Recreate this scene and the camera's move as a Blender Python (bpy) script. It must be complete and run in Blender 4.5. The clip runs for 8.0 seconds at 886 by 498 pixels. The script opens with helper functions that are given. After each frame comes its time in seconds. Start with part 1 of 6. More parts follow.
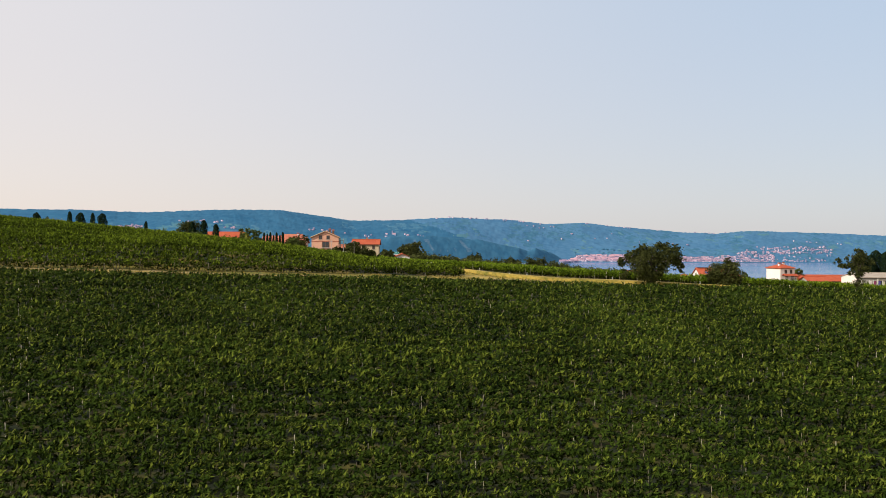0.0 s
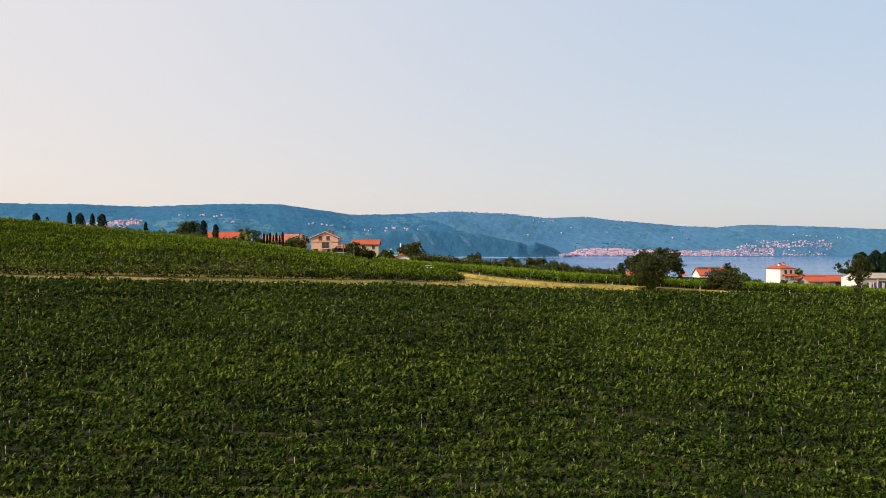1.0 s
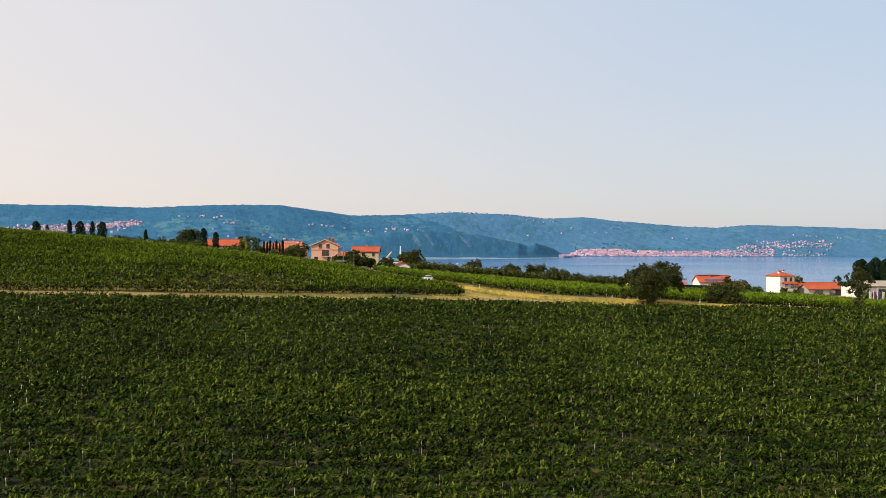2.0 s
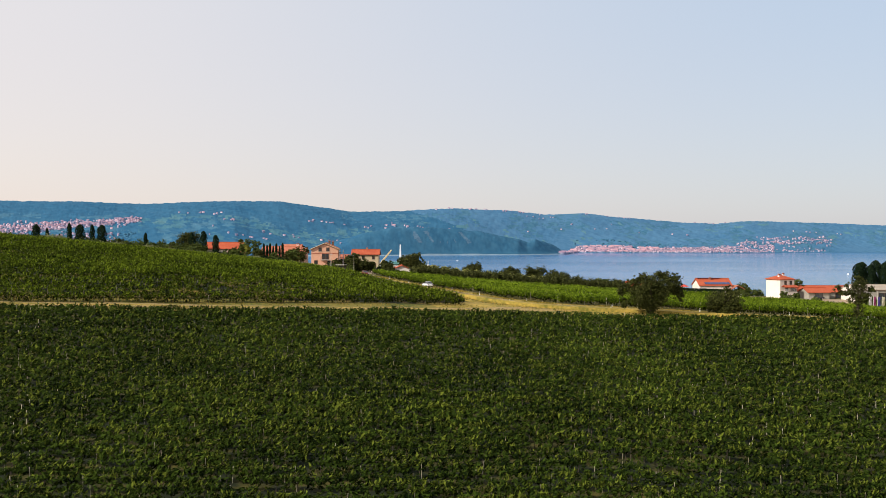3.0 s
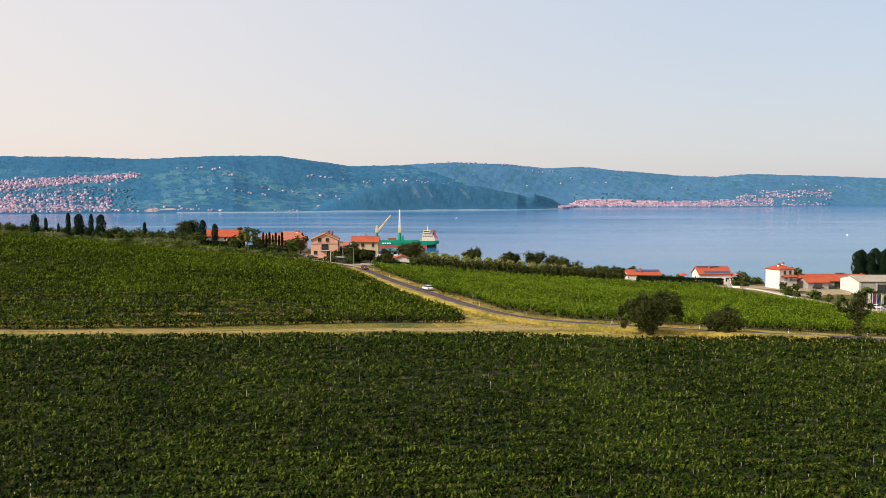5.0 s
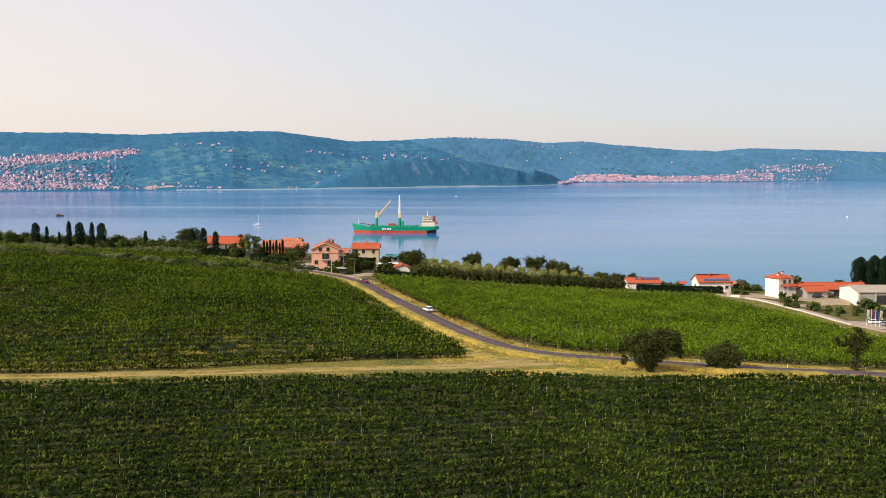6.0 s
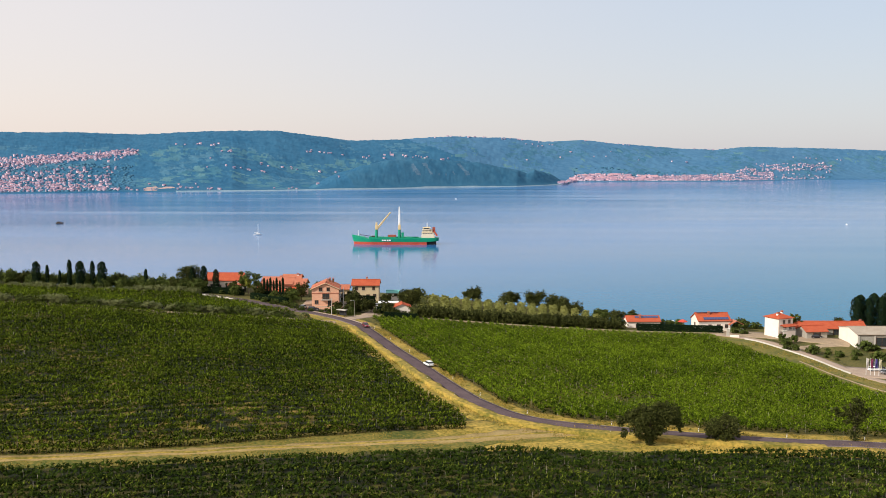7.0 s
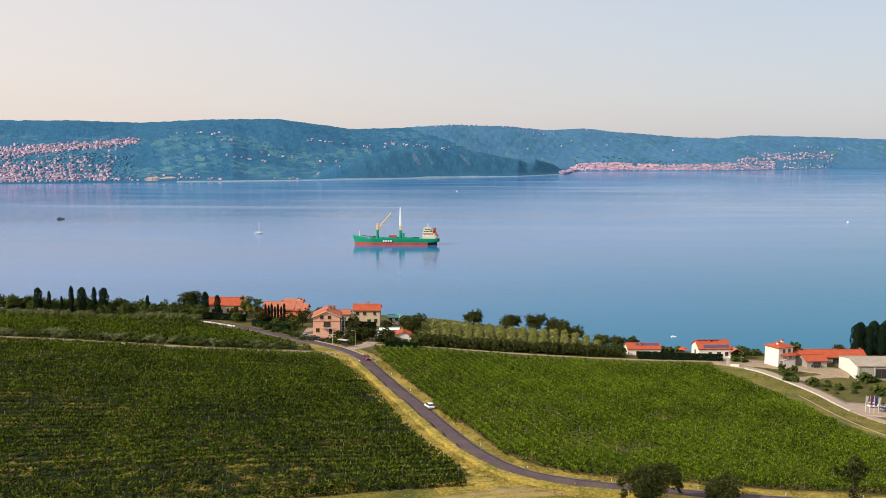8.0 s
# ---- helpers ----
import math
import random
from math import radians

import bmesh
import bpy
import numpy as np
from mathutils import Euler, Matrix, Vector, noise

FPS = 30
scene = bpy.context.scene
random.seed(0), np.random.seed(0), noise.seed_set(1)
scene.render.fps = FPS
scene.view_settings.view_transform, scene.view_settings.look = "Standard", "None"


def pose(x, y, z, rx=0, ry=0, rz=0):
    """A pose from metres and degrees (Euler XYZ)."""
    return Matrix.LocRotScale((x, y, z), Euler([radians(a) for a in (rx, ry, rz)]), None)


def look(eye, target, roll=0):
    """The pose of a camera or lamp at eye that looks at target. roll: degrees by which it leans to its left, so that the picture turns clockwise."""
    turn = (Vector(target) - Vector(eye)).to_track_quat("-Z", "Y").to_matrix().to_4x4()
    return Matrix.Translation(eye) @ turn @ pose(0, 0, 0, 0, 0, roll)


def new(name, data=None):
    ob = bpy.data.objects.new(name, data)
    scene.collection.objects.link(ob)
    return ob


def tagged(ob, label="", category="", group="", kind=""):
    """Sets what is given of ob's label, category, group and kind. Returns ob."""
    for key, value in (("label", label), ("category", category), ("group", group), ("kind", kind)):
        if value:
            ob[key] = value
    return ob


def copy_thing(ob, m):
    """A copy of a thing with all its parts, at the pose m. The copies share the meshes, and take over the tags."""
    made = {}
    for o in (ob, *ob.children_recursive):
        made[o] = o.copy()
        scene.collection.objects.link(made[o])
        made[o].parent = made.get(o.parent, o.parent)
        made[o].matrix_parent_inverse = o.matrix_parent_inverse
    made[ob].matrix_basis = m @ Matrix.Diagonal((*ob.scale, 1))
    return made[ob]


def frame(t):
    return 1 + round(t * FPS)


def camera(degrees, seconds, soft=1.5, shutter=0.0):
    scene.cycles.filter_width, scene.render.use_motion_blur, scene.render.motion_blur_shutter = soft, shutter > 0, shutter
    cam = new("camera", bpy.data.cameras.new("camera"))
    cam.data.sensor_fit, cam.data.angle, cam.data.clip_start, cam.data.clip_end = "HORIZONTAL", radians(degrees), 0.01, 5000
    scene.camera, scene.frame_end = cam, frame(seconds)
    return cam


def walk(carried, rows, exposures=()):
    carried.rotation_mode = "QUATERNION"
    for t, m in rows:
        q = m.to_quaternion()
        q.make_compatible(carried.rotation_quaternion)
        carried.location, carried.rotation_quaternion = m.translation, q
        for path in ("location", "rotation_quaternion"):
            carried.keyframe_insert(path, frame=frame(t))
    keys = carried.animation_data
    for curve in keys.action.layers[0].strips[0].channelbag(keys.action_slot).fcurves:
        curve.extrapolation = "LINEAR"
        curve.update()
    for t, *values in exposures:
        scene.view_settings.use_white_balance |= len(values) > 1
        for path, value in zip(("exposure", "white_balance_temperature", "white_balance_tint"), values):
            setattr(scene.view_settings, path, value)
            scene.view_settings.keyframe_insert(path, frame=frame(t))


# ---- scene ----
# Sea level is z = 0; the camera rises from 33 m to 103 m above it.
cam = camera(47.0, 8.0, soft=0.5)
EYE = 32.94
ROWS = [
    (0.0, 0.0, 0.0, 0.22, -0.0, 0.165, -0.371),
    (0.5, -0.03, 0.03, 1.58, -0.009, -0.205, -0.37),
    (1.0, -0.03, 0.07, 2.86, -0.009, -0.211, -0.327),
    (1.5, -0.03, -0.01, 4.36, -0.008, -0.199, -0.299),
    (3.0, -0.06, 0.09, 8.71, -0.014, -0.476, -0.279),
    (3.5, -0.08, 0.13, 10.84, -0.018, -0.812, -0.259),
    (4.0, -0.17, 0.41, 13.95, -0.048, -1.398, -0.306),
    (4.5, -0.19, 0.73, 18.05, -0.054, -2.205, -0.246),
    (6.0, -0.63, 1.19, 37.17, -0.086, -4.873, -0.151),
    (6.5, -0.69, 1.59, 45.42, -0.096, -4.947, -0.137),
    (7.0, -0.83, 2.22, 53.78, -0.105, -5.176, -0.169),
    (7.5, -0.96, 2.58, 61.96, -0.087, -5.529, -0.244),
    (8.0, -1.05, 3.32, 70.0, -0.049, -6.061, -0.32),
]
walk(cam, [(t, pose(x, y, EYE + z, 90 + pitch, roll, yaw)) for t, x, y, z, yaw, pitch, roll in ROWS],
     ((0.0, 0.71), (1.0, 0.74), (4.5, 0.745), (6.0, 0.82), (6.5, 0.81), (7.0, 0.78), (7.5, 0.75), (8.0, 0.71)))


# ---- light ----
SUN_FROM = Vector((-0.77, -0.47, 0.60)).normalized()
sun = new("sun", bpy.data.lights.new("sun", "SUN"))
sun.data.energy, sun.data.angle, sun.data.color = 2.9, radians(0.5), (1.0, 0.93, 0.82)
sun.matrix_basis = look(SUN_FROM * 300, (0, 0, 0))
world = bpy.data.worlds.new("world")
scene.world = world
world.use_nodes = True
wn = world.node_tree.nodes
sky = wn.new("ShaderNodeTexSky")
sky.sky_type, sky.sun_disc = "NISHITA", False
sky.sun_elevation = math.asin(SUN_FROM.z)
sky.sun_rotation = math.atan2(SUN_FROM.x, SUN_FROM.y)
sky.air_density, sky.dust_density, sky.ozone_density = 1.0, 1.0, 1.5
wn["Background"].inputs["Strength"].default_value = 0.05
wl = world.node_tree.links


def sky_mix(factor, a, b):
    """A colour mix for the sky; a and b are colours or sockets."""
    m = wn.new("ShaderNodeMix")
    m.data_type = "RGBA"
    for name, value in (("Factor", factor), ("A", a), ("B", b)):
        if isinstance(value, bpy.types.NodeSocket):
            wl.new(value, m.inputs[name])
        else:
            m.inputs[name].default_value = value
    return m.outputs["Result"]


# summer haze: whiter and warmer towards the sun, thinner and bluer away from it and higher up
heading = wn.new("ShaderNodeTexCoord")
towards = wn.new("ShaderNodeVectorMath")
towards.operation = "DOT_PRODUCT"
towards.inputs[1].default_value = Vector((SUN_FROM.x, SUN_FROM.y, 0)).normalized()
wl.new(heading.outputs["Generated"], towards.inputs[0])
sunward = wn.new("ShaderNodeMapRange")
sunward.interpolation_type = "SMOOTHSTEP"
sunward.inputs["From Min"].default_value, sunward.inputs["From Max"].default_value = -0.97, 0.0
wl.new(towards.outputs["Value"], sunward.inputs["Value"])
parts = wn.new("ShaderNodeSeparateXYZ")
wl.new(heading.outputs["Generated"], parts.inputs[0])
height = wn.new("ShaderNodeMapRange")
height.inputs["From Min"].default_value, height.inputs["From Max"].default_value = 0.0, 0.27
wl.new(parts.outputs["Z"], height.inputs["Value"])
low_haze = sky_mix(sunward.outputs[0], (9.4, 9.3, 10.1, 1), (14.6, 12.4, 11.6, 1))
high_haze = sky_mix(sunward.outputs[0], (7.9, 9.9, 12.4, 1), (14.6, 13.6, 13.2, 1))
haze = sky_mix(height.outputs[0], low_haze, high_haze)
wl.new(sky_mix(0.6, sky.outputs["Color"], haze), wn["Background"].inputs["Color"])


# ---- materials ----
def mat(name, a, b=None, scale=1.0, rough=0.8, metal=0.0, bump=0.0, bump_scale=8.0, spec=0.3, fine=None, island=0.0, each=0.0, leaf=0.0, low=0.35, high=0.65):
    """Base colour runs from a to b by a large noise, and is broken by a fine one; island / each vary it by leaf or by piece."""
    m = bpy.data.materials.new(name)
    m.use_nodes = True
    n, l = m.node_tree.nodes, m.node_tree.links
    p = n["Principled BSDF"]
    p.inputs["Roughness"].default_value, p.inputs["Metallic"].default_value = rough, metal
    p.inputs["Specular IOR Level"].default_value = spec
    b = b or tuple(min(1, c * 1.25) for c in a)
    geo = n.new("ShaderNodeNewGeometry")
    big = n.new("ShaderNodeTexNoise")
    big.inputs["Scale"].default_value, big.inputs["Detail"].default_value = scale, 4
    l.new(geo.outputs["Position"], big.inputs["Vector"])
    small = n.new("ShaderNodeTexNoise")
    small.inputs["Scale"].default_value, small.inputs["Detail"].default_value = fine or scale * 9, 3
    l.new(geo.outputs["Position"], small.inputs["Vector"])
    mix = n.new("ShaderNodeMath")
    mix.operation = "MULTIPLY_ADD"
    mix.inputs[1].default_value = 0.55
    l.new(small.outputs["Fac"], mix.inputs[0])
    half = n.new("ShaderNodeMath")
    half.operation = "MULTIPLY"
    half.inputs[1].default_value = 0.45
    l.new(big.outputs["Fac"], half.inputs[0])
    l.new(half.outputs[0], mix.inputs[2])
    fac = mix.outputs[0]
    for amount, sock in ((island, geo.outputs["Random Per Island"]), (each, None)):
        if amount:
            if sock is None:
                sock = n.new("ShaderNodeObjectInfo").outputs["Random"]
            add = n.new("ShaderNodeMath")
            add.operation = "MULTIPLY_ADD"
            add.inputs[1].default_value = amount
            l.new(sock, add.inputs[0])
            sub = n.new("ShaderNodeMath")
            sub.operation = "SUBTRACT"
            sub.inputs[1].default_value = amount / 2
            l.new(fac, sub.inputs[0])
            l.new(sub.outputs[0], add.inputs[2])
            fac = add.outputs[0]
    ramp = n.new("ShaderNodeValToRGB")
    ramp.color_ramp.elements[0].position, ramp.color_ramp.elements[1].position = low, high
    ramp.color_ramp.elements[0].color, ramp.color_ramp.elements[1].color = (*a, 1), (*b, 1)
    l.new(fac, ramp.inputs[0])
    l.new(ramp.outputs[0], p.inputs["Base Color"])
    if bump:
        bn = n.new("ShaderNodeTexNoise")
        bn.inputs["Scale"].default_value, bn.inputs["Detail"].default_value = bump_scale, 4
        l.new(geo.outputs["Position"], bn.inputs["Vector"])
        bu = n.new("ShaderNodeBump")
        bu.inputs["Strength"].default_value, bu.inputs["Distance"].default_value = 1.0, bump
        l.new(bn.outputs["Fac"], bu.inputs["Height"])
        l.new(bu.outputs[0], p.inputs["Normal"])
    if leaf:
        tr = n.new("ShaderNodeBsdfTranslucent")
        l.new(ramp.outputs[0], tr.inputs["Color"])
        mx = n.new("ShaderNodeMixShader")
        mx.inputs[0].default_value = leaf
        l.new(p.outputs[0], mx.inputs[1])
        l.new(tr.outputs[0], mx.inputs[2])
        l.new(mx.outputs[0], n["Material Output"].inputs["Surface"])
    return m


M_SOIL = mat("vineyard floor", (0.010, 0.015, 0.003), (0.250, 0.175, 0.034), 0.10, 0.95, bump=0.08, bump_scale=3, fine=0.4, low=0.50, high=0.68)
M_SOIL_N = mat("grassy vineyard floor", (0.008, 0.013, 0.002), (0.100, 0.084, 0.012), 0.12, 0.95, bump=0.08, bump_scale=3, fine=0.5, low=0.46, high=0.70)
M_SOIL_R = mat("dry vineyard floor", (0.030, 0.042, 0.005), (0.25, 0.190, 0.034), 0.12, 0.95, bump=0.08, bump_scale=3, fine=1.5, low=0.40, high=0.66)
M_VERGE = mat("dry grass", (0.120, 0.110, 0.015), (0.42, 0.285, 0.056), 0.13, 0.95, bump=0.08, bump_scale=4, fine=1.2, low=0.38, high=0.62)
M_TUFT = mat("dry grass blades", (0.11, 0.11, 0.016), (0.38, 0.26, 0.06), 0.15, 0.8, spec=0.05, island=0.5, leaf=0.2)
M_BANK = mat("grassy bank", (0.056, 0.074, 0.010), (0.25, 0.182, 0.036), 0.12, 0.95, bump=0.08, bump_scale=4, fine=1.5, low=0.38, high=0.66)
M_MEADOW = mat("rough meadow", (0.034, 0.045, 0.007), (0.135, 0.108, 0.024), 0.1, 0.95, bump=0.06, bump_scale=4, fine=1.4)
M_ASPHALT = mat("asphalt", (0.080, 0.060, 0.065), (0.140, 0.104, 0.106), 0.25, 1.0, bump=0.004, bump_scale=60, fine=3, spec=0.0)
M_DIRT = mat("pale dirt", (0.21, 0.152, 0.052), (0.36, 0.258, 0.104), 0.3, 0.95, bump=0.03, bump_scale=6, fine=2.5)
M_GRAVEL = mat("pale gravel", (0.22, 0.165, 0.105), (0.37, 0.28, 0.185), 0.4, 0.95, bump=0.02, bump_scale=9, fine=3)
M_LANE = mat("worn pale asphalt", (0.29, 0.215, 0.16), (0.42, 0.315, 0.23), 0.3, 0.9, bump=0.005, bump_scale=40, fine=2)
M_LINE = mat("worn road paint", (0.20, 0.17, 0.17), (0.48, 0.43, 0.40), 1.5, 0.7)
M_VINE = mat("vine leaves", (0.004, 0.010, 0.002), (0.042, 0.068, 0.008), 0.05, 0.75, spec=0.03, fine=0.5, island=0.36, leaf=0.14, low=0.28, high=0.68)
# young shoots are paler; their colours also hold sunlight painted on row tops
M_SUNTIP = mat("young front vine shoots, sun painted in", (0.010, 0.017, 0.002), (0.124, 0.154, 0.018), 0.05, 0.75, spec=0.04, fine=0.5, island=0.6, leaf=0.20, low=0.33, high=0.72)
M_VINE_L = mat("dark vine leaves", (0.006, 0.012, 0.002), (0.080, 0.112, 0.008), 0.05, 0.75, spec=0.02, fine=0.5, island=0.5, leaf=0.14, low=0.32, high=0.70)
M_SUNTIP_L = mat("young shoots, sun painted in", (0.026, 0.048, 0.003), (0.180, 0.238, 0.016), 0.05, 0.75, spec=0.03, fine=0.5, island=0.6, leaf=0.22, low=0.32, high=0.72)
M_VINE_R = mat("bright vine leaves", (0.012, 0.026, 0.002), (0.110, 0.160, 0.009), 0.05, 0.75, spec=0.02, fine=0.5, island=0.5, leaf=0.14, low=0.32, high=0.70)
M_SUNTIP_R = mat("bright young shoots, sun painted in", (0.034, 0.064, 0.003), (0.190, 0.262, 0.016), 0.05, 0.75, spec=0.03, fine=0.5, island=0.56, leaf=0.22, low=0.30, high=0.72)
# near-black green that stands in for shade inside the vine rows
M_SHADELEAF = mat("shade-dark leaves low on the vines", (0.004, 0.008, 0.001), (0.026, 0.034, 0.004), 0.05, 0.8, spec=0.0, fine=0.5, island=0.36)
M_POST = mat("weathered post", (0.18, 0.16, 0.10), (0.42, 0.38, 0.28), 1.0, 0.85, each=0.6, island=0.6)
M_BARK = mat("bark", (0.035, 0.026, 0.018), (0.09, 0.07, 0.05), 2.0, 0.95, bump=0.03, bump_scale=9)
M_OAK = mat("dark leaves", (0.012, 0.018, 0.004), (0.092, 0.100, 0.026), 0.3, 0.7, spec=0.06, island=0.5, leaf=0.25, low=0.2, high=0.8)
M_CYPRESS = mat("cypress leaves", (0.004, 0.011, 0.006), (0.017, 0.031, 0.012), 0.4, 0.8, spec=0.03, island=0.5, leaf=0.08, low=0.2, high=0.8)
M_OLIVE = mat("olive leaves", (0.105, 0.118, 0.022), (0.32, 0.315, 0.080), 0.3, 0.6, island=0.35, leaf=0.2, low=0.2, high=0.8)
M_SHRUB = mat("grey-green shrub leaves", (0.088, 0.102, 0.030), (0.180, 0.190, 0.062), 0.3, 0.65, island=0.25, leaf=0.2, low=0.2, high=0.8)
M_BUSH = mat("bush leaves", (0.026, 0.044, 0.008), (0.120, 0.146, 0.032), 0.3, 0.7, spec=0.08, island=0.4, leaf=0.2, low=0.2, high=0.8)
M_YELLOWLEAF = mat("yellow-green leaves", (0.13, 0.15, 0.01), (0.30, 0.29, 0.03), 0.5, 0.6, island=0.5, leaf=0.25)
M_PINK = mat("salmon render", (0.58, 0.31, 0.20), (0.68, 0.38, 0.26), 0.5, 0.9, bump=0.004, bump_scale=20)
M_CREAM = mat("cream render", (0.45, 0.35, 0.22), (0.56, 0.44, 0.29), 0.5, 0.9, bump=0.004, bump_scale=20)
M_WHITE = mat("white render", (0.70, 0.61, 0.53), (0.80, 0.72, 0.64), 0.4, 0.9, bump=0.004, bump_scale=20)
M_GREYWALL = mat("grey block wall", (0.26, 0.24, 0.20), (0.38, 0.35, 0.30), 0.4, 0.95, bump=0.01, bump_scale=6)
M_TILE = mat("orange roof tile", (0.32, 0.052, 0.020), (0.44, 0.100, 0.042), 0.6, 0.85, bump=0.03, bump_scale=7, fine=4)
M_TILE_OLD = mat("weathered roof tile", (0.33, 0.095, 0.050), (0.47, 0.175, 0.105), 0.5, 0.9, bump=0.03, bump_scale=7, fine=4)
M_GREYROOF = mat("fibre cement roof", (0.27, 0.22, 0.17), (0.40, 0.34, 0.27), 0.3, 0.9, bump=0.02, bump_scale=5)
M_GLASS = mat("dark window glass", (0.02, 0.025, 0.03), (0.04, 0.045, 0.05), 0.5, 0.08, spec=0.6)
M_FRAME = mat("brown window frame", (0.10, 0.05, 0.03), (0.16, 0.09, 0.05), 3, 0.6)
M_WHITEPAINT = mat("white paint", (0.72, 0.72, 0.70), (0.82, 0.82, 0.80), 0.6, 0.45)
M_CONCRETE = mat("concrete", (0.38, 0.35, 0.30), (0.52, 0.48, 0.42), 0.5, 0.9, bump=0.01, bump_scale=8)
M_SOLAR = mat("solar glass", (0.03, 0.045, 0.12), (0.06, 0.08, 0.19), 2, 0.22, spec=0.7)
M_STEEL = mat("galvanised steel", (0.42, 0.42, 0.42), (0.55, 0.55, 0.55), 2, 0.45, metal=0.8)
M_DARK = mat("dark timber", (0.03, 0.022, 0.018), (0.07, 0.05, 0.04), 2, 0.85)
M_TYRE = mat("tyre rubber", (0.02, 0.02, 0.02), (0.03, 0.03, 0.03), 2, 0.9)
M_CARWHITE = mat("white car paint", (0.75, 0.75, 0.74), (0.82, 0.82, 0.81), 1, 0.25, spec=0.5)
M_CARRED = mat("dark red car paint", (0.16, 0.012, 0.02), (0.20, 0.018, 0.025), 1, 0.25, spec=0.5)
M_CARGREY = mat("silver car paint", (0.35, 0.36, 0.38), (0.42, 0.43, 0.45), 1, 0.3, metal=0.4)
M_CARDARK = mat("dark car paint", (0.02, 0.022, 0.03), (0.035, 0.036, 0.045), 1, 0.25, spec=0.5)
M_TEALROOF = mat("teal sheet roof", (0.10, 0.33, 0.30), (0.16, 0.42, 0.38), 1, 0.6)
M_HULL = mat("green hull paint", (0.004, 0.235, 0.125), (0.010, 0.29, 0.16), 0.1, 0.45, fine=1.2)
M_BOOT = mat("red hull paint", (0.42, 0.055, 0.03), (0.55, 0.10, 0.06), 0.15, 0.6, fine=1.2)
M_CRANE = mat("ochre crane paint", (0.58, 0.42, 0.20), (0.70, 0.54, 0.30), 0.3, 0.5)
M_SHIPCREAM = mat("cream ship paint", (0.60, 0.52, 0.38), (0.72, 0.64, 0.49), 0.4, 0.5)
M_RUST = mat("rust red paint", (0.25, 0.05, 0.03), (0.34, 0.09, 0.06), 0.5, 0.7)
# far-shore colours hold painted blue haze, paler on the farther wood
M_FOREST = mat("haze-tinted wooded slope", (0.014, 0.080, 0.166), (0.036, 0.124, 0.216), 0.006, 0.95, spec=0.05, fine=0.05, island=0.25, low=0.32, high=0.68)
M_HAZE_WOOD = mat("paler haze-tinted wood", (0.038, 0.124, 0.232), (0.068, 0.168, 0.280), 0.006, 0.95, spec=0.05, fine=0.05, island=0.2)
M_GROVE = mat("haze-tinted open slope", (0.036, 0.122, 0.205), (0.070, 0.170, 0.248), 0.008, 0.95, spec=0.05, fine=0.06)
M_FARM = mat("haze-tinted farmland", (0.038, 0.130, 0.202), (0.070, 0.174, 0.228), 0.006, 0.95, spec=0.05, fine=0.03)
M_HEAD = mat("haze-tinted headland wood", (0.016, 0.082, 0.162), (0.040, 0.126, 0.206), 0.01, 0.95, spec=0.05, fine=0.05, island=0.25, low=0.3, high=0.7)
M_CLIFF = mat("haze-tinted pale marl cliff", (0.045, 0.112, 0.182), (0.098, 0.172, 0.245), 0.03, 0.95, spec=0.05, fine=0.12)
# wall and roof colours are muted and blued in place of haze
M_TOWN = mat("haze-tinted house walls", (0.18, 0.21, 0.33), (0.76, 0.60, 0.68), 0.01, 0.9, spec=0.1, island=1.0, low=0.22, high=0.98)
M_TOWNROOF = mat("haze-tinted roofs", (0.25, 0.18, 0.26), (0.50, 0.29, 0.33), 0.01, 0.9, spec=0.1, island=0.9, low=0.1, high=0.9)
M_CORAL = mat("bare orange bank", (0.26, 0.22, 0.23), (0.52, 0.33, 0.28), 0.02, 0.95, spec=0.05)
M_FIELD = mat("haze-tinted mown fields", (0.056, 0.158, 0.212), (0.100, 0.206, 0.244), 0.01, 0.95, spec=0.05, fine=0.05)
M_BEACH = mat("haze-tinted pale shore wall", (0.14, 0.22, 0.29), (0.24, 0.32, 0.38), 0.02, 0.95, spec=0.05)
M_PARASOL = mat("red cloth", (0.46, 0.05, 0.03), (0.58, 0.08, 0.05), 1.5, 0.85)


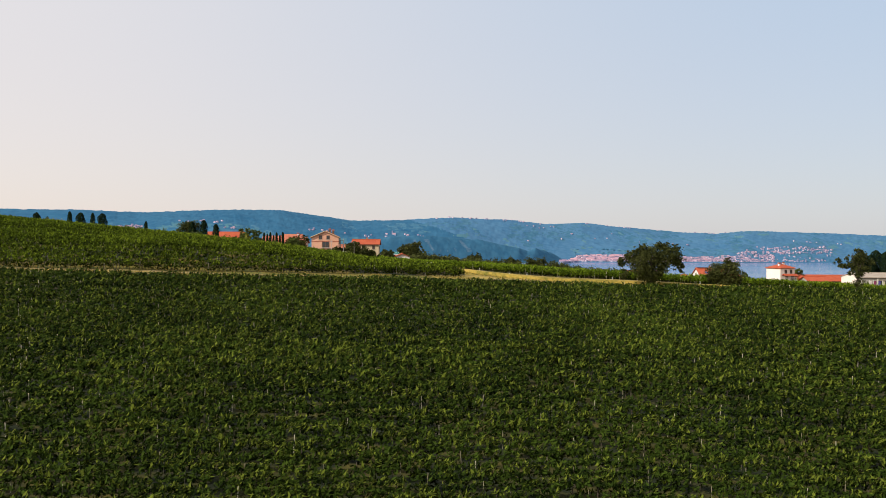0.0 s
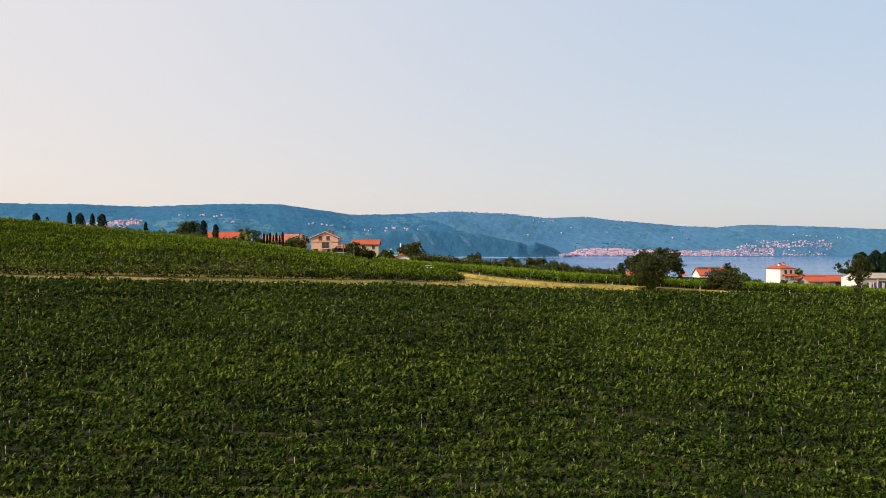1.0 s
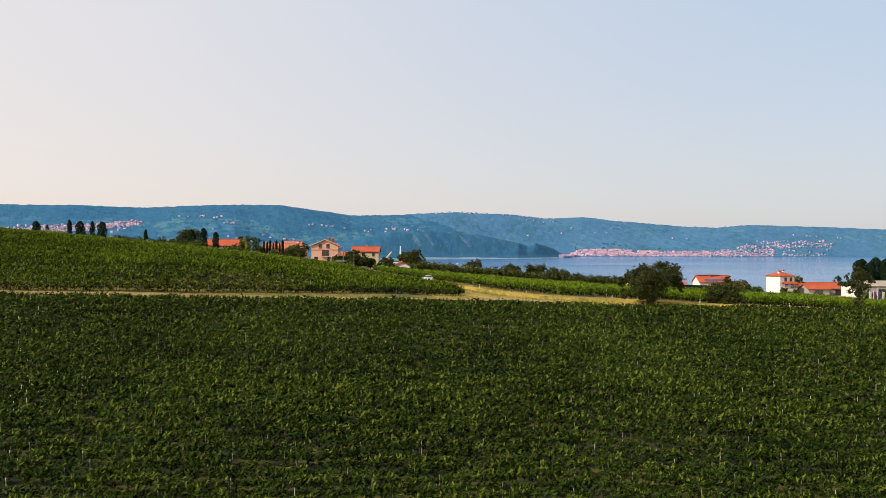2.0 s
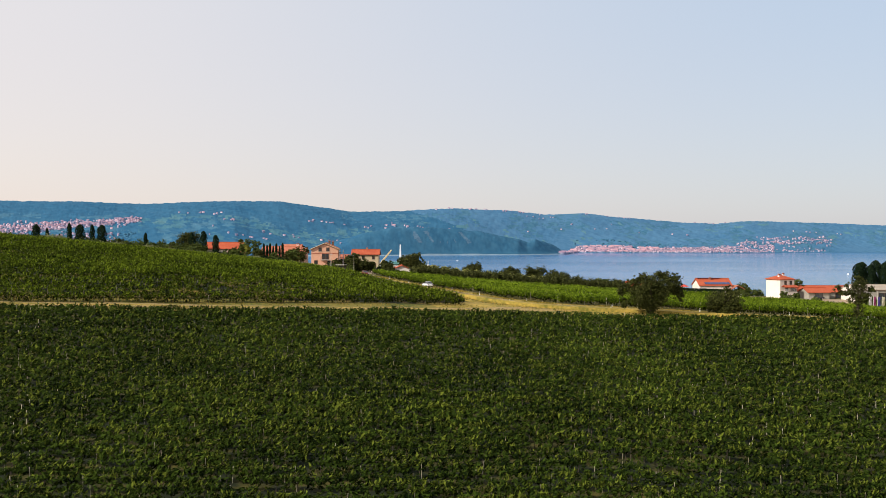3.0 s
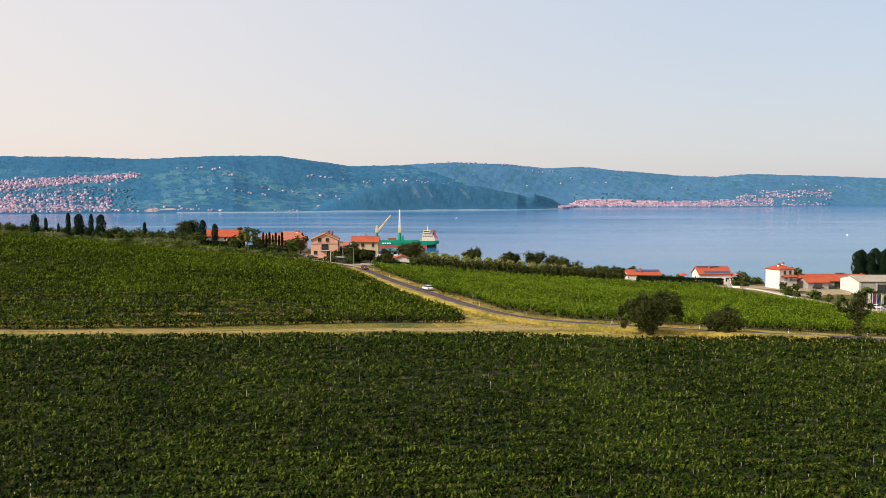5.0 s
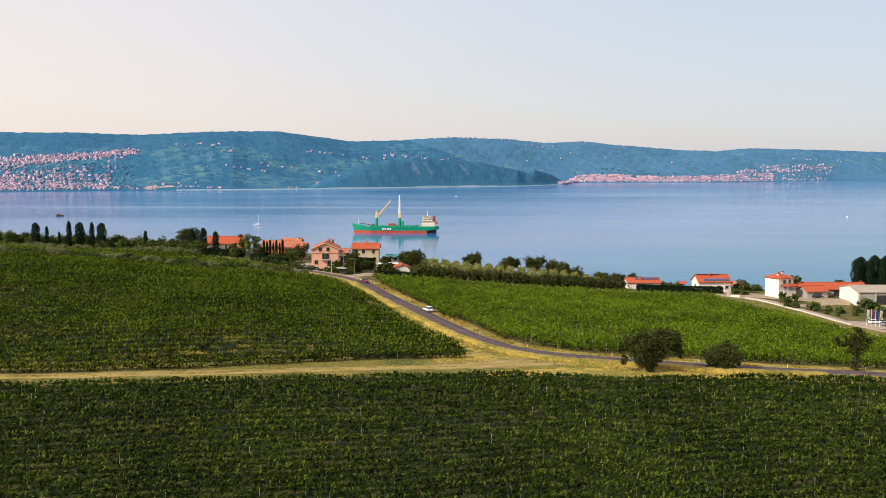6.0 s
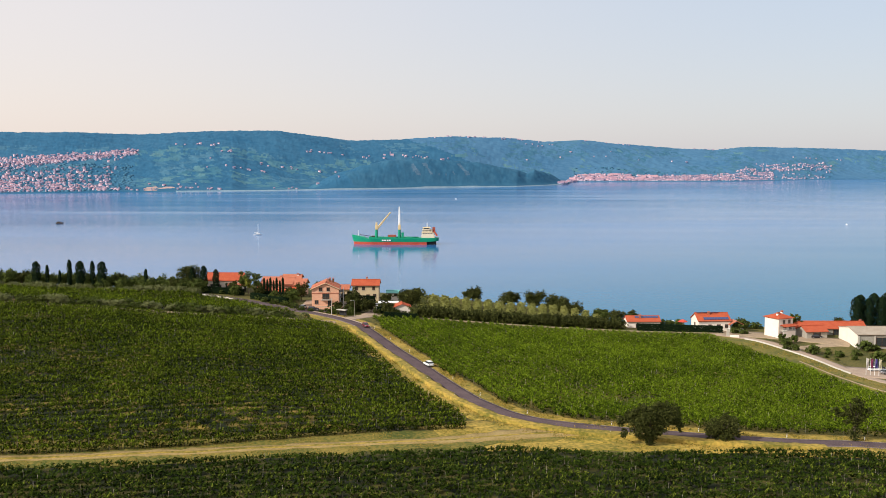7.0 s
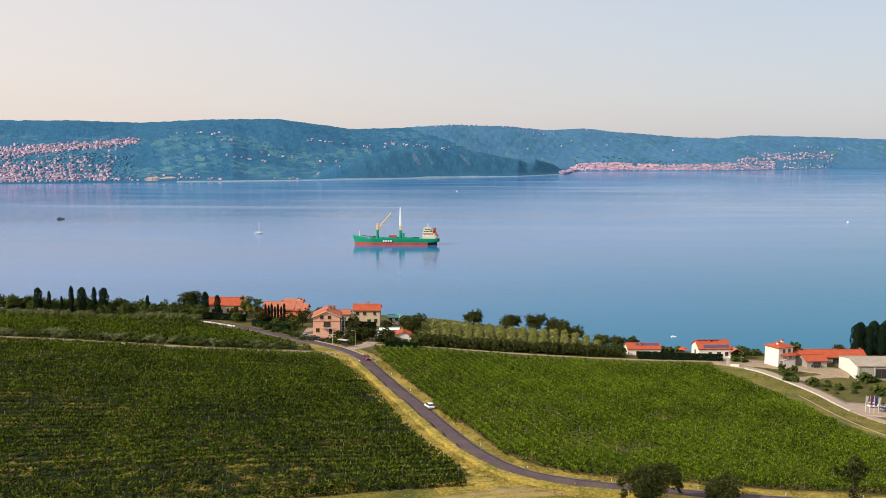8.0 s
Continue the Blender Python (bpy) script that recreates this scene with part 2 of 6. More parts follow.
def water():
    m = bpy.data.materials.new("sea water")
    m.use_nodes = True
    n, l = m.node_tree.nodes, m.node_tree.links
    p = n["Principled BSDF"]
    p.inputs["Roughness"].default_value, p.inputs["IOR"].default_value = 0.12, 1.19
    geo = n.new("ShaderNodeNewGeometry")
    stretch = n.new("ShaderNodeMapping")
    stretch.inputs["Scale"].default_value = (0.0012, 0.006, 1)
    l.new(geo.outputs["Position"], stretch.inputs["Vector"])
    slick = n.new("ShaderNodeTexNoise")
    slick.inputs["Scale"].default_value, slick.inputs["Detail"].default_value = 1.0, 5
    l.new(stretch.outputs[0], slick.inputs["Vector"])
    ramp = n.new("ShaderNodeValToRGB")
    ramp.color_ramp.elements[0].position, ramp.color_ramp.elements[1].position = 0.35, 0.7
    ramp.color_ramp.elements[0].color, ramp.color_ramp.elements[1].color = (0.022, 0.118, 0.300, 1), (0.048, 0.168, 0.385, 1)
    l.new(slick.outputs["Fac"], ramp.inputs[0])
    # greener over the shallows by the near shore, with long pale slicks farther out
    depth = n.new("ShaderNodeSeparateXYZ")
    l.new(geo.outputs["Position"], depth.inputs[0])
    shoal = n.new("ShaderNodeMapRange")
    shoal.interpolation_type = "SMOOTHSTEP"
    shoal.inputs["From Min"].default_value, shoal.inputs["From Max"].default_value = 260, 1080
    shoal.inputs["To Min"].default_value, shoal.inputs["To Max"].default_value = 0.95, 0.0
    lee = n.new("ShaderNodeMath")  # the shallows widen towards the east
    lee.operation = "MULTIPLY_ADD"
    lee.inputs[1].default_value = -0.85
    l.new(depth.outputs["X"], lee.inputs[0])
    l.new(depth.outputs["Y"], lee.inputs[2])
    l.new(lee.outputs[0], shoal.inputs["Value"])
    teal = n.new("ShaderNodeMix")
    teal.data_type = "RGBA"
    teal.inputs["B"].default_value = (0.000, 0.132, 0.232, 1)
    l.new(shoal.outputs[0], teal.inputs["Factor"])
    l.new(ramp.outputs[0], teal.inputs["A"])
    dull = n.new("ShaderNodeMapRange")  # ripples over the shallows break up the mirror
    dull.inputs["To Min"].default_value, dull.inputs["To Max"].default_value = 0.5, 0.16
    l.new(shoal.outputs[0], dull.inputs["Value"])
    l.new(dull.outputs[0], p.inputs["Specular IOR Level"])
    long = n.new("ShaderNodeMapping")
    long.inputs["Scale"].default_value = (0.0016, 0.020, 1)
    l.new(geo.outputs["Position"], long.inputs["Vector"])
    film = n.new("ShaderNodeTexNoise")
    film.inputs["Scale"].default_value, film.inputs["Detail"].default_value = 1.0, 3
    l.new(long.outputs[0], film.inputs["Vector"])
    band = n.new("ShaderNodeMapRange")
    band.inputs["From Min"].default_value, band.inputs["From Max"].default_value = 0.50, 0.68
    band.inputs["To Max"].default_value = 0.75
    l.new(film.outputs["Fac"], band.inputs["Value"])
    out = n.new("ShaderNodeMapRange")
    out.inputs["From Min"].default_value, out.inputs["From Max"].default_value = 1000, 1700
    l.new(depth.outputs["Y"], out.inputs["Value"])
    both = n.new("ShaderNodeMath")
    both.operation = "MULTIPLY"
    l.new(band.outputs[0], both.inputs[0])
    l.new(out.outputs[0], both.inputs[1])
    pale = n.new("ShaderNodeMix")
    pale.data_type = "RGBA"
    pale.inputs["B"].default_value = (0.23, 0.32, 0.48, 1)
    l.new(both.outputs[0], pale.inputs["Factor"])
    l.new(teal.outputs["Result"], pale.inputs["A"])
    l.new(pale.outputs["Result"], p.inputs["Base Color"])
    rr = n.new("ShaderNodeMapRange")
    rr.inputs["To Min"].default_value, rr.inputs["To Max"].default_value = 0.04, 0.22
    l.new(slick.outputs["Fac"], rr.inputs["Value"])
    l.new(rr.outputs[0], p.inputs["Roughness"])
    wave = n.new("ShaderNodeTexNoise")
    wave.inputs["Scale"].default_value, wave.inputs["Detail"].default_value = 0.30, 6
    l.new(geo.outputs["Position"], wave.inputs["Vector"])
    bu = n.new("ShaderNodeBump")
    bu.inputs["Strength"].default_value, bu.inputs["Distance"].default_value = 1.0, 0.08
    l.new(wave.outputs["Fac"], bu.inputs["Height"])
    l.new(bu.outputs[0], p.inputs["Normal"])
    return m


M_SEA = water()

# ---- shape of the land ----
COEF = (28.3382, -6.4527, 5.2621, 1.2561, -4.7002, -6.3648, 0.4244, -0.3623, -0.4946, -1.1552, 1.9348, 1.2119, 0.2209, 0.4543, 0.5765, 0.2168, 2.2635, -1.1306, -1.4445, 1.5402, 2.1378, -1.7)
BUMPS = ((50, 213, 45, 22), (-60, 155, 40, 25), (-18, 280, 22, 40), (100, 306, 22, 40), (-50, 215, 35, 22), (-140, 366, 55, 24))


def land(x, y):
    """Height of the ground: a rolling shoulder that drops to the sea behind the houses."""
    x, y = np.asarray(x, float), np.asarray(y, float)
    xc, yc = np.clip(x, -170, 160), np.clip(y, 75, 362)
    u, w = xc / 100, (yc - 230) / 100
    terms = [1 + 0 * u, u, w, u * u, u * w, w * w, u**3, u * u * w, u * w * w, w**3, u * w**3, w**4, u * u * w * w, u**3 * w, w**5, u * w**4]
    terms += [np.exp(-(((xc - a) / p) ** 2) - ((yc - b) / q) ** 2) for a, b, p, q in BUMPS]
    z = sum(c * t for c, t in zip(COEF, terms)) - 0.06 * np.clip(75 - y, 0, 250)
    # shallow dip along the track and the foot of the road
    dip = np.interp(x, (-140, -100, -79, -62, -48, -32, -21, -10, 8, 25, 36, 54, 70, 88, 110), (0, 0.6, 1.0, 1.2, 1.9, 1.75, 1.3, 0.75, 1.05, 1.3, 1.1, 1.1, 0.4, -0.4, 0))
    z = z - dip * np.exp(-(((y - np.interp(x, (-120, -79, -64, -49, -33, -22, -10, 8, 25, 100), (181, 191.5, 194.7, 200, 204.7, 207.6, 210, 212, 212, 212))) / 15.0) ** 2))
    s = np.clip((y - np.interp(x, (-170, -112, -88, 0, 40, 68, 105, 160), (386, 394, 418, 430, 420, 395, 393, 396))) / 55, 0, 1)
    s = s * s * (3 - 2 * s)
    return z * (1 - s) - 4 * s


def lz(x, y):
    return float(land(x, y))


# ---- mesh helpers ----
def mesh_of(name, verts, faces_n, faces, material):
    """A mesh from arrays: faces all with faces_n corners."""
    me = bpy.data.meshes.new(name)
    verts, faces = np.asarray(verts, np.float32), np.asarray(faces, np.int32)
    me.vertices.add(len(verts))
    me.vertices.foreach_set("co", verts.ravel())
    me.loops.add(faces.size)
    me.loops.foreach_set("vertex_index", faces.ravel())
    me.polygons.add(len(faces))
    me.polygons.foreach_set("loop_start", np.arange(0, faces.size, faces_n, dtype=np.int32))
    me.polygons.foreach_set("loop_total", np.full(len(faces), faces_n, np.int32))
    me.update(calc_edges=True)
    if material:
        me.materials.append(material)
    return me


def part(name, bm, material, parent, label=""):
    me = bpy.data.meshes.new(name)
    bm.to_mesh(me)
    bm.free()
    me.materials.append(material)
    ob = new(name, me)
    ob.parent = parent
    return tagged(ob, label)


def part_mesh(name, me, parent, label="", kind=""):
    ob = new(name, me)
    ob.parent = parent
    return tagged(ob, label, kind=kind)


def thing(name, m, label, category, group="", kind=""):
    ob = new(name)
    ob.matrix_basis = m
    return tagged(ob, label, category, group, kind)


def box(bm, x0, x1, y0, y1, z0, z1):
    v = [bm.verts.new((x, y, z)) for z in (z0, z1) for y in (y0, y1) for x in (x0, x1)]
    for f in ((0, 2, 3, 1), (4, 5, 7, 6), (0, 1, 5, 4), (2, 6, 7, 3), (0, 4, 6, 2), (1, 3, 7, 5)):
        bm.faces.new([v[i] for i in f])
    return v


def boxed(*dims):
    bm = bmesh.new()
    box(bm, *dims)
    return bm


def prism(bm, outline, y0, y1):
    """An outline in x, z drawn out from y0 to y1."""
    a = [bm.verts.new((x, y0, z)) for x, z in outline]
    b = [bm.verts.new((x, y1, z)) for x, z in outline]
    bm.faces.new(a)
    bm.faces.new(b[::-1])
    for i in range(len(a)):
        j = (i + 1) % len(a)
        bm.faces.new((a[j], a[i], b[i], b[j]))


def tube(bm, points, radii, sides=7):
    rings = []
    pts = [Vector(p) for p in points]
    for i, (p, r) in enumerate(zip(pts, radii)):
        d = (pts[min(i + 1, len(pts) - 1)] - pts[max(i - 1, 0)]).normalized()
        a = d.orthogonal().normalized()
        b = d.cross(a)
        rings.append([bm.verts.new(p + r * (math.cos(k * math.tau / sides) * a + math.sin(k * math.tau / sides) * b)) for k in range(sides)])
    for r0, r1 in zip(rings, rings[1:]):
        for k in range(sides):
            bm.faces.new((r0[k], r0[(k + 1) % sides], r1[(k + 1) % sides], r1[k]))
    bm.faces.new(rings[0][::-1])
    bm.faces.new(rings[-1])


def leaves(centres, size, normal, rng, spread=0.9, long=0.62, wide=0.45, tri=False, up=None):
    """Leaf-shaped kites, or plain points for far leaves, round the centres; each lies across its normal, turned at random or held up by up."""
    n = len(centres)
    nn = normal + rng.normal(0, spread, (n, 3))
    nn /= np.linalg.norm(nn, axis=1)[:, None] + 1e-9
    t = rng.normal(0, 1, (n, 3))
    u = np.cross(nn, t)
    u /= np.linalg.norm(u, axis=1)[:, None] + 1e-9
    if up is not None:  # shoots that stand
        lift = np.array((0, 0, 1.0)) - nn * nn[:, 2:]
        u = u * (1 - up)[:, None] + lift * up[:, None]
        u /= np.linalg.norm(u, axis=1)[:, None] + 1e-9
    v = np.cross(nn, u)
    s = (size * rng.uniform(0.6, 1.4, n))[:, None]
    if tri:
        q = np.stack([centres + u * s * long, centres - u * s * long * 0.6 + v * s * wide, centres - u * s * long * 0.6 - v * s * wide], 1)
        return q.reshape(-1, 3), np.arange(3 * n).reshape(-1, 3)
    bend = nn * s * 0.16
    q = np.stack([centres + u * s * long, centres + v * s * wide - bend, centres - u * s * (long - 0.12), centres - v * s * wide - bend], 1)
    return q.reshape(-1, 3), np.arange(4 * n).reshape(-1, 4)


# ---- ground, sea, far shore ----
def spread_axis(lo, hi, step, far_lo, far_hi, n=14):
    mid = np.arange(lo, hi + step / 2, step)
    k = (np.arange(1, n + 1) / n) ** 2.2
    return np.concatenate([(lo + (far_lo - lo) * k)[::-1], mid, hi + (far_hi - hi) * k])


def sheet(xs, ys, zf):
    X, Y = np.meshgrid(xs, ys)
    nx, ny = len(xs), len(ys)
    i = (np.arange(ny - 1)[:, None] * nx + np.arange(nx - 1)).ravel()
    return np.stack([X, Y, zf(X, Y)], -1).reshape(-1, 3), np.stack([i, i + 1, i + 1 + nx, i + nx], 1)


v, f = sheet(spread_axis(-190, 190, 3.0, -2500, 2500), spread_axis(60, 520, 3.0, -1800, 700), land)
ground = tagged(new("ground", mesh_of("ground", v, 4, f, M_MEADOW)), "rolling ground of dry grass and bare soil", "ground", kind="structure")
for p in ground.data.polygons:
    p.use_smooth = True
v, f = sheet(np.linspace(-7000, 7000, 29), np.linspace(470, 7470, 15), lambda x, y: 0 * x)
sea = tagged(new("water", mesh_of("water", v, 4, f, M_SEA)), "calm blue-grey sea of a wide bay", "sea", kind="structure")

SHORE_U = (-.62, -.415, -.359, -.322, -.249, -.1945, -.15, -.123, -.078, -.039, .0, .074, .1, .1126, .121, .13, .2, .281, .369, .45, .62)
SHORE_D = (2150, 2332, 2391, 2438, 2486, 2530, 2588, 2622, 2700, 2776, 2853, 2984, 3105, 3180, 3230, 3560, 3620, 3699, 4023, 4250, 4350)
RIDGE_U = (-0.62, -0.43, -0.359, -0.299, -0.222, -0.161, -0.129, -0.09, -0.046, 0.009, 0.064, 0.1, 0.136, 0.175, 0.23, 0.268, 0.301, 0.384, 0.432, 0.62)
RIDGE_Z = (150, 158, 159, 154, 168, 173, 160, 142, 147, 162, 160, 146, 155, 141, 124, 118, 134, 126, 120, 118)
HEAD = ((-0.13, 0), (-0.102, 38), (-0.074, 62), (-0.052, 76), (-0.013, 79), (0.037, 67), (0.075, 43), (0.083, 35), (0.091, 47), (0.106, 31), (0.121, 0))


def fbm(x, y, scale, octaves=4, seed=0.0):
    """Cheap smooth noise of sines, about -1 to 1."""
    out, amp, k = 0, 1.0, 1.0 / scale
    for o in range(octaves):
        a = 1.7 * o + seed
        out = out + amp * np.sin(k * (x * math.cos(a) + y * math.sin(a)) + 1.3 * np.sin(k * 0.7 * (y * math.cos(a) - x * math.sin(a)) + a) + 2.1 * a)
        amp, k = amp * 0.55, k * 1.93
    return out / 2.0


def crest(u):
    return np.interp(u, (-.62, -.43, -.2, 0, .12, .3, .45, .62), (2950, 3180, 3450, 3800, 4150, 4500, 4700, 4750))


def shore(u):
    return np.interp(u, SHORE_U, SHORE_D)


def head_rise(u, d):
    """Height of the headland alone."""
    head = np.interp(u, [h[0] for h in HEAD], [h[1] for h in HEAD], left=0, right=0)
    e = d - shore(u) - 130
    toe = np.clip((d - shore(u)) / 60, 0, 1)
    return head * toe * (2 - toe) * np.exp(-((e / np.where(e < 0, 95, 190)) ** 2)) + np.where(head > 1, fbm(u * d, d, 60) * 2, -5)


def hill(u, d):
    """Height of the far shore at the bearing u and the depth d."""
    d0, base = shore(u), np.maximum(shore(u), np.interp(u, (-.62, -.19, -.12, -.06, 0, .05, .12, .13, .2), (0, 2610, 2760, 2950, 3180, 3380, 3540, 3562, 3600)))
    s = (d - base) / (crest(u) - base)
    top = np.interp(u, RIDGE_U, RIDGE_Z)
    rise = np.clip(s, 0, 1)
    rise = 0.35 * rise + 0.65 * rise * rise * (3 - 2 * rise)
    z = top * rise * np.where(s > 1, np.clip(1 - (s - 1) * 1.2, 0, 1), 1)
    z = z + fbm(u * d, d, 160) * 9 * np.clip(s * 4, 0, 1) * np.clip((1.0 - s) * 4, 0, 1)
    z = np.maximum(z, head_rise(u, d))
    return np.where(d <= d0, -3, np.maximum(z, 1.0) + 1.5)


us = np.concatenate([np.linspace(-0.62, -0.47, 40)[:-1], np.linspace(-0.47, 0.47, 820), np.linspace(0.47, 0.62, 40)[1:]])
ss = np.concatenate([np.linspace(-0.01, 0.5, 72), np.linspace(0.515, 1.25, 46)])
U, S = np.meshgrid(us, ss)
D = shore(U) + (crest(U) - shore(U)) * S
Z = hill(U, D)
rough_rng = np.random.default_rng(5)
calm = np.where((U > 0.112) & (U < 0.137), 0, 1)
Z = Z + np.where(Z > 2, calm * (rough_rng.normal(0, 1, Z.shape) * np.clip(Z / 20, 0, 1) * 0.5 + np.clip(Z / 30, 0, 1) * 2.2 * fbm(U * D, D, 13, 3, 8.0)), 0)
i = (np.arange(len(ss) - 1)[:, None] * len(us) + np.arange(len(us) - 1)).ravel()


def cover(u, d):
    """What grows at a place of the far shore: 0 wood, 1 farmland, 2 cliff, 3 bare bank, 4 headland wood, 5 open slope,
    6 wood with more haze in its colour, 7 mown field, 8 shore wall.
    """
    x, e, t = u * d, d - shore(u), (d - shore(u)) / (crest(u) - shore(u))
    z = hill(u, d)
    rise = head_rise(u, d)
    head = (np.abs(z - rise - 1.5) < 5) & (e > 0) & (u < 0.122) & (u > -0.085 + 0.02 * fbm(x, d, 40, 3, 1.0))
    wide, small = fbm(x, d, 52, 4, 5.0), fbm(x * 0.8, d * 0.6, 17, 3, 3.0)
    farm = (wide > 0.05) & ((u < -0.12) | (e > 330)) & (u < 0.0) & (u > -0.30) & (t < 0.62) & (t > 0.05)
    mown = (small > 0.38) & ((farm & (wide > 0.05)) | ((u > -0.02) & (wide > 0.35) & (t > 0.2) & (t < 0.9)))
    opened = (fbm(x, d, 46, 4, 9.0) > 0.12) & (t > 0.06) & (t < np.where(u < -0.1, 0.66 + 0.10 * wide, 0.97)) & ((t > 0.16 + 0.1 * small) | (u > 0))
    # farther wood gets the colour with more haze in it
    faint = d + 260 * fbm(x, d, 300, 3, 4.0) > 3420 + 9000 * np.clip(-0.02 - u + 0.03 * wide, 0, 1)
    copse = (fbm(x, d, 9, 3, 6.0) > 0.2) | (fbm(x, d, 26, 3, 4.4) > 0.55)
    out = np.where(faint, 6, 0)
    out = np.where(opened & ~copse, 5, out)
    out = np.where(farm & ~copse, 1, out)
    out = np.where(mown & ~copse, 7, out)
    out = np.where(head, 4, out)
    streak = np.sin((x + 0.5 * z) / 4.2 + 1.8 * np.sin(x / 19)) + 0.7 * fbm(x, d, 30, 2, 7.0)
    out = np.where(head & (u > -0.030) & (u < 0.028) & (z > 30) & (z < 66) & (e < 140) & (streak > 0.75), 2, out)
    out = np.where((fbm(x, d, 20, 4, 2.0) > 0.2) & (u > -0.292) & (u < -0.243) & (e > 5) & (e < 75), 3, out)
    return np.where((e > -5) & (e < 3) & (u > -0.26) & (u < 0.125), 8, out)


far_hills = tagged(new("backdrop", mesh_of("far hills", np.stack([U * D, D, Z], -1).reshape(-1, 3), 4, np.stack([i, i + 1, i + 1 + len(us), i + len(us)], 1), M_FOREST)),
                   "long wooded hills across the bay, haze painted in as blue-green", "hills", kind="structure")
for m in (M_FARM, M_CLIFF, M_CORAL, M_HEAD, M_GROVE, M_HAZE_WOOD, M_FIELD, M_BEACH):
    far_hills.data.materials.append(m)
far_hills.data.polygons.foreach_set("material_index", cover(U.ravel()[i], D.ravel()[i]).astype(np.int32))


def far_wood(name, spots, wide, tall, material, label, seed):
    """Tree crowns of the far shore, too many to count: blunt clumps, one island each."""
    rng = np.random.default_rng(seed)
    u, d = spots
    n = len(u)
    w, h = rng.uniform(*wide, n), rng.uniform(*tall, n)
    c = np.column_stack([u * d, d, hill(u, d)])
    ring = np.arange(5) * math.tau / 5
    a = rng.uniform(0, math.tau, (n, 1)) + ring
    r = 0.5 * w[:, None] * rng.uniform(0.75, 1.2, (n, 5))
    mid = np.stack([c[:, :1] + np.cos(a) * r, c[:, 1:2] + np.sin(a) * r, np.broadcast_to((c[:, 2] + 0.3 * h)[:, None], (n, 5))], -1)
    low = mid * 1.0
    low[..., 2] = c[:, 2:] - 2
    top = (c + np.column_stack([rng.normal(0, 1, n), rng.normal(0, 1, n), h]))[:, None]
    v = np.concatenate([low, mid, top], 1).reshape(-1, 3)
    pat = []
    for k in range(5):
        j = (k + 1) % 5
        pat += [(k, j, 5 + j), (k, 5 + j, 5 + k), (5 + k, 5 + j, 10)]
    f = (np.arange(n)[:, None, None] * 11 + np.array(pat)).reshape(-1, 3)
    me = mesh_of(name, v, 3, f, material)
    me.polygons.foreach_set("use_smooth", np.ones(len(f), bool))
    tagged(new(name, me), label, "trees", kind="stuff")



# ---- roads, tracks and verges, laid on the ground ----
def smooth_line(points, step=2.0):
    p = np.array(points, float)
    p = np.vstack([2 * p[0] - p[1], p, 2 * p[-1] - p[-2]])
    out = []
    for k in range(1, len(p) - 2):
        a, b, c, d = p[k - 1:k + 3]
        n = max(2, int(np.linalg.norm(c - b) / step))
        t = (np.arange(n) / n)[:, None]
        out.append(0.5 * (2 * b + (c - a) * t + (2 * a - 5 * b + 4 * c - d) * t**2 + (3 * b - a - 3 * c + d) * t**3))
    return np.vstack(out + [p[-2:-1]])


def side_of(line):
    d = np.gradient(line, axis=0)
    d /= np.linalg.norm(d, axis=1)[:, None]
    return np.stack([-d[:, 1], d[:, 0]], 1)


def ribbon(name, points, left, right, lift, material, label, category="", ragged=0.0, across=5, kind="structure", parent=None, taper=0):
    """A strip laid on the ground along a line, from left to right of it, with a thickness of its own."""
    line = smooth_line(points)
    n = side_of(line)
    rng = np.random.default_rng(len(points) + int(10 * abs(left)))
    ks = np.linspace(left, right, across)
    P = np.stack([line + n * k for k in ks], 1)
    if ragged:
        P[:, 0] += n * rng.normal(0, ragged, (len(line), 1))
        P[:, -1] += n * rng.normal(0, ragged, (len(line), 1))
    if taper:  # narrows towards both ends
        k = np.arange(len(line))
        w = np.clip(np.minimum(k, k[::-1]) / taper, 0.05, 1)[:, None, None]
        P = line[:, None] + (P - line[:, None]) * w
    z = land(P[..., 0], P[..., 1]) + lift
    top = np.concatenate([P, z[..., None]], -1)
    low = np.stack([top[:, 0], top[:, -1]], 1)
    low[..., 2] -= lift + 0.25
    grid = np.concatenate([low[:, :1], top, low[:, 1:]], 1)
    m, w = grid.shape[:2]
    i = (np.arange(m - 1)[:, None] * w + np.arange(w - 1)).ravel()
    ob = new(name, mesh_of(name, grid.reshape(-1, 3), 4, np.stack([i, i + w, i + w + 1, i + 1], 1), material))
    if parent:
        ob.parent = parent
        return tagged(ob, label)
    return tagged(ob, label, category, kind=kind)


ROAD = [(-128, 402), (-108, 393), (-90.6, 384), (-71.1, 374.7), (-54.2, 363.1), (-45.6, 358.8), (-37, 352.7), (-30, 344.2), (-26, 335.5), (-16.4, 307.8), (-7.6, 284), (-0.9, 263.5), (5.7, 246.2),
        (10.7, 237.2), (14.8, 231.6), (19.5, 227.9), (26, 225.1), (33, 223), (41, 221.4), (51.2, 220.2), (63, 218.6), (75, 217.6), (81, 217.5), (95.8, 218.4), (125, 221), (170, 226), (230, 232)]
ribbon("verge", ROAD[5:], -9.5, 7.6, 0.05, M_VERGE, "strip of dry yellow grass beside the road", "verge", 0.5, 13)
road = ribbon("road", ROAD, -2.6, 2.6, 0.10, M_ASPHALT, "narrow grey-purple asphalt country road", "road")
ribbon("sidewalk", ROAD[4:9], 2.65, 3.4, 0.2, M_LANE, "narrow pale paved sidewalk beside the road bend", "sidewalk", across=3)
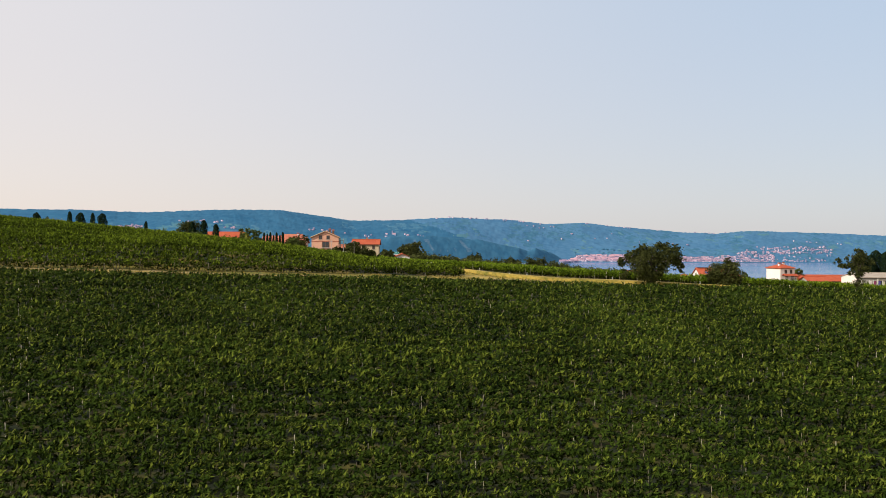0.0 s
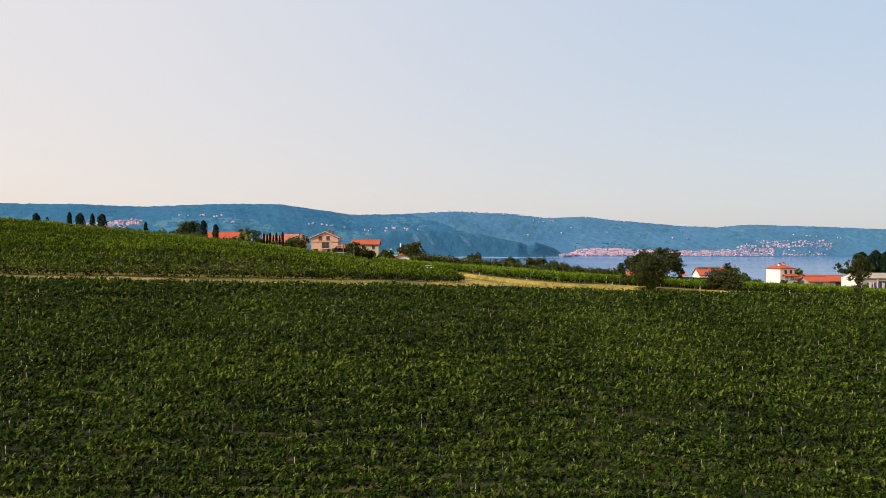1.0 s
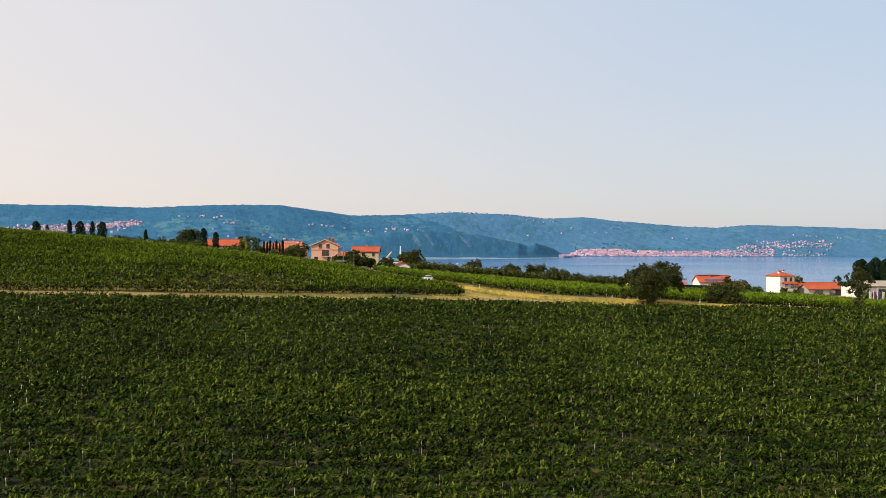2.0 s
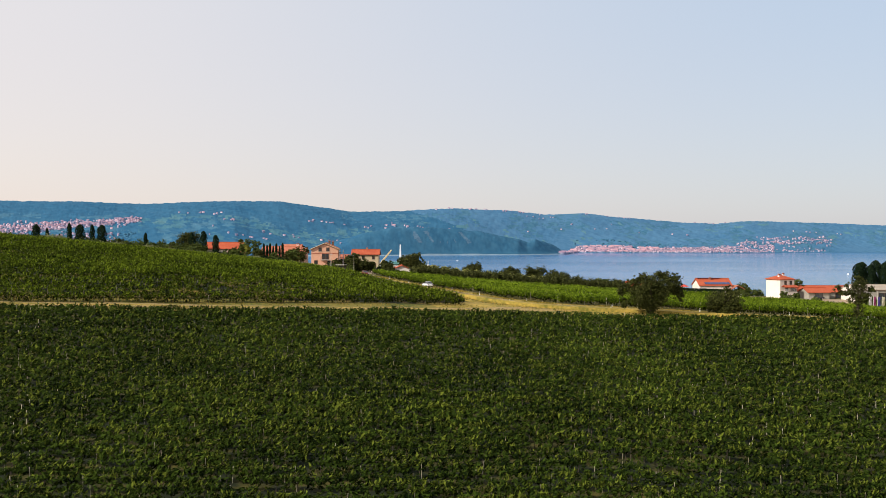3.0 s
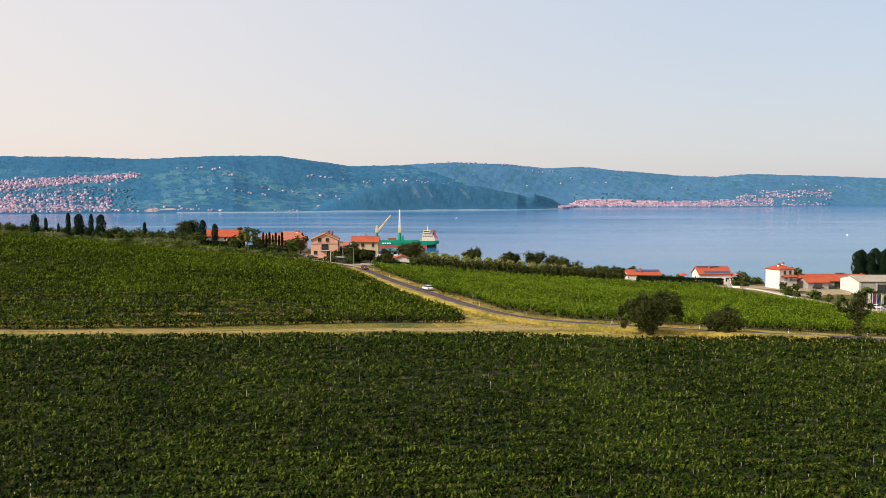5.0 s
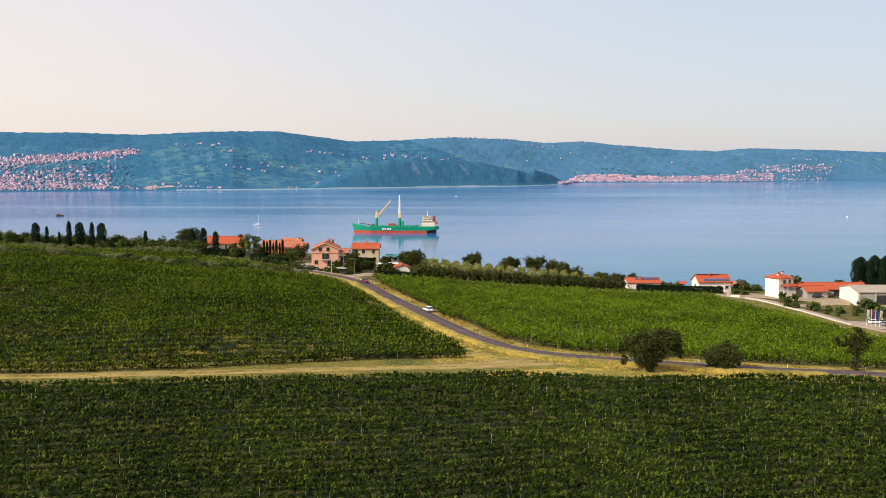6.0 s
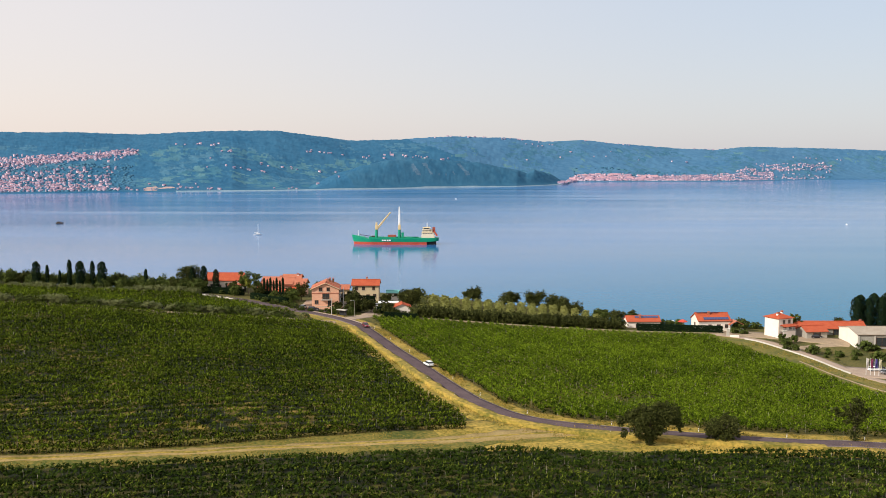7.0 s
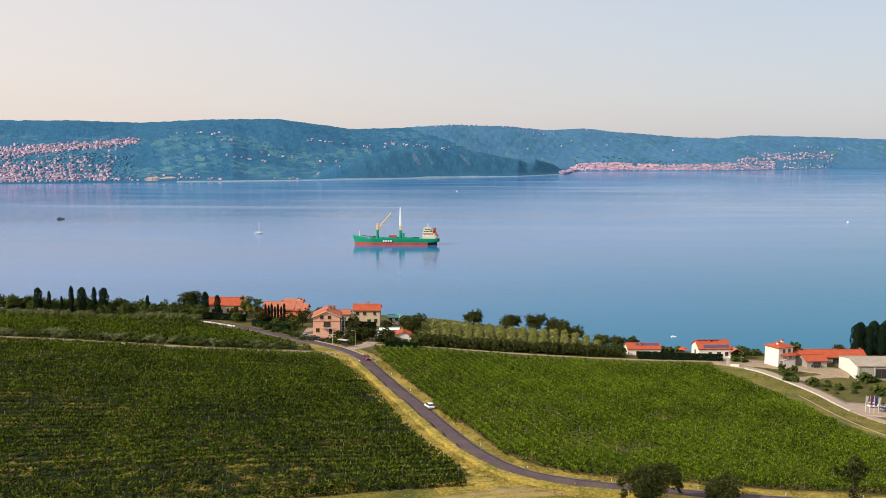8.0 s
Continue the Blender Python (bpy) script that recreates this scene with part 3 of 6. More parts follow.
ribbon("road_bank", ROAD[8:23], -5.6, -3.0, 0.75, M_VERGE, "low bank of dry grass along the road", "verge", 0.25, 5)
ribbon("edge_line", ROAD, 2.34, 2.44, 0.112, M_LINE, "white painted edge line", parent=road, across=2)
ribbon("edge_line", ROAD, -2.44, -2.34, 0.112, M_LINE, "white painted edge line", parent=road, across=2)
TRACK = [(-150, 165), (-120, 179), (-95, 188), (-84.1, 190.7), (-74.2, 192.9), (-64.2, 195.1), (-54, 198), (-43.6, 201.1), (-32.8, 204.1), (-21.6, 206.9), (-10.1, 209.5), (0, 212.3), (13.9, 217.2), (26.4, 219.9), (34.9, 219.9)]
ribbon("track_verge", TRACK, -5.0, 6.4, 0.07, M_BANK, "dry grass margin of the farm track", "verge", 0.5, 11)
ribbon("verge", [(8, 211), (22, 212), (36, 212), (60, 212.5), (95, 213.5), (140, 217)], -3.6, 6, 0.045, M_VERGE, "dry yellow grass between the road and the vineyard", "verge", 0.6, 7)
track = ribbon("track", TRACK, -1.25, 1.15, 0.12, M_DIRT, "pale dirt farm track between the vineyards", "track", 0.25)
ribbon("grass_strip", TRACK, -0.4, 0.3, 0.16, M_VERGE, "dry grass down the middle of the track", parent=track, ragged=0.12, across=2)
ribbon("junction", [(-2, 217), (8, 221.5), (18, 224), (28, 222), (38, 220)], -5.5, 3.5, 0.085, M_VERGE, "dry grass where the track meets the road", "verge", 0.5)
ribbon("dirt_patch", [(-14, 208.4), (-4, 211.2), (6, 214.6), (16, 218), (27, 219.6), (36, 220), (44, 220)], -3.0, 2.6, 0.13, M_DIRT, "bare pink dirt where the track joins the road", "track", 0.4, taper=12)
ribbon("field_path", [(-170, 306), (-138, 315), (-122, 319.6), (-105.5, 323), (-88.5, 326.6), (-68, 332.5), (-45, 341.6)], -1.0, 0.8, 0.25, M_GRAVEL, "pale stony path between two vineyards", "path", 0.5)
LANE = [(101, 374.5), (106.8, 370.8), (111.1, 367.6), (115.2, 362.5), (118.4, 357.5), (121.4, 350.8), (124.8, 341.5), (126.6, 332), (127.4, 320), (128.2, 311), (129.6, 302.5), (132.4, 294), (137, 282), (145, 266), (157, 248)]
ribbon("lane_verge", LANE, -16, 5.0, 0.05, M_BANK, "dry grassy bank below the lane", "verge", 0.4, 9)
ribbon("lane", LANE, -2.3, 2.6, 0.10, M_LANE, "pale lane that curves round the vineyard", "lane", 0.15)
ribbon("lane_wall", LANE[2:10], -2.75, -2.45, 0.5, M_CONCRETE, "low pale concrete wall along the lane", "wall", across=2)
ribbon("lane_kerb", [(116.6, 331), (117.3, 322), (117.6, 312), (118.1, 303), (119.3, 294), (121.2, 285.5), (124, 277), (129, 265), (136, 252)], -0.13, 0.13, 0.25, M_GRAVEL, "low cream kerb below the lane", "kerb", across=2)
ribbon("field_path", [(-27, 364.5), (-5, 369.5), (24, 371), (55, 373.5), (86, 376), (103, 377)], -0.7, 0.7, 0.2, M_GRAVEL, "pale path along the top of the vineyard", "path", 0.2)
ribbon("yard", [(100, 378), (118, 376), (134, 368), (146, 362)], -6.5, 6.5, 0.09, M_GRAVEL, "pale gravel farm yard", "yard", 0.6, 7)
ribbon("yard", [(122, 352), (131, 357), (140, 359)], -2.0, 2.0, 0.11, M_GRAVEL, "pale gravel drive to the yard", "yard", 0.4, 5)
ribbon("car_park", [(129, 317), (140, 316), (152, 315), (170, 314)], -11, 9, 0.10, M_LANE, "small pale asphalt car park beside the lane", "car park", 0.2, 7)
ribbon("house_drive", [(-34, 352), (-27, 364), (-24, 380), (-26, 392)], -2.2, 2.8, 0.085, M_LANE, "pale paved drive between the houses", "drive", 0.2, 5)
ribbon("forecourt", [(-60, 368.5), (-48, 363.5), (-38, 359)], 1.5, 6.5, 0.085, M_ASPHALT, "dark paved forecourt before the salmon house", "forecourt", 0.2, 5)


# ---- vineyards ----
def inside(poly, x, y):
    c = np.zeros(x.shape, bool)
    for (x0, y0), (x1, y1) in zip(poly, poly[1:] + poly[:1]):
        if y0 != y1:
            c ^= ((y0 > y) != (y1 > y)) & (x < (x1 - x0) * (y - y0) / (y1 - y0) + x0)
    return c


def vineyard(poly, along, gap, per_metre, leaf, material, label, group, seed, tall=1.9, thin=0.0, bare=(), posts_near=None, bend=None, tip=None, grow=None, weak=0.36):
    """Rows of trained vines that fill a field: each row is a thing with leaves, trunks and posts."""
    rng = np.random.default_rng(seed)
    a = np.array(along, float) / np.linalg.norm(along)
    b = np.array((-a[1], a[0]))
    bend = bend or (lambda t: 0 * t)
    P = np.array(poly) - np.outer(bend(np.array(poly) @ a), b)
    t0, t1, s0, s1 = (P @ a).min(), (P @ a).max(), (P @ b).min(), (P @ b).max()
    for k_row, s in enumerate(np.arange(s0 + gap * 0.4, s1, gap)):
        t = np.arange(t0, t1, 0.25)
        base = t[:, None] * a + (s + bend(t))[:, None] * b
        keep = inside(poly, base[:, 0], base[:, 1])
        if keep.sum() < 12:
            continue
        t = t[keep]
        ends = (t[0], t[-1])
        size = float(np.interp(base[keep][:, 1].mean(), *grow)) if grow else leaf
        n = int(len(t) * 0.25 * per_metre * (leaf / size) ** 2 / 5)
        tt = rng.choice(t, n) + rng.uniform(-0.13, 0.13, n)
        # vigour of the single plants, then of the patch of soil
        plant = np.round(tt / 1.25)
        vig = 0.70 + (0.5 if grow else 0.16) * np.sin(plant * 12.9898 + s * 78.233) + 0.28 * fbm(tt * a[0] + s * b[0], tt * a[1] + s * b[1], 16, 3, seed) + weak * fbm(tt * 0.22, s * 1.7, 2.4, 3, seed + 1.0)
        if k_row < 2 and not grow:  # the rows beside the track are full to the ground
            vig = np.maximum(vig, 0.75)
        for bx, by, br, amount in bare:
            px, py = tt * a[0] + (s + bend(tt)) * b[0], tt * a[1] + (s + bend(tt)) * b[1]
            vig = vig - 1.3 * amount * np.exp(-(((px - bx) ** 2 + (py - by) ** 2) / br**2))
        keep = rng.uniform(0, 1, n) < np.clip(vig + 0.35 - thin, 0.04, 1)
        tt, vig, plant = tt[keep], np.clip(vig[keep], 0.15, 1.3), plant[keep]
        n = len(tt)
        ang = rng.uniform(-0.35, math.pi + 0.35, n)
        rad = np.sqrt(rng.uniform(0.25, 1, n))
        off = np.cos(ang) * rad * (0.43 if grow else 0.36) * (0.7 + 0.3 * vig) + (0.24 if grow else 0.08) * np.sin(plant * 7.1 + s * 3.3)
        up = 1.05 + np.sin(ang) * rad * (tall - 1.05) * (0.5 + 0.58 * vig) + rng.exponential(0.09, n)
        if grow and s > s1 - 3.2 * gap:  # the last rows before the track are cut low
            up = 0.45 + 0.62 * (up - 0.45)
        # more of the shade-dark leaves in the first rows, as a dark foot
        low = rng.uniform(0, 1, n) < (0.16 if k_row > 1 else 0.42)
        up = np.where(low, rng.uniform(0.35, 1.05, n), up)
        # a handful of leaves along each shoot, which arches up and outwards
        shoot = (up > 1.05 + (tall - 1.05) * 0.72) & (rng.uniform(0, 1, n) < 0.8)
        lean = np.column_stack([np.cos(ang)[:, None] * b * 0.5 + rng.normal(0, 0.35, (n, 2)), np.where(shoot, 1.0, np.where(low, 0.0, 0.35))])
        lean /= np.linalg.norm(lean, axis=1)[:, None]
        xy = tt[:, None] * a + (s + off + bend(tt))[:, None] * b
        c = np.column_stack([xy, land(xy[:, 0], xy[:, 1]) + up])
        k_leaf = 5
        along_shoot = np.tile(np.linspace(-0.3, 1.0, k_leaf), n) * np.repeat(rng.uniform(0.25, 0.55, n), k_leaf) * max(size / 0.4, 0.85)
        c = np.repeat(c, k_leaf, 0) + np.repeat(lean, k_leaf, 0) * along_shoot[:, None] + rng.normal(0, 0.07, (n * k_leaf, 3))
        nor = np.column_stack([0.6 * np.cos(ang)[:, None] * b, 0.18 + np.sin(ang) * 0.55]) + 0.45 * np.array(SUN_FROM)
        rest = np.repeat(shoot, k_leaf)
        v, f = leaves(c, size, np.repeat(nor, k_leaf, 0), rng, 0.5, 0.92, 0.32, size > 0.335 or grow is None, np.where(rest, 0.7, 0.25))
        row = thing("vine_row", pose(0, 0, 0), label, "vineyard row", group)
        me = mesh_of("vine foliage", v, f.shape[1], f, material)
        if tip:  # young shoots with sun in their colour on top, shade-dark leaves under the row
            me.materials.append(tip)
            me.materials.append(M_SHADELEAF)
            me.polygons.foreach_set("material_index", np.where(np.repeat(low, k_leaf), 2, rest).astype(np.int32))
        part_mesh("foliage", me, row)
        # trunks and posts: slim square prisms
        # first rows get extra trunks, a dark strip in place of shade
        for kind_name, every, r, h, m in (("vine_wood", 0.6 if k_row < 2 and not grow else 2.2, 0.035, 1.0, M_BARK), ("trellis", 6.5, 0.026, tall - 0.02, M_POST)):
            tp = np.arange(ends[0] + 0.2 + rng.uniform(0, 4), ends[1], every)
            q = tp[:, None] * a + (s + bend(tp))[:, None] * b
            ok = inside(poly, q[:, 0], q[:, 1])
            q = q[ok]
            if kind_name == "trellis":
                q = np.vstack([q, ends[1] * a + (s + float(bend(np.array(ends[1])))) * b])
                if posts_near:
                    near = inside(posts_near, q[:, 0], q[:, 1])
                    for x, y in q[near]:
                        post = new("post", POST_MESH)
                        post.parent = row
                        post.matrix_basis = pose(x, y, lz(x, y) - 0.2, rng.normal(0, 3), rng.normal(0, 3), rng.uniform(0, 90))
                    q = q[~near]
            if not len(q):
                continue
            lean = rng.normal(0, 0.06, (len(q), 2))
            z = land(q[:, 0], q[:, 1])
            cs = np.array([(-r, -r), (r, -r), (r, r), (-r, r)])
            lo = np.concatenate([q[:, None] + cs, np.broadcast_to((z - 0.2)[:, None, None], (len(q), 4, 1))], 2)
            hi = np.concatenate([q[:, None] + cs + lean[:, None], np.broadcast_to((z + h)[:, None, None], (len(q), 4, 1))], 2)
            v = np.concatenate([lo, hi], 1).reshape(-1, 3)
            pat = np.array([(0, 1, 5, 4), (1, 2, 6, 5), (2, 3, 7, 6), (3, 0, 4, 7), (4, 5, 6, 7)])
            f = (np.arange(len(q))[:, None, None] * 8 + pat).reshape(-1, 4)
            part_mesh(kind_name, mesh_of(kind_name, v, 4, f, m), row, kind="stuff")


POST_MESH = bpy.data.meshes.new("post")
bm = bmesh.new()
box(bm, -0.026, 0.026, -0.026, 0.026, 0, 2.0)
bm.to_mesh(POST_MESH)
bm.free()
POST_MESH.materials.append(M_POST)

NEAR_EDGE = [(-118, 175.6), (-95, 182.6), (-82.2, 187), (-72.6, 189.2), (-62.8, 191.5), (-52.9, 194.5), (-42.6, 197.3), (-32, 199.5), (-21, 201.2), (-9.8, 203.2), (-0.3, 205.4), (7.4, 207.9), (13.3, 209.3), (19.2, 209.3), (24.9, 208.1), (30.4, 206.5), (36.1, 206), (42, 206.7), (48.3, 208.5), (60.5, 210.4), (72.5, 211), (92, 211), (125, 214)]
NEAR_FIELD = [(-74, 64)] + NEAR_EDGE + [(66, 80), (0, 79)]
LEFT_EDGE = [(-140, 172), (-120, 180), (-95, 188.7), (-85, 191.4), (-75, 193.5), (-64.5, 195.9), (-54.2, 199.2), (-43.8, 203), (-32.8, 207), (-21.6, 211.4), (-9.8, 215.2), (5, 219.4)]
LEFT_FIELD = LEFT_EDGE + [(3.9, 227), (1.6, 233), (-4.8, 245.6), (-11.9, 265.6), (-19.6, 293.4), (-25.1, 306.7), (-34.1, 328.2), (-41, 335),
              (-68, 325.5), (-88.5, 319.5), (-105.5, 316), (-122, 312.5), (-138, 308), (-160, 301.5)]


def edge_bend(points, along):
    """Sideways shift of rows that run along a field's curved edge."""
    a = np.array(along, float) / np.linalg.norm(along)
    p = np.array(points)
    t, s = p @ a, p @ np.array((-a[1], a[0]))
    return lambda q: sum(np.interp(q + k, t, s - s.mean()) for k in (-5.0, -2.5, 0.0, 2.5, 5.0)) / 5


STRIP_FIELD = [(-170, 313), (-138, 322.5), (-122, 327), (-105.5, 331), (-88.5, 335), (-68, 341), (-49, 348.5), (-61, 357), (-73, 366), (-86, 374), (-94.6, 379), (-122.9, 375), (-165, 369)]
RIGHT_FIELD = [(-25.5, 357), (-20.2, 337.6), (-9.6, 304.5), (-1.4, 277.8), (5.4, 260.4), (13.4, 242), (20.6, 234.4), (27.4, 229.2), (37.2, 226.8), (52.5, 226.2), (64.6, 224.6), (77, 224), (90.1, 225), (124, 229), (121, 256), (117.5, 270), (112.6, 285), (111, 298), (110.2, 311), (108.1, 323), (105.6, 334), (102.7, 345), (99.4, 356),
               (95.6, 366.5), (86, 366.5), (55, 364), (24, 362), (-5, 361)]
GREEN_ROW = "row of green leafy grape vines on wire with posts"
vineyard(NEAR_FIELD, (1, 0), 2.6, 50, 0.40, M_VINE, GREEN_ROW, "vine rows of the front vineyard", 11, 1.72, 0.0, ((-15, 105, 9, 0.5), (26, 112, 8, 0.5), (70, 186, 14, 0.3), (9, 176, 10, 0.3)), [(-24, 80), (30, 80), (36, 112), (-30, 112)], edge_bend(NEAR_EDGE, (1, 0)), M_SUNTIP, ((80, 120, 170, 215), (0.27, 0.32, 0.37, 0.42)))
vineyard(LEFT_FIELD, (1, 0.275), 2.7, 78, 0.30, M_VINE_L, GREEN_ROW, "vine rows above the track", 12, 1.7, 0.02, ((-20, 285, 6, 0.9), (-52, 232, 16, 0.35), (-85, 250, 14, 0.3)), None, edge_bend(LEFT_EDGE, (1, 0.275)), M_SUNTIP_L, weak=0.5)
vineyard(STRIP_FIELD, (1, 0.29), 2.7, 46, 0.38, M_VINE_L, GREEN_ROW, "vine rows of the upper vineyard", 13, tip=M_SUNTIP_L)
vineyard(RIGHT_FIELD, (-0.36, 1), 2.5, 76, 0.31, M_VINE_R, "row of bright green grape vines on wire with posts", "vine rows beside the road", 14, 1.95, 0.0, (
    (27, 289, 3.2, 0.45), (29.6, 283, 3, 0.6), (32, 277, 3, 0.6), (34.5, 270, 3, 0.6), (37.3, 262.5, 3.4, 0.65), (40.5, 254, 4, 0.65), (46, 249, 4, 0.65), (52.5, 253, 4, 0.55), (60, 287, 5, 0.4), (90, 275, 9, 0.3)), tip=M_SUNTIP_R)
for name, poly, lift in (("vineyard_floor", NEAR_FIELD, 0.03), ("vineyard_floor", LEFT_FIELD, 0.03), ("vineyard_floor", STRIP_FIELD, 0.03), ("vineyard_floor", RIGHT_FIELD, 0.031)):
    P = np.array(poly)
    xs, ys = np.arange(P[:, 0].min() - 3, P[:, 0].max() + 3, 1.2), np.arange(P[:, 1].min() - 3, P[:, 1].max() + 3, 1.2)
    v, f = sheet(xs, ys, lambda x, y: land(x, y) + lift)
    cen = v[f].mean(1)
    f = f[inside(poly, cen[:, 0], cen[:, 1])]
    used, inv = np.unique(f, return_inverse=True)
    tagged(new(name, mesh_of(name, v[used], 4, inv.reshape(-1, 4), M_SOIL_R if poly is RIGHT_FIELD else (M_SOIL_N if poly is NEAR_FIELD else M_SOIL))), "dry grassy soil between vine rows", "soil", kind="structure")


# ---- trees and shrubs ----
def crown_leaves(blobs, per, leaf, rng, up=0.3, hollow=0.55, reach=1.25):
    """Leaves gathered in clumps over the outside of some ellipsoids (x, y, z, rx, ry, rz)."""
    cs, ns = [], []
    for x, y, z, rx, ry, rz in blobs:
        n_clump = max(7, int(per * (rx * ry * rz) ** (2 / 3) / 19.5))
        d = rng.normal(0, 1, (n_clump, 3))
        d /= np.linalg.norm(d, axis=1)[:, None]
        r = rng.uniform(hollow * 0.8, reach, n_clump)
        centre = np.array((x, y, z)) + d * r[:, None] * (rx, ry, rz)
        k = 22
        o = rng.normal(0, 1, (n_clump, k, 3)) * (1, 1, 0.7) * min(0.24 * (rx * ry * rz) ** (1 / 3), 0.5) * rng.uniform(0.4, 1.2, (n_clump, 1, 1))
        cs.append((centre[:, None] + o).reshape(-1, 3))
        ns.append(np.repeat(d + (0, 0, up), k, 0))
    c, n = np.vstack(cs), np.vstack(ns)
    return leaves(c, leaf, n, rng, 0.7)


def limbs(bm, height, trunk, reach, n, rng, fork=0.35):
    lean = rng.normal(0, 0.04, 2) * height
    top = Vector((lean[0], lean[1], height * 0.72))
    tube(bm, [(0, 0, -0.4), (0, 0, 0.25), (lean[0] * 0.3, lean[1] * 0.3, height * fork), tuple(top)], [trunk * 1.35, trunk, trunk * 0.72, trunk * 0.22])
    for k in range(n):
        a = k * math.tau / n + rng.uniform(-0.5, 0.5)
        h0 = height * rng.uniform(fork * 0.7, fork * 1.5)
        e = Vector((math.cos(a) * reach * rng.uniform(0.6, 0.95), math.sin(a) * reach * rng.uniform(0.6, 0.95), height * rng.uniform(0.6, 0.85)))
        s = Vector((lean[0] * 0.3, lean[1] * 0.3, h0))
        mid = s.lerp(e, 0.5) + Vector((0, 0, -0.06 * height))
        tube(bm, [tuple(s), tuple(mid), tuple(e)], [trunk * 0.5, trunk * 0.3, trunk * 0.1], 5)


def tree(name, x, y, height, trunk, blobs, per, leaf, material, label, group="", seed=1, n_limbs=6, sink=0.1):
    rng = np.random.default_rng(seed)
    t = thing(name, pose(x, y, lz(x, y) - sink), label, "tree", group)
    bm = bmesh.new()
    limbs(bm, height, trunk, max(b[3] for b in blobs), n_limbs, rng)
    part("trunk", bm, M_BARK, t)
    v, f = crown_leaves(blobs, per, leaf, rng)
    part_mesh("crown", mesh_of("crown", v, 4, f, material), t)
    return t


tree("oak_tree", 43.4, 212.6, 9.6, 0.45, [(1.12 * a, b, 1.1 * c, 1.14 * d, e, 1.12 * g) for a, b, c, d, e, g in [(-2.0, 0, 4.6, 1.9, 1.9, 2.2), (0.4, 0, 6.2, 1.9, 1.9, 1.7), (3.2, 0, 6.2, 1.9, 1.9, 1.7), (5.0, 0.2, 5.0, 1.1, 1.1, 1.4), (-3.8, 0.1, 5.8, 1.1, 1.1, 1.2), (-5.4, 0, 4.8, 0.8, 0.8, 0.9),
      (-4.9, -0.2, 2.8, 0.6, 0.6, 1.3), (0, -0.2, 2.3, 1.1, 1.0, 1.5), (-1.4, 0.2, 2.5, 1.2, 1.0, 1.2), (1.4, 0, 2.9, 1.2, 1.0, 1.1), (2.0, 0, 4.2, 1.4, 1.3, 1.2), (5.6, 0, 3.5, 0.5, 0.5, 0.8), (2.2, 0, 7.9, 1.1, 1.0, 0.8), (-1.4, 0, 7.2, 1.0, 1.0, 0.8), (4.4, 0, 7.4, 0.8, 0.8, 0.7), (-3.1, 0, 7.0, 0.6, 0.6, 0.5), (0.1, 0, 1.0, 0.7, 0.7, 0.9)]],
     620, 0.27, M_OAK, "broad dark green oak beside the road junction", "roadside trees", 21, 9)
tree("oak_tree", 60.0, 216.2, 6.6, 0.3, [(-2.1, 0, 3.1, 1.8, 1.7, 2.0), (1.6, 0, 3.2, 1.8, 1.7, 2.1), (0.3, 0, 4.5, 1.7, 1.6, 1.3), (-0.3, 0, 1.7, 2.2, 1.8, 1.3), (0.5, 0, 6.0, 0.6, 0.6, 0.7), (-3.3, 0, 2.2, 0.7, 0.7, 1.0), (2.9, 0, 2.0, 0.6, 0.6, 0.9)],
     520, 0.28, M_OAK, "small round dark green oak beside the road", "roadside trees", 22, 7)
tree("oak_tree", 90.1, 221.2, 10.4, 0.36, [(0.1, 0, 1.6, 1.0, 1.0, 1.6), (0.2, 0.1, 4.0, 1.1, 1.0, 1.2), (1.1, 0, 5.4, 1.5, 1.3, 1.2), (-1.0, 0, 6.2, 1.2, 1.2, 1.2), (0.5, 0, 7.7, 1.5, 1.3, 1.2), (0.0, 0, 9.3, 1.0, 0.9, 0.6), (-3.0, 0, 6.0, 1.1, 0.9, 0.6),
      (-4.2, 0, 7.0, 0.8, 0.8, 0.8), (-2.4, 0, 7.6, 0.6, 0.6, 0.6), (3.1, 0, 6.6, 0.9, 0.8, 0.9), (-1.6, 0, 4.4, 0.7, 0.7, 0.5)],
     470, 0.27, M_OAK, "tall thin-crowned dark tree beside the road", "roadside trees", 23, 9)


def tufts(name, points, left, right, per_metre, tall, seed, label):
    """Dry grass and weeds that stand along a line."""
    rng = np.random.default_rng(seed)
    line = smooth_line(points, 1.0)
    side = side_of(line)
    k = rng.integers(0, len(line), int(len(line) * per_metre))
    off = rng.uniform(left, right, len(k))
    clump = fbm(line[k, 0] + off, line[k, 1], 2.2, 3, seed)
    k, off = k[clump > -0.1], off[clump > -0.1]
    xy = line[k] + side[k] * off[:, None] + rng.normal(0, 0.5, (len(k), 2))
    h = tall * rng.uniform(0.4, 1.2, len(k))
    c = np.column_stack([xy, land(xy[:, 0], xy[:, 1]) + 0.09 + h * 0.3])
    v, f = leaves(c, tall, np.column_stack([rng.normal(0, 1, (len(k), 2)), 0.25 + 0 * h]), rng, 0.3)
    tagged(new(name, mesh_of(name, v, 4, f, M_TUFT)), label, "grass", kind="stuff")


tufts("grass_tufts", ROAD[8:24], 2.9, 6.2, 24, 0.26, 91, "tufts of dry grass beside the road")
tufts("grass_tufts", ROAD[8:24], -8.2, -2.9, 26, 0.30, 92, "tufts of dry grass beside the road")
tufts("grass_tufts", TRACK, 1.4, 6.6, 20, 0.22, 93, "tufts of dry grass beside the farm track")
tufts("grass_tufts", TRACK, -4.4, -1.5, 14, 0.22, 94, "tufts of dry grass beside the farm track")
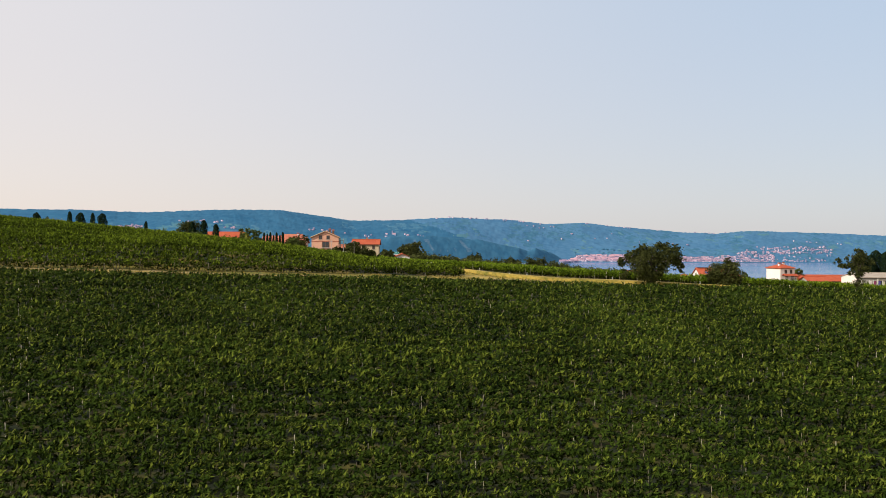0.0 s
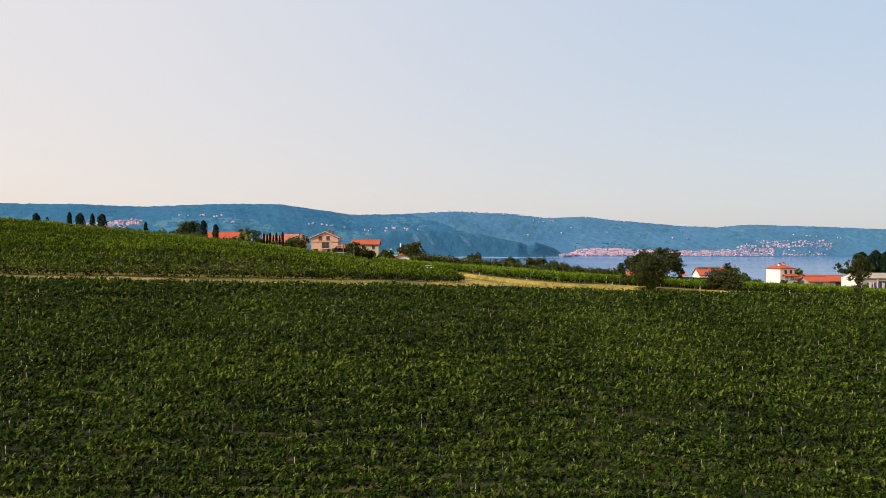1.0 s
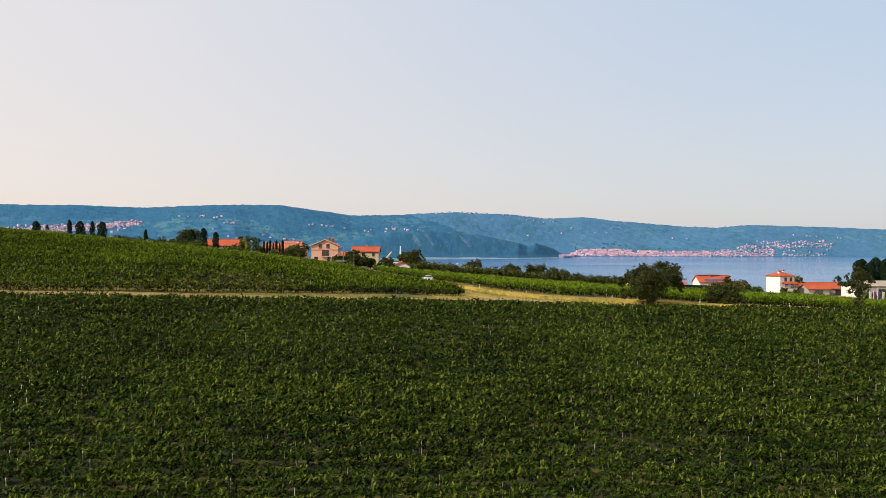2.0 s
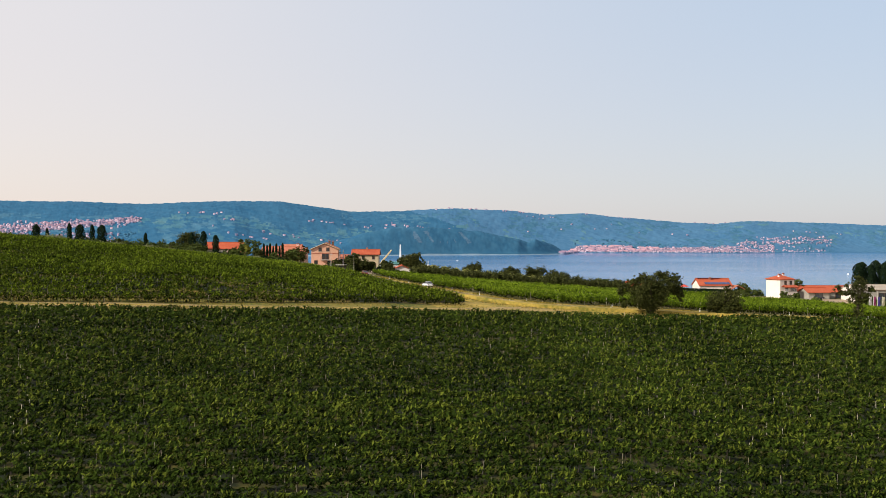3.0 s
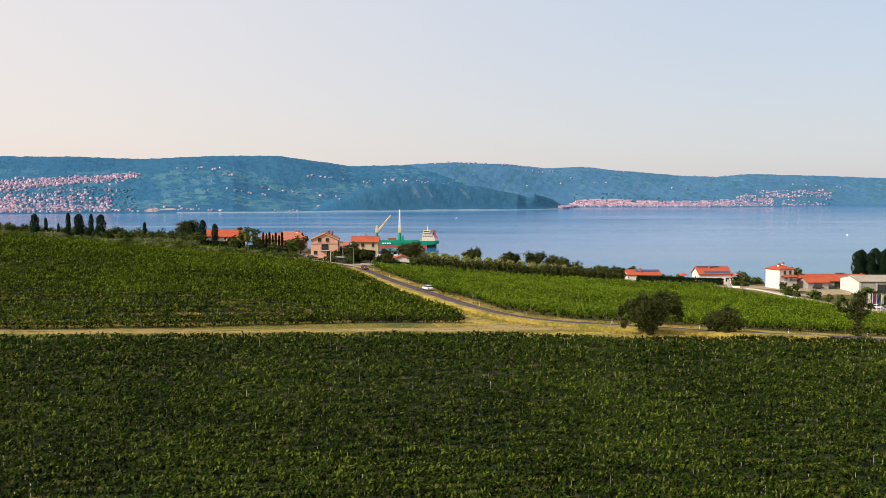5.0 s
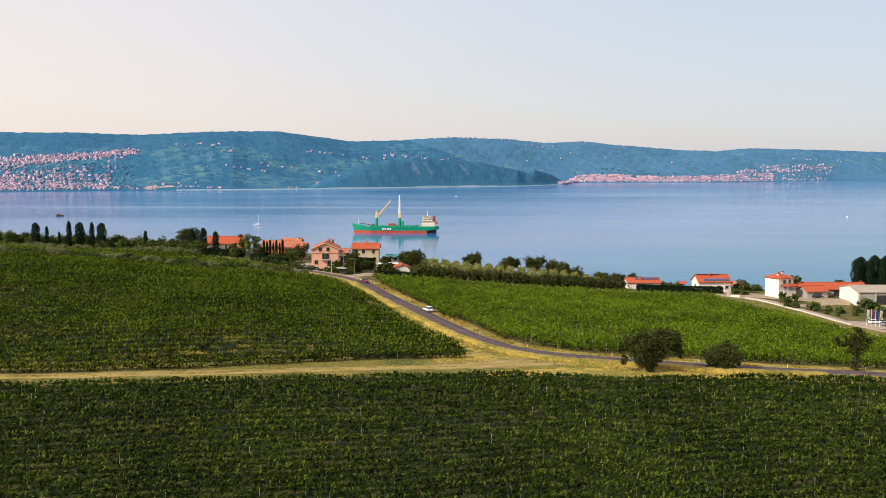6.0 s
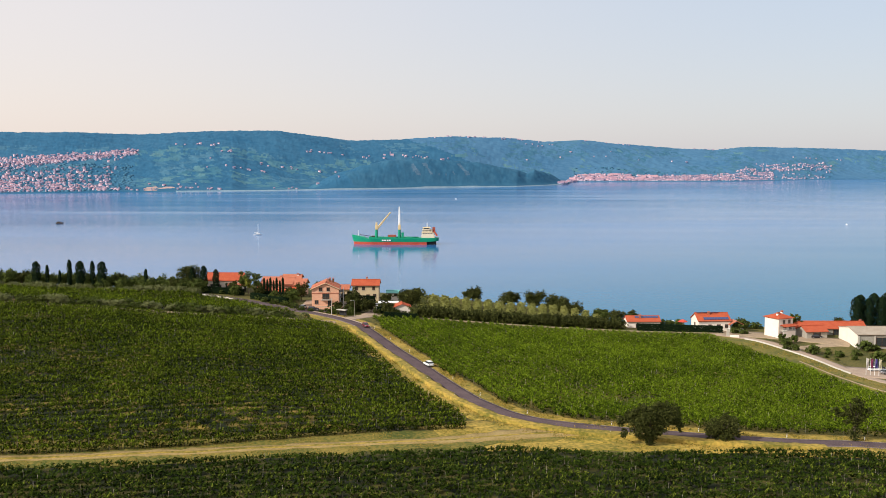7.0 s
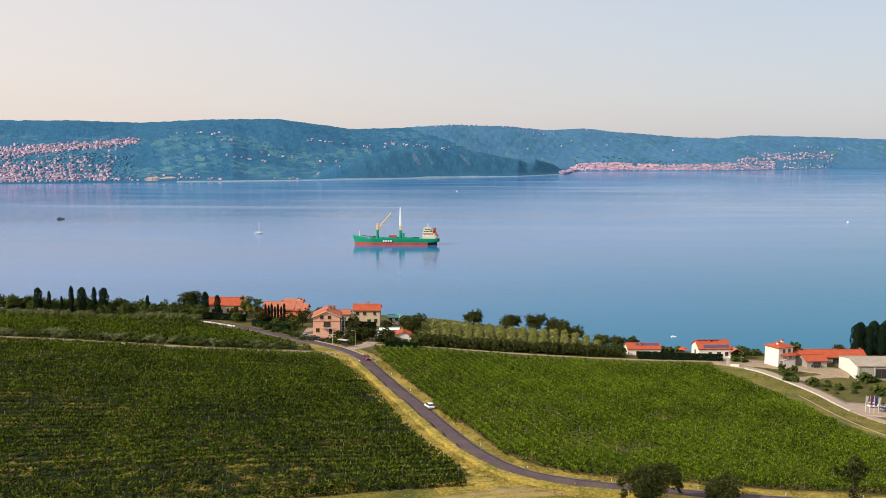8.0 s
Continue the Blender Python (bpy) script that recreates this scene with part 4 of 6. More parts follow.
tufts("grass_tufts", [(10, 210.5), (22, 211.5), (36, 211), (60, 212.5), (95, 214)], -3.5, 3.5, 22, 0.2, 95, "tufts of dry grass between the road and the vineyard")
tufts("grass_tufts", LANE[3:13], -9.5, -2.8, 24, 0.24, 96, "tufts of dry grass on the bank below the lane")


def cypress(height, r, seed):
    rng = np.random.default_rng(seed)
    t = thing("cypress", pose(0, 0, 0), "tall narrow dark green cypress", "tree", "cypresses")
    bm = bmesh.new()
    tube(bm, [(0, 0, -0.5), (0, 0, height * 0.5), (0, 0, height * 0.9)], [0.16, 0.1, 0.03], 6)
    part("trunk", bm, M_BARK, t)
    n = int(1500 * (r ** 0.7) * height / 8)
    h = rng.uniform(0.03, 1.0, n)
    prof = np.clip(h / 0.15, 0, 1) ** 0.5 * np.clip(1 - h**5, 0, 1) ** 0.5 * (0.80 + 0.24 * h)
    a = rng.uniform(0, math.tau, n)
    rr = r * prof * (0.82 + 0.22 * np.sin(a * 3 + h * 17) + rng.normal(0, 0.07, n))
    c = np.column_stack([np.cos(a) * rr, np.sin(a) * rr, h * height])
    v, f = leaves(c, 0.34, np.column_stack([np.cos(a), np.sin(a), 0 * a + 0.25]), rng, 0.45)
    part_mesh("crown", mesh_of("crown", v, 4, f, M_CYPRESS), t)
    return t


def place(source, spots, fresh=True):
    """Copies of one thing at (x, y, turn, size); the first spot takes the original."""
    for k, (x, y, turn, size) in enumerate(spots):
        m = pose(x, y, lz(x, y) - 0.1, 0, 0, turn) @ Matrix.Diagonal((size, size, size, 1))
        if k == 0 and fresh:
            source.matrix_basis = m
        else:
            o = copy_thing(source, Matrix.Identity(4))
            o.matrix_basis = m


place(cypress(10.0, 1.95, 31), [(-153.3, 384, 0, 0.92), (-137.1, 385, 80, 1.02), (-129, 385.5, 200, 1.04)])
place(cypress(10.0, 1.0, 32), [(-149.5, 385, 0, 0.8), (-141.3, 385.5, 40, 1.04), (-132.8, 386, 130, 1.04), (-112.6, 386, 60, 0.84), (-145.2, 386, 10, 0.62)])
place(cypress(10.2, 1.6, 33), [(-91.8, 391, 0, 1.0), (-87.4, 392, 120, 0.88), (-96.4, 391.5, 50, 0.9)])
place(cypress(7.0, 0.52, 34), [(-68.7 + 1.2 * k, 391 + 0.3 * (k % 2), 50 * k, s) for k, s in enumerate((1.0, 0.95, 1.04, 0.9, 1.06, 0.93, 1.1))])
grove_tree = cypress(13.0, 2.7, 35)
tagged(grove_tree, "tall dense dark evergreen beside the warehouse", "tree", "evergreens by the warehouse")
place(grove_tree, [(158.8, 389, 50, 0.97), (161.2, 391.5, 90, 1.0), (163.6, 389.5, 140, 0.92), (166.2, 391, 200, 1.05), (168.8, 389.5, 250, 0.98), (171.4, 391.5, 300, 1.06), (174.2, 390, 20, 1.0), (177, 391.5, 70, 1.03)])
tree("evergreen_tree", 153.0, 392, 4.6, 0.2, [(0, 0, 2.0, 2.4, 2.0, 1.6), (0.6, 0, 3.2, 1.5, 1.4, 1.2)], 170, 0.42, M_OAK, "low dark evergreen behind the barn", "", 136, 5)

tree("stone_pine", -97.9, 394, 9.5, 0.3, [(-1.8, 0, 5.0, 3.0, 2.8, 3.2), (1.6, 0, 5.6, 3.0, 2.6, 3.4), (0, 0, 7.3, 3.2, 2.6, 2.0)], 230, 0.42, M_OAK, "rounded dark evergreen tree beside cypresses", "", 41)
for k, (x, y, h, r, m, lab) in enumerate((
        (-77.5, 398, 8.6, 2.7, M_BUSH, "round green garden tree beside the red-roofed house"),
        (-72.6, 396, 8.8, 2.3, M_BUSH, "round green garden tree beside the red-roofed house"),
        (-75.0, 392.5, 7.4, 1.4, M_YELLOWLEAF, "small yellow-green garden tree"),
        (-33.5, 375, 7.0, 3.2, M_OAK, "dark leafy tree beside the salmon house"),
        (-54.6, 372.5, 7.0, 2.6, M_BUSH, "green garden tree before the terracotta house"),
        (-22.0, 392, 5.0, 2.4, M_OAK, "dark leafy tree behind the drive"),
        (-13.6, 392, 6.6, 4.6, M_OAK, "large dark leafy tree beside the olive grove"),
        (-20.5, 371, 4.6, 2.5, M_OAK, "dark leafy shrub tree beside the garage"),
        (-9.6, 404, 6.4, 3.0, M_OAK, "tall dark tree behind the olive grove"),
        (12.6, 425, 6.4, 4.2, M_OAK, "open dark tree above the shore"),
        (28.4, 424, 6.0, 4.6, M_OAK, "dark round tree above the shore"),
        (38.2, 424, 6.2, 4.8, M_OAK, "dark round tree above the shore"),
        (47.0, 422, 6.6, 6.2, M_OAK, "dark broad tree above the shore"),
        (53.0, 419, 6.0, 5.0, M_OAK, "dark round tree above the shore"),
        (62.5, 400, 4.0, 3.6, M_BUSH, "green round tree at the end of the grove"),
        (68.0, 398, 4.0, 3.4, M_OAK, "dark round tree at the end of the grove"),
        (74.0, 397, 4.4, 3.4, M_OAK, "dark round tree beside the white cottage"),
        (132.0, 383, 7.0, 3.4, M_BUSH, "green leafy tree behind the white house"),
        (113.5, 384, 5.2, 2.6, M_BUSH, "green leafy tree behind the white house"),
        (-47.0, 392, 8.0, 2.6, M_OAK, "dark leafy tree behind the salmon house"),
        (-29.6, 370, 5.6, 2.8, M_OAK, "dark leafy tree beside the drive"),
        (-34.5, 388, 6.4, 2.6, M_OAK, "dark leafy tree behind the salmon house"),
        (-20.6, 374.0, 4.2, 2.0, M_OAK, "dark leafy tree behind the garage"),
        (-81.5, 393.5, 5.2, 2.2, M_OAK, "dark leafy tree before the red-roofed house"),
        (-95.0, 389, 5.0, 2.4, M_OAK, "dark leafy tree beside cypresses"),
        (-103.0, 388, 5.6, 2.6, M_OAK, "dark leafy tree beside the pine"),
        (-70.0, 387.5, 4.6, 2.4, M_OAK, "dark leafy garden tree below the terracotta house"),
        (-79.0, 386.0, 4.0, 2.2, M_BUSH, "green garden tree beside the road"),
        (-62.5, 378.0, 4.4, 2.2, M_BUSH, "green garden tree beside the road"),
        (-37.8, 364.6, 4.2, 2.2, M_OAK, "dark round tree before the salmon house"),
        (-33.2, 369.0, 6.4, 2.6, M_OAK, "dark leafy tree beside the salmon house"),
        (-26.5, 374.0, 4.6, 2.2, M_OAK, "dark leafy tree beside the drive"),
        (-18.8, 368.8, 3.8, 2.2, M_OAK, "dark leafy tree beside the garage"),
        (-21.8, 379.0, 4.4, 2.0, M_OAK, "dark leafy tree beside the garage"),
        (-53.8, 386.5, 7.6, 2.6, M_OAK, "dark leafy tree beside the terracotta house"),
        (-57.5, 383.5, 5.2, 2.6, M_OAK, "dark leafy garden tree before the terracotta house"),
        (-12.0, 386, 8.8, 3.6, M_OAK, "tall dark leafy tree beside the olive grove"),
        (-160.5, 388, 4.6, 2.8, M_OAK, "dark round tree in the hedgerow"),
        (-124.0, 391, 6.0, 3.4, M_OAK, "dark round tree in the hedgerow"),
        (-106.5, 391, 5.4, 3.2, M_BUSH, "green round tree in the hedgerow"),
        (121.0, 361.5, 3.8, 1.5, M_BUSH, "thin green tree before the white house"),
        (125.2, 361.0, 3.4, 1.6, M_BUSH, "thin green tree before the white house"))):
    rng = random.Random(k)
    clumps = [(0, 0, h * 0.5, r * 0.72, r * 0.7, h * 0.28)]
    for j in range(9):
        turn, out, up = j * 2.4 + rng.uniform(-0.5, 0.5), rng.uniform(0.25, 0.72), rng.uniform(0.36, 0.86)
        wide = r * rng.uniform(0.34, 0.54) * (1.15 - 0.35 * up)
        clumps.append((math.cos(turn) * out * r, math.sin(turn) * out * r * 0.8, h * up, wide, wide, wide * rng.uniform(0.7, 1.0)))
    tree("tree", x, y, h, 0.06 * r + 0.06, clumps, 170, 0.38, m, lab, "", 50 + k, 5)


def bush(name, r, h, n, material, label, group, seed, leaf=0.34):
    rng = np.random.default_rng(seed)
    t = thing(name, pose(0, 0, 0), label, "shrub", group)
    bm = bmesh.new()
    for k in range(4):
        a = k * 1.6
        tube(bm, [(0, 0, -0.3), (math.cos(a) * r * 0.25, math.sin(a) * r * 0.25, h * 0.35), (math.cos(a) * r * 0.5, math.sin(a) * r * 0.5, h * 0.75)], [0.07, 0.05, 0.02], 5)
    part("stem", bm, M_BARK, t)
    v, f = crown_leaves([(0, 0, h * 0.5, r, r * 0.9, h * 0.5), (r * 0.45, 0.1, h * 0.42, r * 0.7, r * 0.6, h * 0.42), (-r * 0.5, -0.1, h * 0.4, r * 0.65, r * 0.6, h * 0.42)], int(n * 0.75), leaf * 1.05, rng, 0.5, 0.9, 1.02)
    v[:, 2] = np.maximum(v[:, 2], 0.02)
    part_mesh("crown", mesh_of("crown", v, 4, f, material), t)
    return t


rnd = random.Random(7)
PATH_BUSH = [(-165 + 117 * k / 45 + rnd.uniform(-1.2, 1.2), 0, rnd.uniform(0, 360), rnd.uniform(0.85, 1.45)) for k in range(46)]
PATH_BUSH = [(x, float(np.interp(x, (-170, -138, -122, -105.5, -88.5, -68, -45), (310.6, 319.8, 324.5, 328, 331.7, 337.8, 346.6))), t, s) for x, _, t, s in PATH_BUSH]
light, dark = bush("olive_shrub", 1.7, 2.2, 170, M_SHRUB, "low grey-green olive shrub along the stony path", "shrubs along the path", 61), bush("shrub", 1.8, 2.3, 170, M_BUSH, "low dark green shrub along the stony path", "shrubs along the path", 62)
place(light, [p for k, p in enumerate(PATH_BUSH) if (k // 3) % 2])
place(dark, [p for k, p in enumerate(PATH_BUSH) if not (k // 3) % 2])
BELT = [(-178 + 84 * k / 37 + rnd.uniform(-1, 1), 388 + rnd.uniform(-2, 4), rnd.uniform(0, 360), rnd.uniform(0.8, 1.3)) for k in range(38)]
place(bush("shrub", 2.4, 4.2, 190, M_BUSH, "green leafy shrub in a hedgerow", "hedgerow shrubs", 63, 0.42), BELT)
place(bush("olive_shrub", 2.2, 2.6, 190, M_SHRUB, "grey-green olive shrub before the hedgerow", "hedgerow shrubs", 64), [(-174 + 2.7 * k + rnd.uniform(-1, 1), 374.5 + 0.1 * (2.7 * k) + rnd.uniform(-1, 1.2), rnd.uniform(0, 360), rnd.uniform(0.6, 1.0) + 0.25 * (k > 20)) for k in range(31)])
place(bush("shrub", 1.5, 2.0, 220, M_BUSH, "green shrub on the rough grass beside the lane", "shrubs by the lane", 65), [
    (119.5, 351.5, 0, 1.0), (122.6, 351, 40, 1.15), (127.5, 347, 80, 1.7), (132, 346, 120, 0.8), (134.5, 342.5, 20, 1.2), (138, 339, 200, 0.8), (141, 344.5, 0, 1.2), (146, 337, 70, 1.9), (143, 333, 10, 0.6), (131.5, 337, 10, 0.5), (129.3, 341, 10, 0.6),
    (133.5, 350, 50, 0.8), (109.3, 378.5, 0, 1.3), (112.2, 377.5, 10, 1.1), (84.5, 391, 10, 1.4), (88, 392, 30, 1.2), (91.5, 391.5, 90, 1.5), (109.5, 391, 60, 1.5), (113.5, 390.5, 0, 1.4), (117, 391, 0, 1.6), (67, 389, 0, 1.5), (121, 391, 0, 1.4),
(121.5, 358, 10, 1.4), (147.5, 352.5, 90, 1.9), (150.5, 352, 10, 1.2)])
place(bush("shrub", 1.6, 2.0, 220, M_BUSH, "dark green garden shrub beside the road", "garden shrubs", 66), [
    (-37.5, 361.5, 0, 1.2), (-58, 370.5, 0, 1.0), (-62, 372.6, 60, 1.05), (-66, 375.5, 100, 1.0), (-69, 380, 130, 1.0), (-55.5, 369, 20, 0.9), (-31.5, 371, 50, 1.3), (-24, 371.5, 80, 1.2), (-17.5, 372.5, 20, 1.1), (-64, 384, 0, 1.3), (-60, 382, 0, 1.2), (-57, 379, 0, 1.2),
    (-80, 388, 30, 1.1), (-84, 389, 90, 1.2), (-6.8, 219.5, 0, 0.5), (-40.2, 362.0, 0, 1.35), (-43.5, 362.4, 70, 0.6), (-47.5, 362.6, 20, 0.7), (-51, 363, 20, 0.9), (-54, 366.5, 20, 1.1), (-34, 366, 20, 1.3), (-33, 362.5, 60, 0.9), (-20.5, 366.5, 20, 0.9), (-10.5, 368, 0, 1.0), (-11.0, 374, 0, 1.1), (-14.5, 373.5, 40, 0.8)])

# olive grove: rows that run back from the path, with a dark hedge in front
def olive(height, r, seed):
    rng = np.random.default_rng(seed)
    t = thing("olive_tree", pose(0, 0, 0), "tall pale grey-green olive tree in a grove", "tree", "trees of the grove")
    bm = bmesh.new()
    limbs(bm, height, 0.14, r * 0.8, 4, rng)
    part("trunk", bm, M_BARK, t)
    v, f = crown_leaves([(0, 0, height * 0.42, r, r * 1.1, height * 0.32), (0.1, 0, height * 0.7, r * 0.95, r, height * 0.28)], 110, 0.42, rng, 0.4)
    part_mesh("crown", mesh_of("crown", v, 4, f, M_OLIVE), t)
    return t


for kind_seed in (71, 72):
    spots = []
    for k in range(17):
        for j in range(11):
            if (k + j) % 2 == kind_seed % 2:
                x = (-7.6 + 4.1 * k) * (1 + 0.0085 * j)
                size = np.interp(x, (-8, 15, 40, 62), (1.10, 1.0, 0.88, 0.74))
                spots.append((x + rnd.uniform(-0.2, 0.2), 377.5 + 0.10 * (x + 8) + 3.1 * j + rnd.uniform(-0.4, 0.4), rnd.uniform(0, 360), size * rnd.uniform(0.92, 1.06)))
    place(olive(4.1, 1.45, kind_seed), spots)
place(bush("hedge_shrub", 2.3, 3.4, 150, M_OAK, "dark green shrub of a tall hedge before the grove", "hedge before the grove", 73, 0.38), [(-9.5 + 2.5 * k, 371.8 + 0.10 * 2.5 * k + rnd.uniform(-0.5, 0.5), rnd.uniform(0, 360), rnd.uniform(1.1, 1.5)) for k in range(31)])


def clipped_hedge(x0, y0, x1, y1, h, d, label, seed):
    rng = np.random.default_rng(seed)
    length = math.hypot(x1 - x0, y1 - y0)
    t = thing("hedge", pose(0, 0, 0), label, "hedge")
    n = int(length * 300)
    s, a = rng.uniform(0, 1, n), rng.uniform(0, 3, n)
    off = np.where(a < 1, -d / 2, np.where(a < 2, d / 2, rng.uniform(-d / 2, d / 2, n))) + rng.normal(0, 0.06, n)
    up = np.where(a < 2, rng.uniform(0, h, n), h) + rng.normal(0, 0.06, n)
    ux, uy = (x1 - x0) / length, (y1 - y0) / length
    x, y = x0 + s * (x1 - x0) - uy * off, y0 + s * (y1 - y0) + ux * off
    c = np.column_stack([x, y, land(x, y) + np.maximum(up, 0.1)])
    nor = np.column_stack([np.where(a < 2, -uy * np.sign(off), 0), np.where(a < 2, ux * np.sign(off), 0), np.where(a < 2, 0.2, 1)])
    v, f = leaves(c, 0.36, nor, rng, 0.45)
    part_mesh("foliage", mesh_of("hedge foliage", v, 4, f, M_CYPRESS), t)
    bm = bmesh.new()
    for k in range(int(length / 1.5)):
        px, py = x0 + (x1 - x0) * (k + 0.5) / int(length / 1.5), y0 + (y1 - y0) * (k + 0.5) / int(length / 1.5)
        tube(bm, [(px, py, lz(px, py) - 0.3), (px, py, lz(px, py) + h * 0.8)], [0.06, 0.03], 5)
    tagged(part("stems", bm, M_BARK, t), kind="stuff")


clipped_hedge(72.5, 377.6, 104.5, 378.6, 2.5, 1.4, "long clipped dark green hedge before white houses", 81)
clipped_hedge(-40, 387, -26, 391, 3.4, 1.3, "clipped dark hedge below the cream house", 82)
clipped_hedge(-92, 388.5, -76, 389, 2.4, 1.2, "low clipped dark hedge along the road", 83)
clipped_hedge(-72, 382, -57, 374, 2.2, 1.4, "dark garden hedge along the road", 84)
clipped_hedge(-72, 389, -58, 388, 2.2, 1.2, "dark garden hedge before the terracotta house", 85)
clipped_hedge(-24, 372, -18.5, 373, 2.2, 1.3, "dark hedge beside the garage", 86)
clipped_hedge(-21, 364.6, -9.5, 366.6, 1.7, 1.2, "low dark hedge before the garage", 87)


# ---- houses ----
def wall_box(w, d, h, rise, ridge, hip):
    bm = bmesh.new()
    if hip or rise <= 0:
        box(bm, -w / 2, w / 2, -d / 2, d / 2, -1.5, h)
    elif ridge == "y":
        prism(bm, [(-w / 2, -1.5), (w / 2, -1.5), (w / 2, h), (0, h + rise), (-w / 2, h)], -d / 2, d / 2)
    else:
        prism(bm, [(-d / 2, -1.5), (d / 2, -1.5), (d / 2, h), (0, h + rise), (-d / 2, h)], -w / 2, w / 2)
        bmesh.ops.rotate(bm, verts=bm.verts, matrix=Matrix.Rotation(math.pi / 2, 3, "Z"))
    bmesh.ops.recalc_face_normals(bm, faces=bm.faces)
    return bm


def roof_slab(w, d, h, rise, ridge, hip, over=0.5, thick=0.2):
    """A pitched roof with overhang and thickness, ribbed down the slope like tile."""
    bm = bmesh.new()
    a, b = (w, d) if ridge == "x" else (d, w)
    A, B = a / 2 + over, b / 2 + over
    z0, z1 = h - rise / (b / 2) * over + thick, h + rise + thick

    def slope(length, low, high, full):
        n = 2 * max(2, int(length / 0.6))
        rows = []
        for k in range(n + 1):
            f = k / n
            rib = 0.035 if k % 2 else 0.0
            rows.append([bm.verts.new((x, y, z + rib)) for x, y, z in (low(f), high(f))])
        for r0, r1 in zip(rows, rows[1:]):
            bm.faces.new((r0[0], r1[0], r1[1], r0[1]))

    for s in (-1, 1):
        def top(f, s=s):
            x = -A + 2 * A * f
            q = min(1.0, (A - abs(x)) / B) if hip else 1.0
            return (x, s * B * (1 - q), z0 + (z1 - z0) * q)
        slope(2 * A, lambda f, s=s: (-A + 2 * A * f, s * B, z0), top, True)
        if hip:
            def end(f, s=s):
                y = -B + 2 * B * f
                q = 1 - abs(y) / B
                return (s * (A - B * q), y, z0 + (z1 - z0) * q)
            slope(2 * B, lambda f, s=s: (s * A, -B + 2 * B * f, z0), end, False)
    bmesh.ops.remove_doubles(bm, verts=bm.verts, dist=0.02)
    bmesh.ops.recalc_face_normals(bm, faces=bm.faces)
    bmesh.ops.solidify(bm, geom=bm.faces[:], thickness=thick)
    if ridge == "y":
        bmesh.ops.rotate(bm, verts=bm.verts, matrix=Matrix.Rotation(math.pi / 2, 3, "Z"))
    return bm


def ridge_cap(w, d, h, rise, ridge, hip, over=0.5):
    a, b = (w, d) if ridge == "x" else (d, w)
    e = a / 2 + over - (b / 2 + over if hip else 0)
    bm = bmesh.new()
    tube(bm, [(-max(e, 0.3), 0, h + rise + 0.24), (max(e, 0.3), 0, h + rise + 0.24)], [0.16, 0.16], 8)
    if ridge == "y":
        bmesh.ops.rotate(bm, verts=bm.verts, matrix=Matrix.Rotation(math.pi / 2, 3, "Z"))
    return bm


def opening(parent, face, u, z, ww, hh, w, d, kind_name="window", shutters=None, frame_m=None, deep=0.10):
    """A window or door set in a face: f front, l left, r right, b back."""
    turn, dist = {"f": (0, d / 2), "b": (180, d / 2), "l": (-90, w / 2), "r": (90, w / 2)}[face]
    m = pose(0, 0, 0, 0, 0, turn) @ pose(u, -dist, z)
    t = 0.12
    bm = bmesh.new()
    for x0, x1, z0, z1 in ((-ww / 2 - t, -ww / 2, -t, hh + t), (ww / 2, ww / 2 + t, -t, hh + t), (-ww / 2, ww / 2, hh, hh + t), (-ww / 2, ww / 2, -t, 0), (-0.04, 0.04, 0, hh)):
        box(bm, x0, x1, -deep, 0.06, z0, z1)
    win = part(kind_name, bm, frame_m or M_FRAME, parent)
    win.matrix_basis = m
    part("pane", boxed(-ww / 2, ww / 2, -0.03, 0.03, 0, hh), M_GLASS, win)
    if kind_name == "window":
        part("sill", boxed(-ww / 2 - 0.2, ww / 2 + 0.2, -0.22, 0.05, -t - 0.08, -t), M_CONCRETE, win)
    if shutters:
        for s in (-1, 1):
            part("shutter", boxed(s * (ww / 2 + 0.14) + min(0, s) * ww / 2, s * (ww / 2 + 0.14) + max(0, s) * ww / 2, -0.12, -0.02, 0, hh), shutters, win)
    return win


def chimney(parent, x, y, z, h, m, w=0.7):
    c = part("chimney", boxed(x - w / 2, x + w / 2, y - w / 2, y + w / 2, z - 1.2, z + h), m, parent)
    bm = bmesh.new()
    box(bm, x - w * 0.68, x + w * 0.68, y - w * 0.68, y + w * 0.68, z + h + 0.003, z + h + 0.14)
    for dx in (-0.35, 0.35):
        box(bm, x + dx * w - 0.06, x + dx * w + 0.06, y - w * 0.35, y + w * 0.35, z + h + 0.14, z + h + 0.4)
    box(bm, x - w * 0.6, x + w * 0.6, y - w * 0.6, y + w * 0.6, z + h + 0.403, z + h + 0.5)
    part("cap", bm, M_TILE_OLD, c)


def gutter(parent, w, d, h, rise, ridge, over=0.5):
    a, b = (w, d) if ridge == "x" else (d, w)
    for s in (-1, 1):
        bm = bmesh.new()
        tube(bm, [(-a / 2 - over, s * (b / 2 + over + 0.06), h - rise / (b / 2) * over + 0.02), (a / 2 + over, s * (b / 2 + over + 0.06), h - rise / (b / 2) * over + 0.02)], [0.07, 0.07], 6)
        if ridge == "y":
            bmesh.ops.rotate(bm, verts=bm.verts, matrix=Matrix.Rotation(math.pi / 2, 3, "Z"))
        part("gutter", bm, M_FRAME, parent)


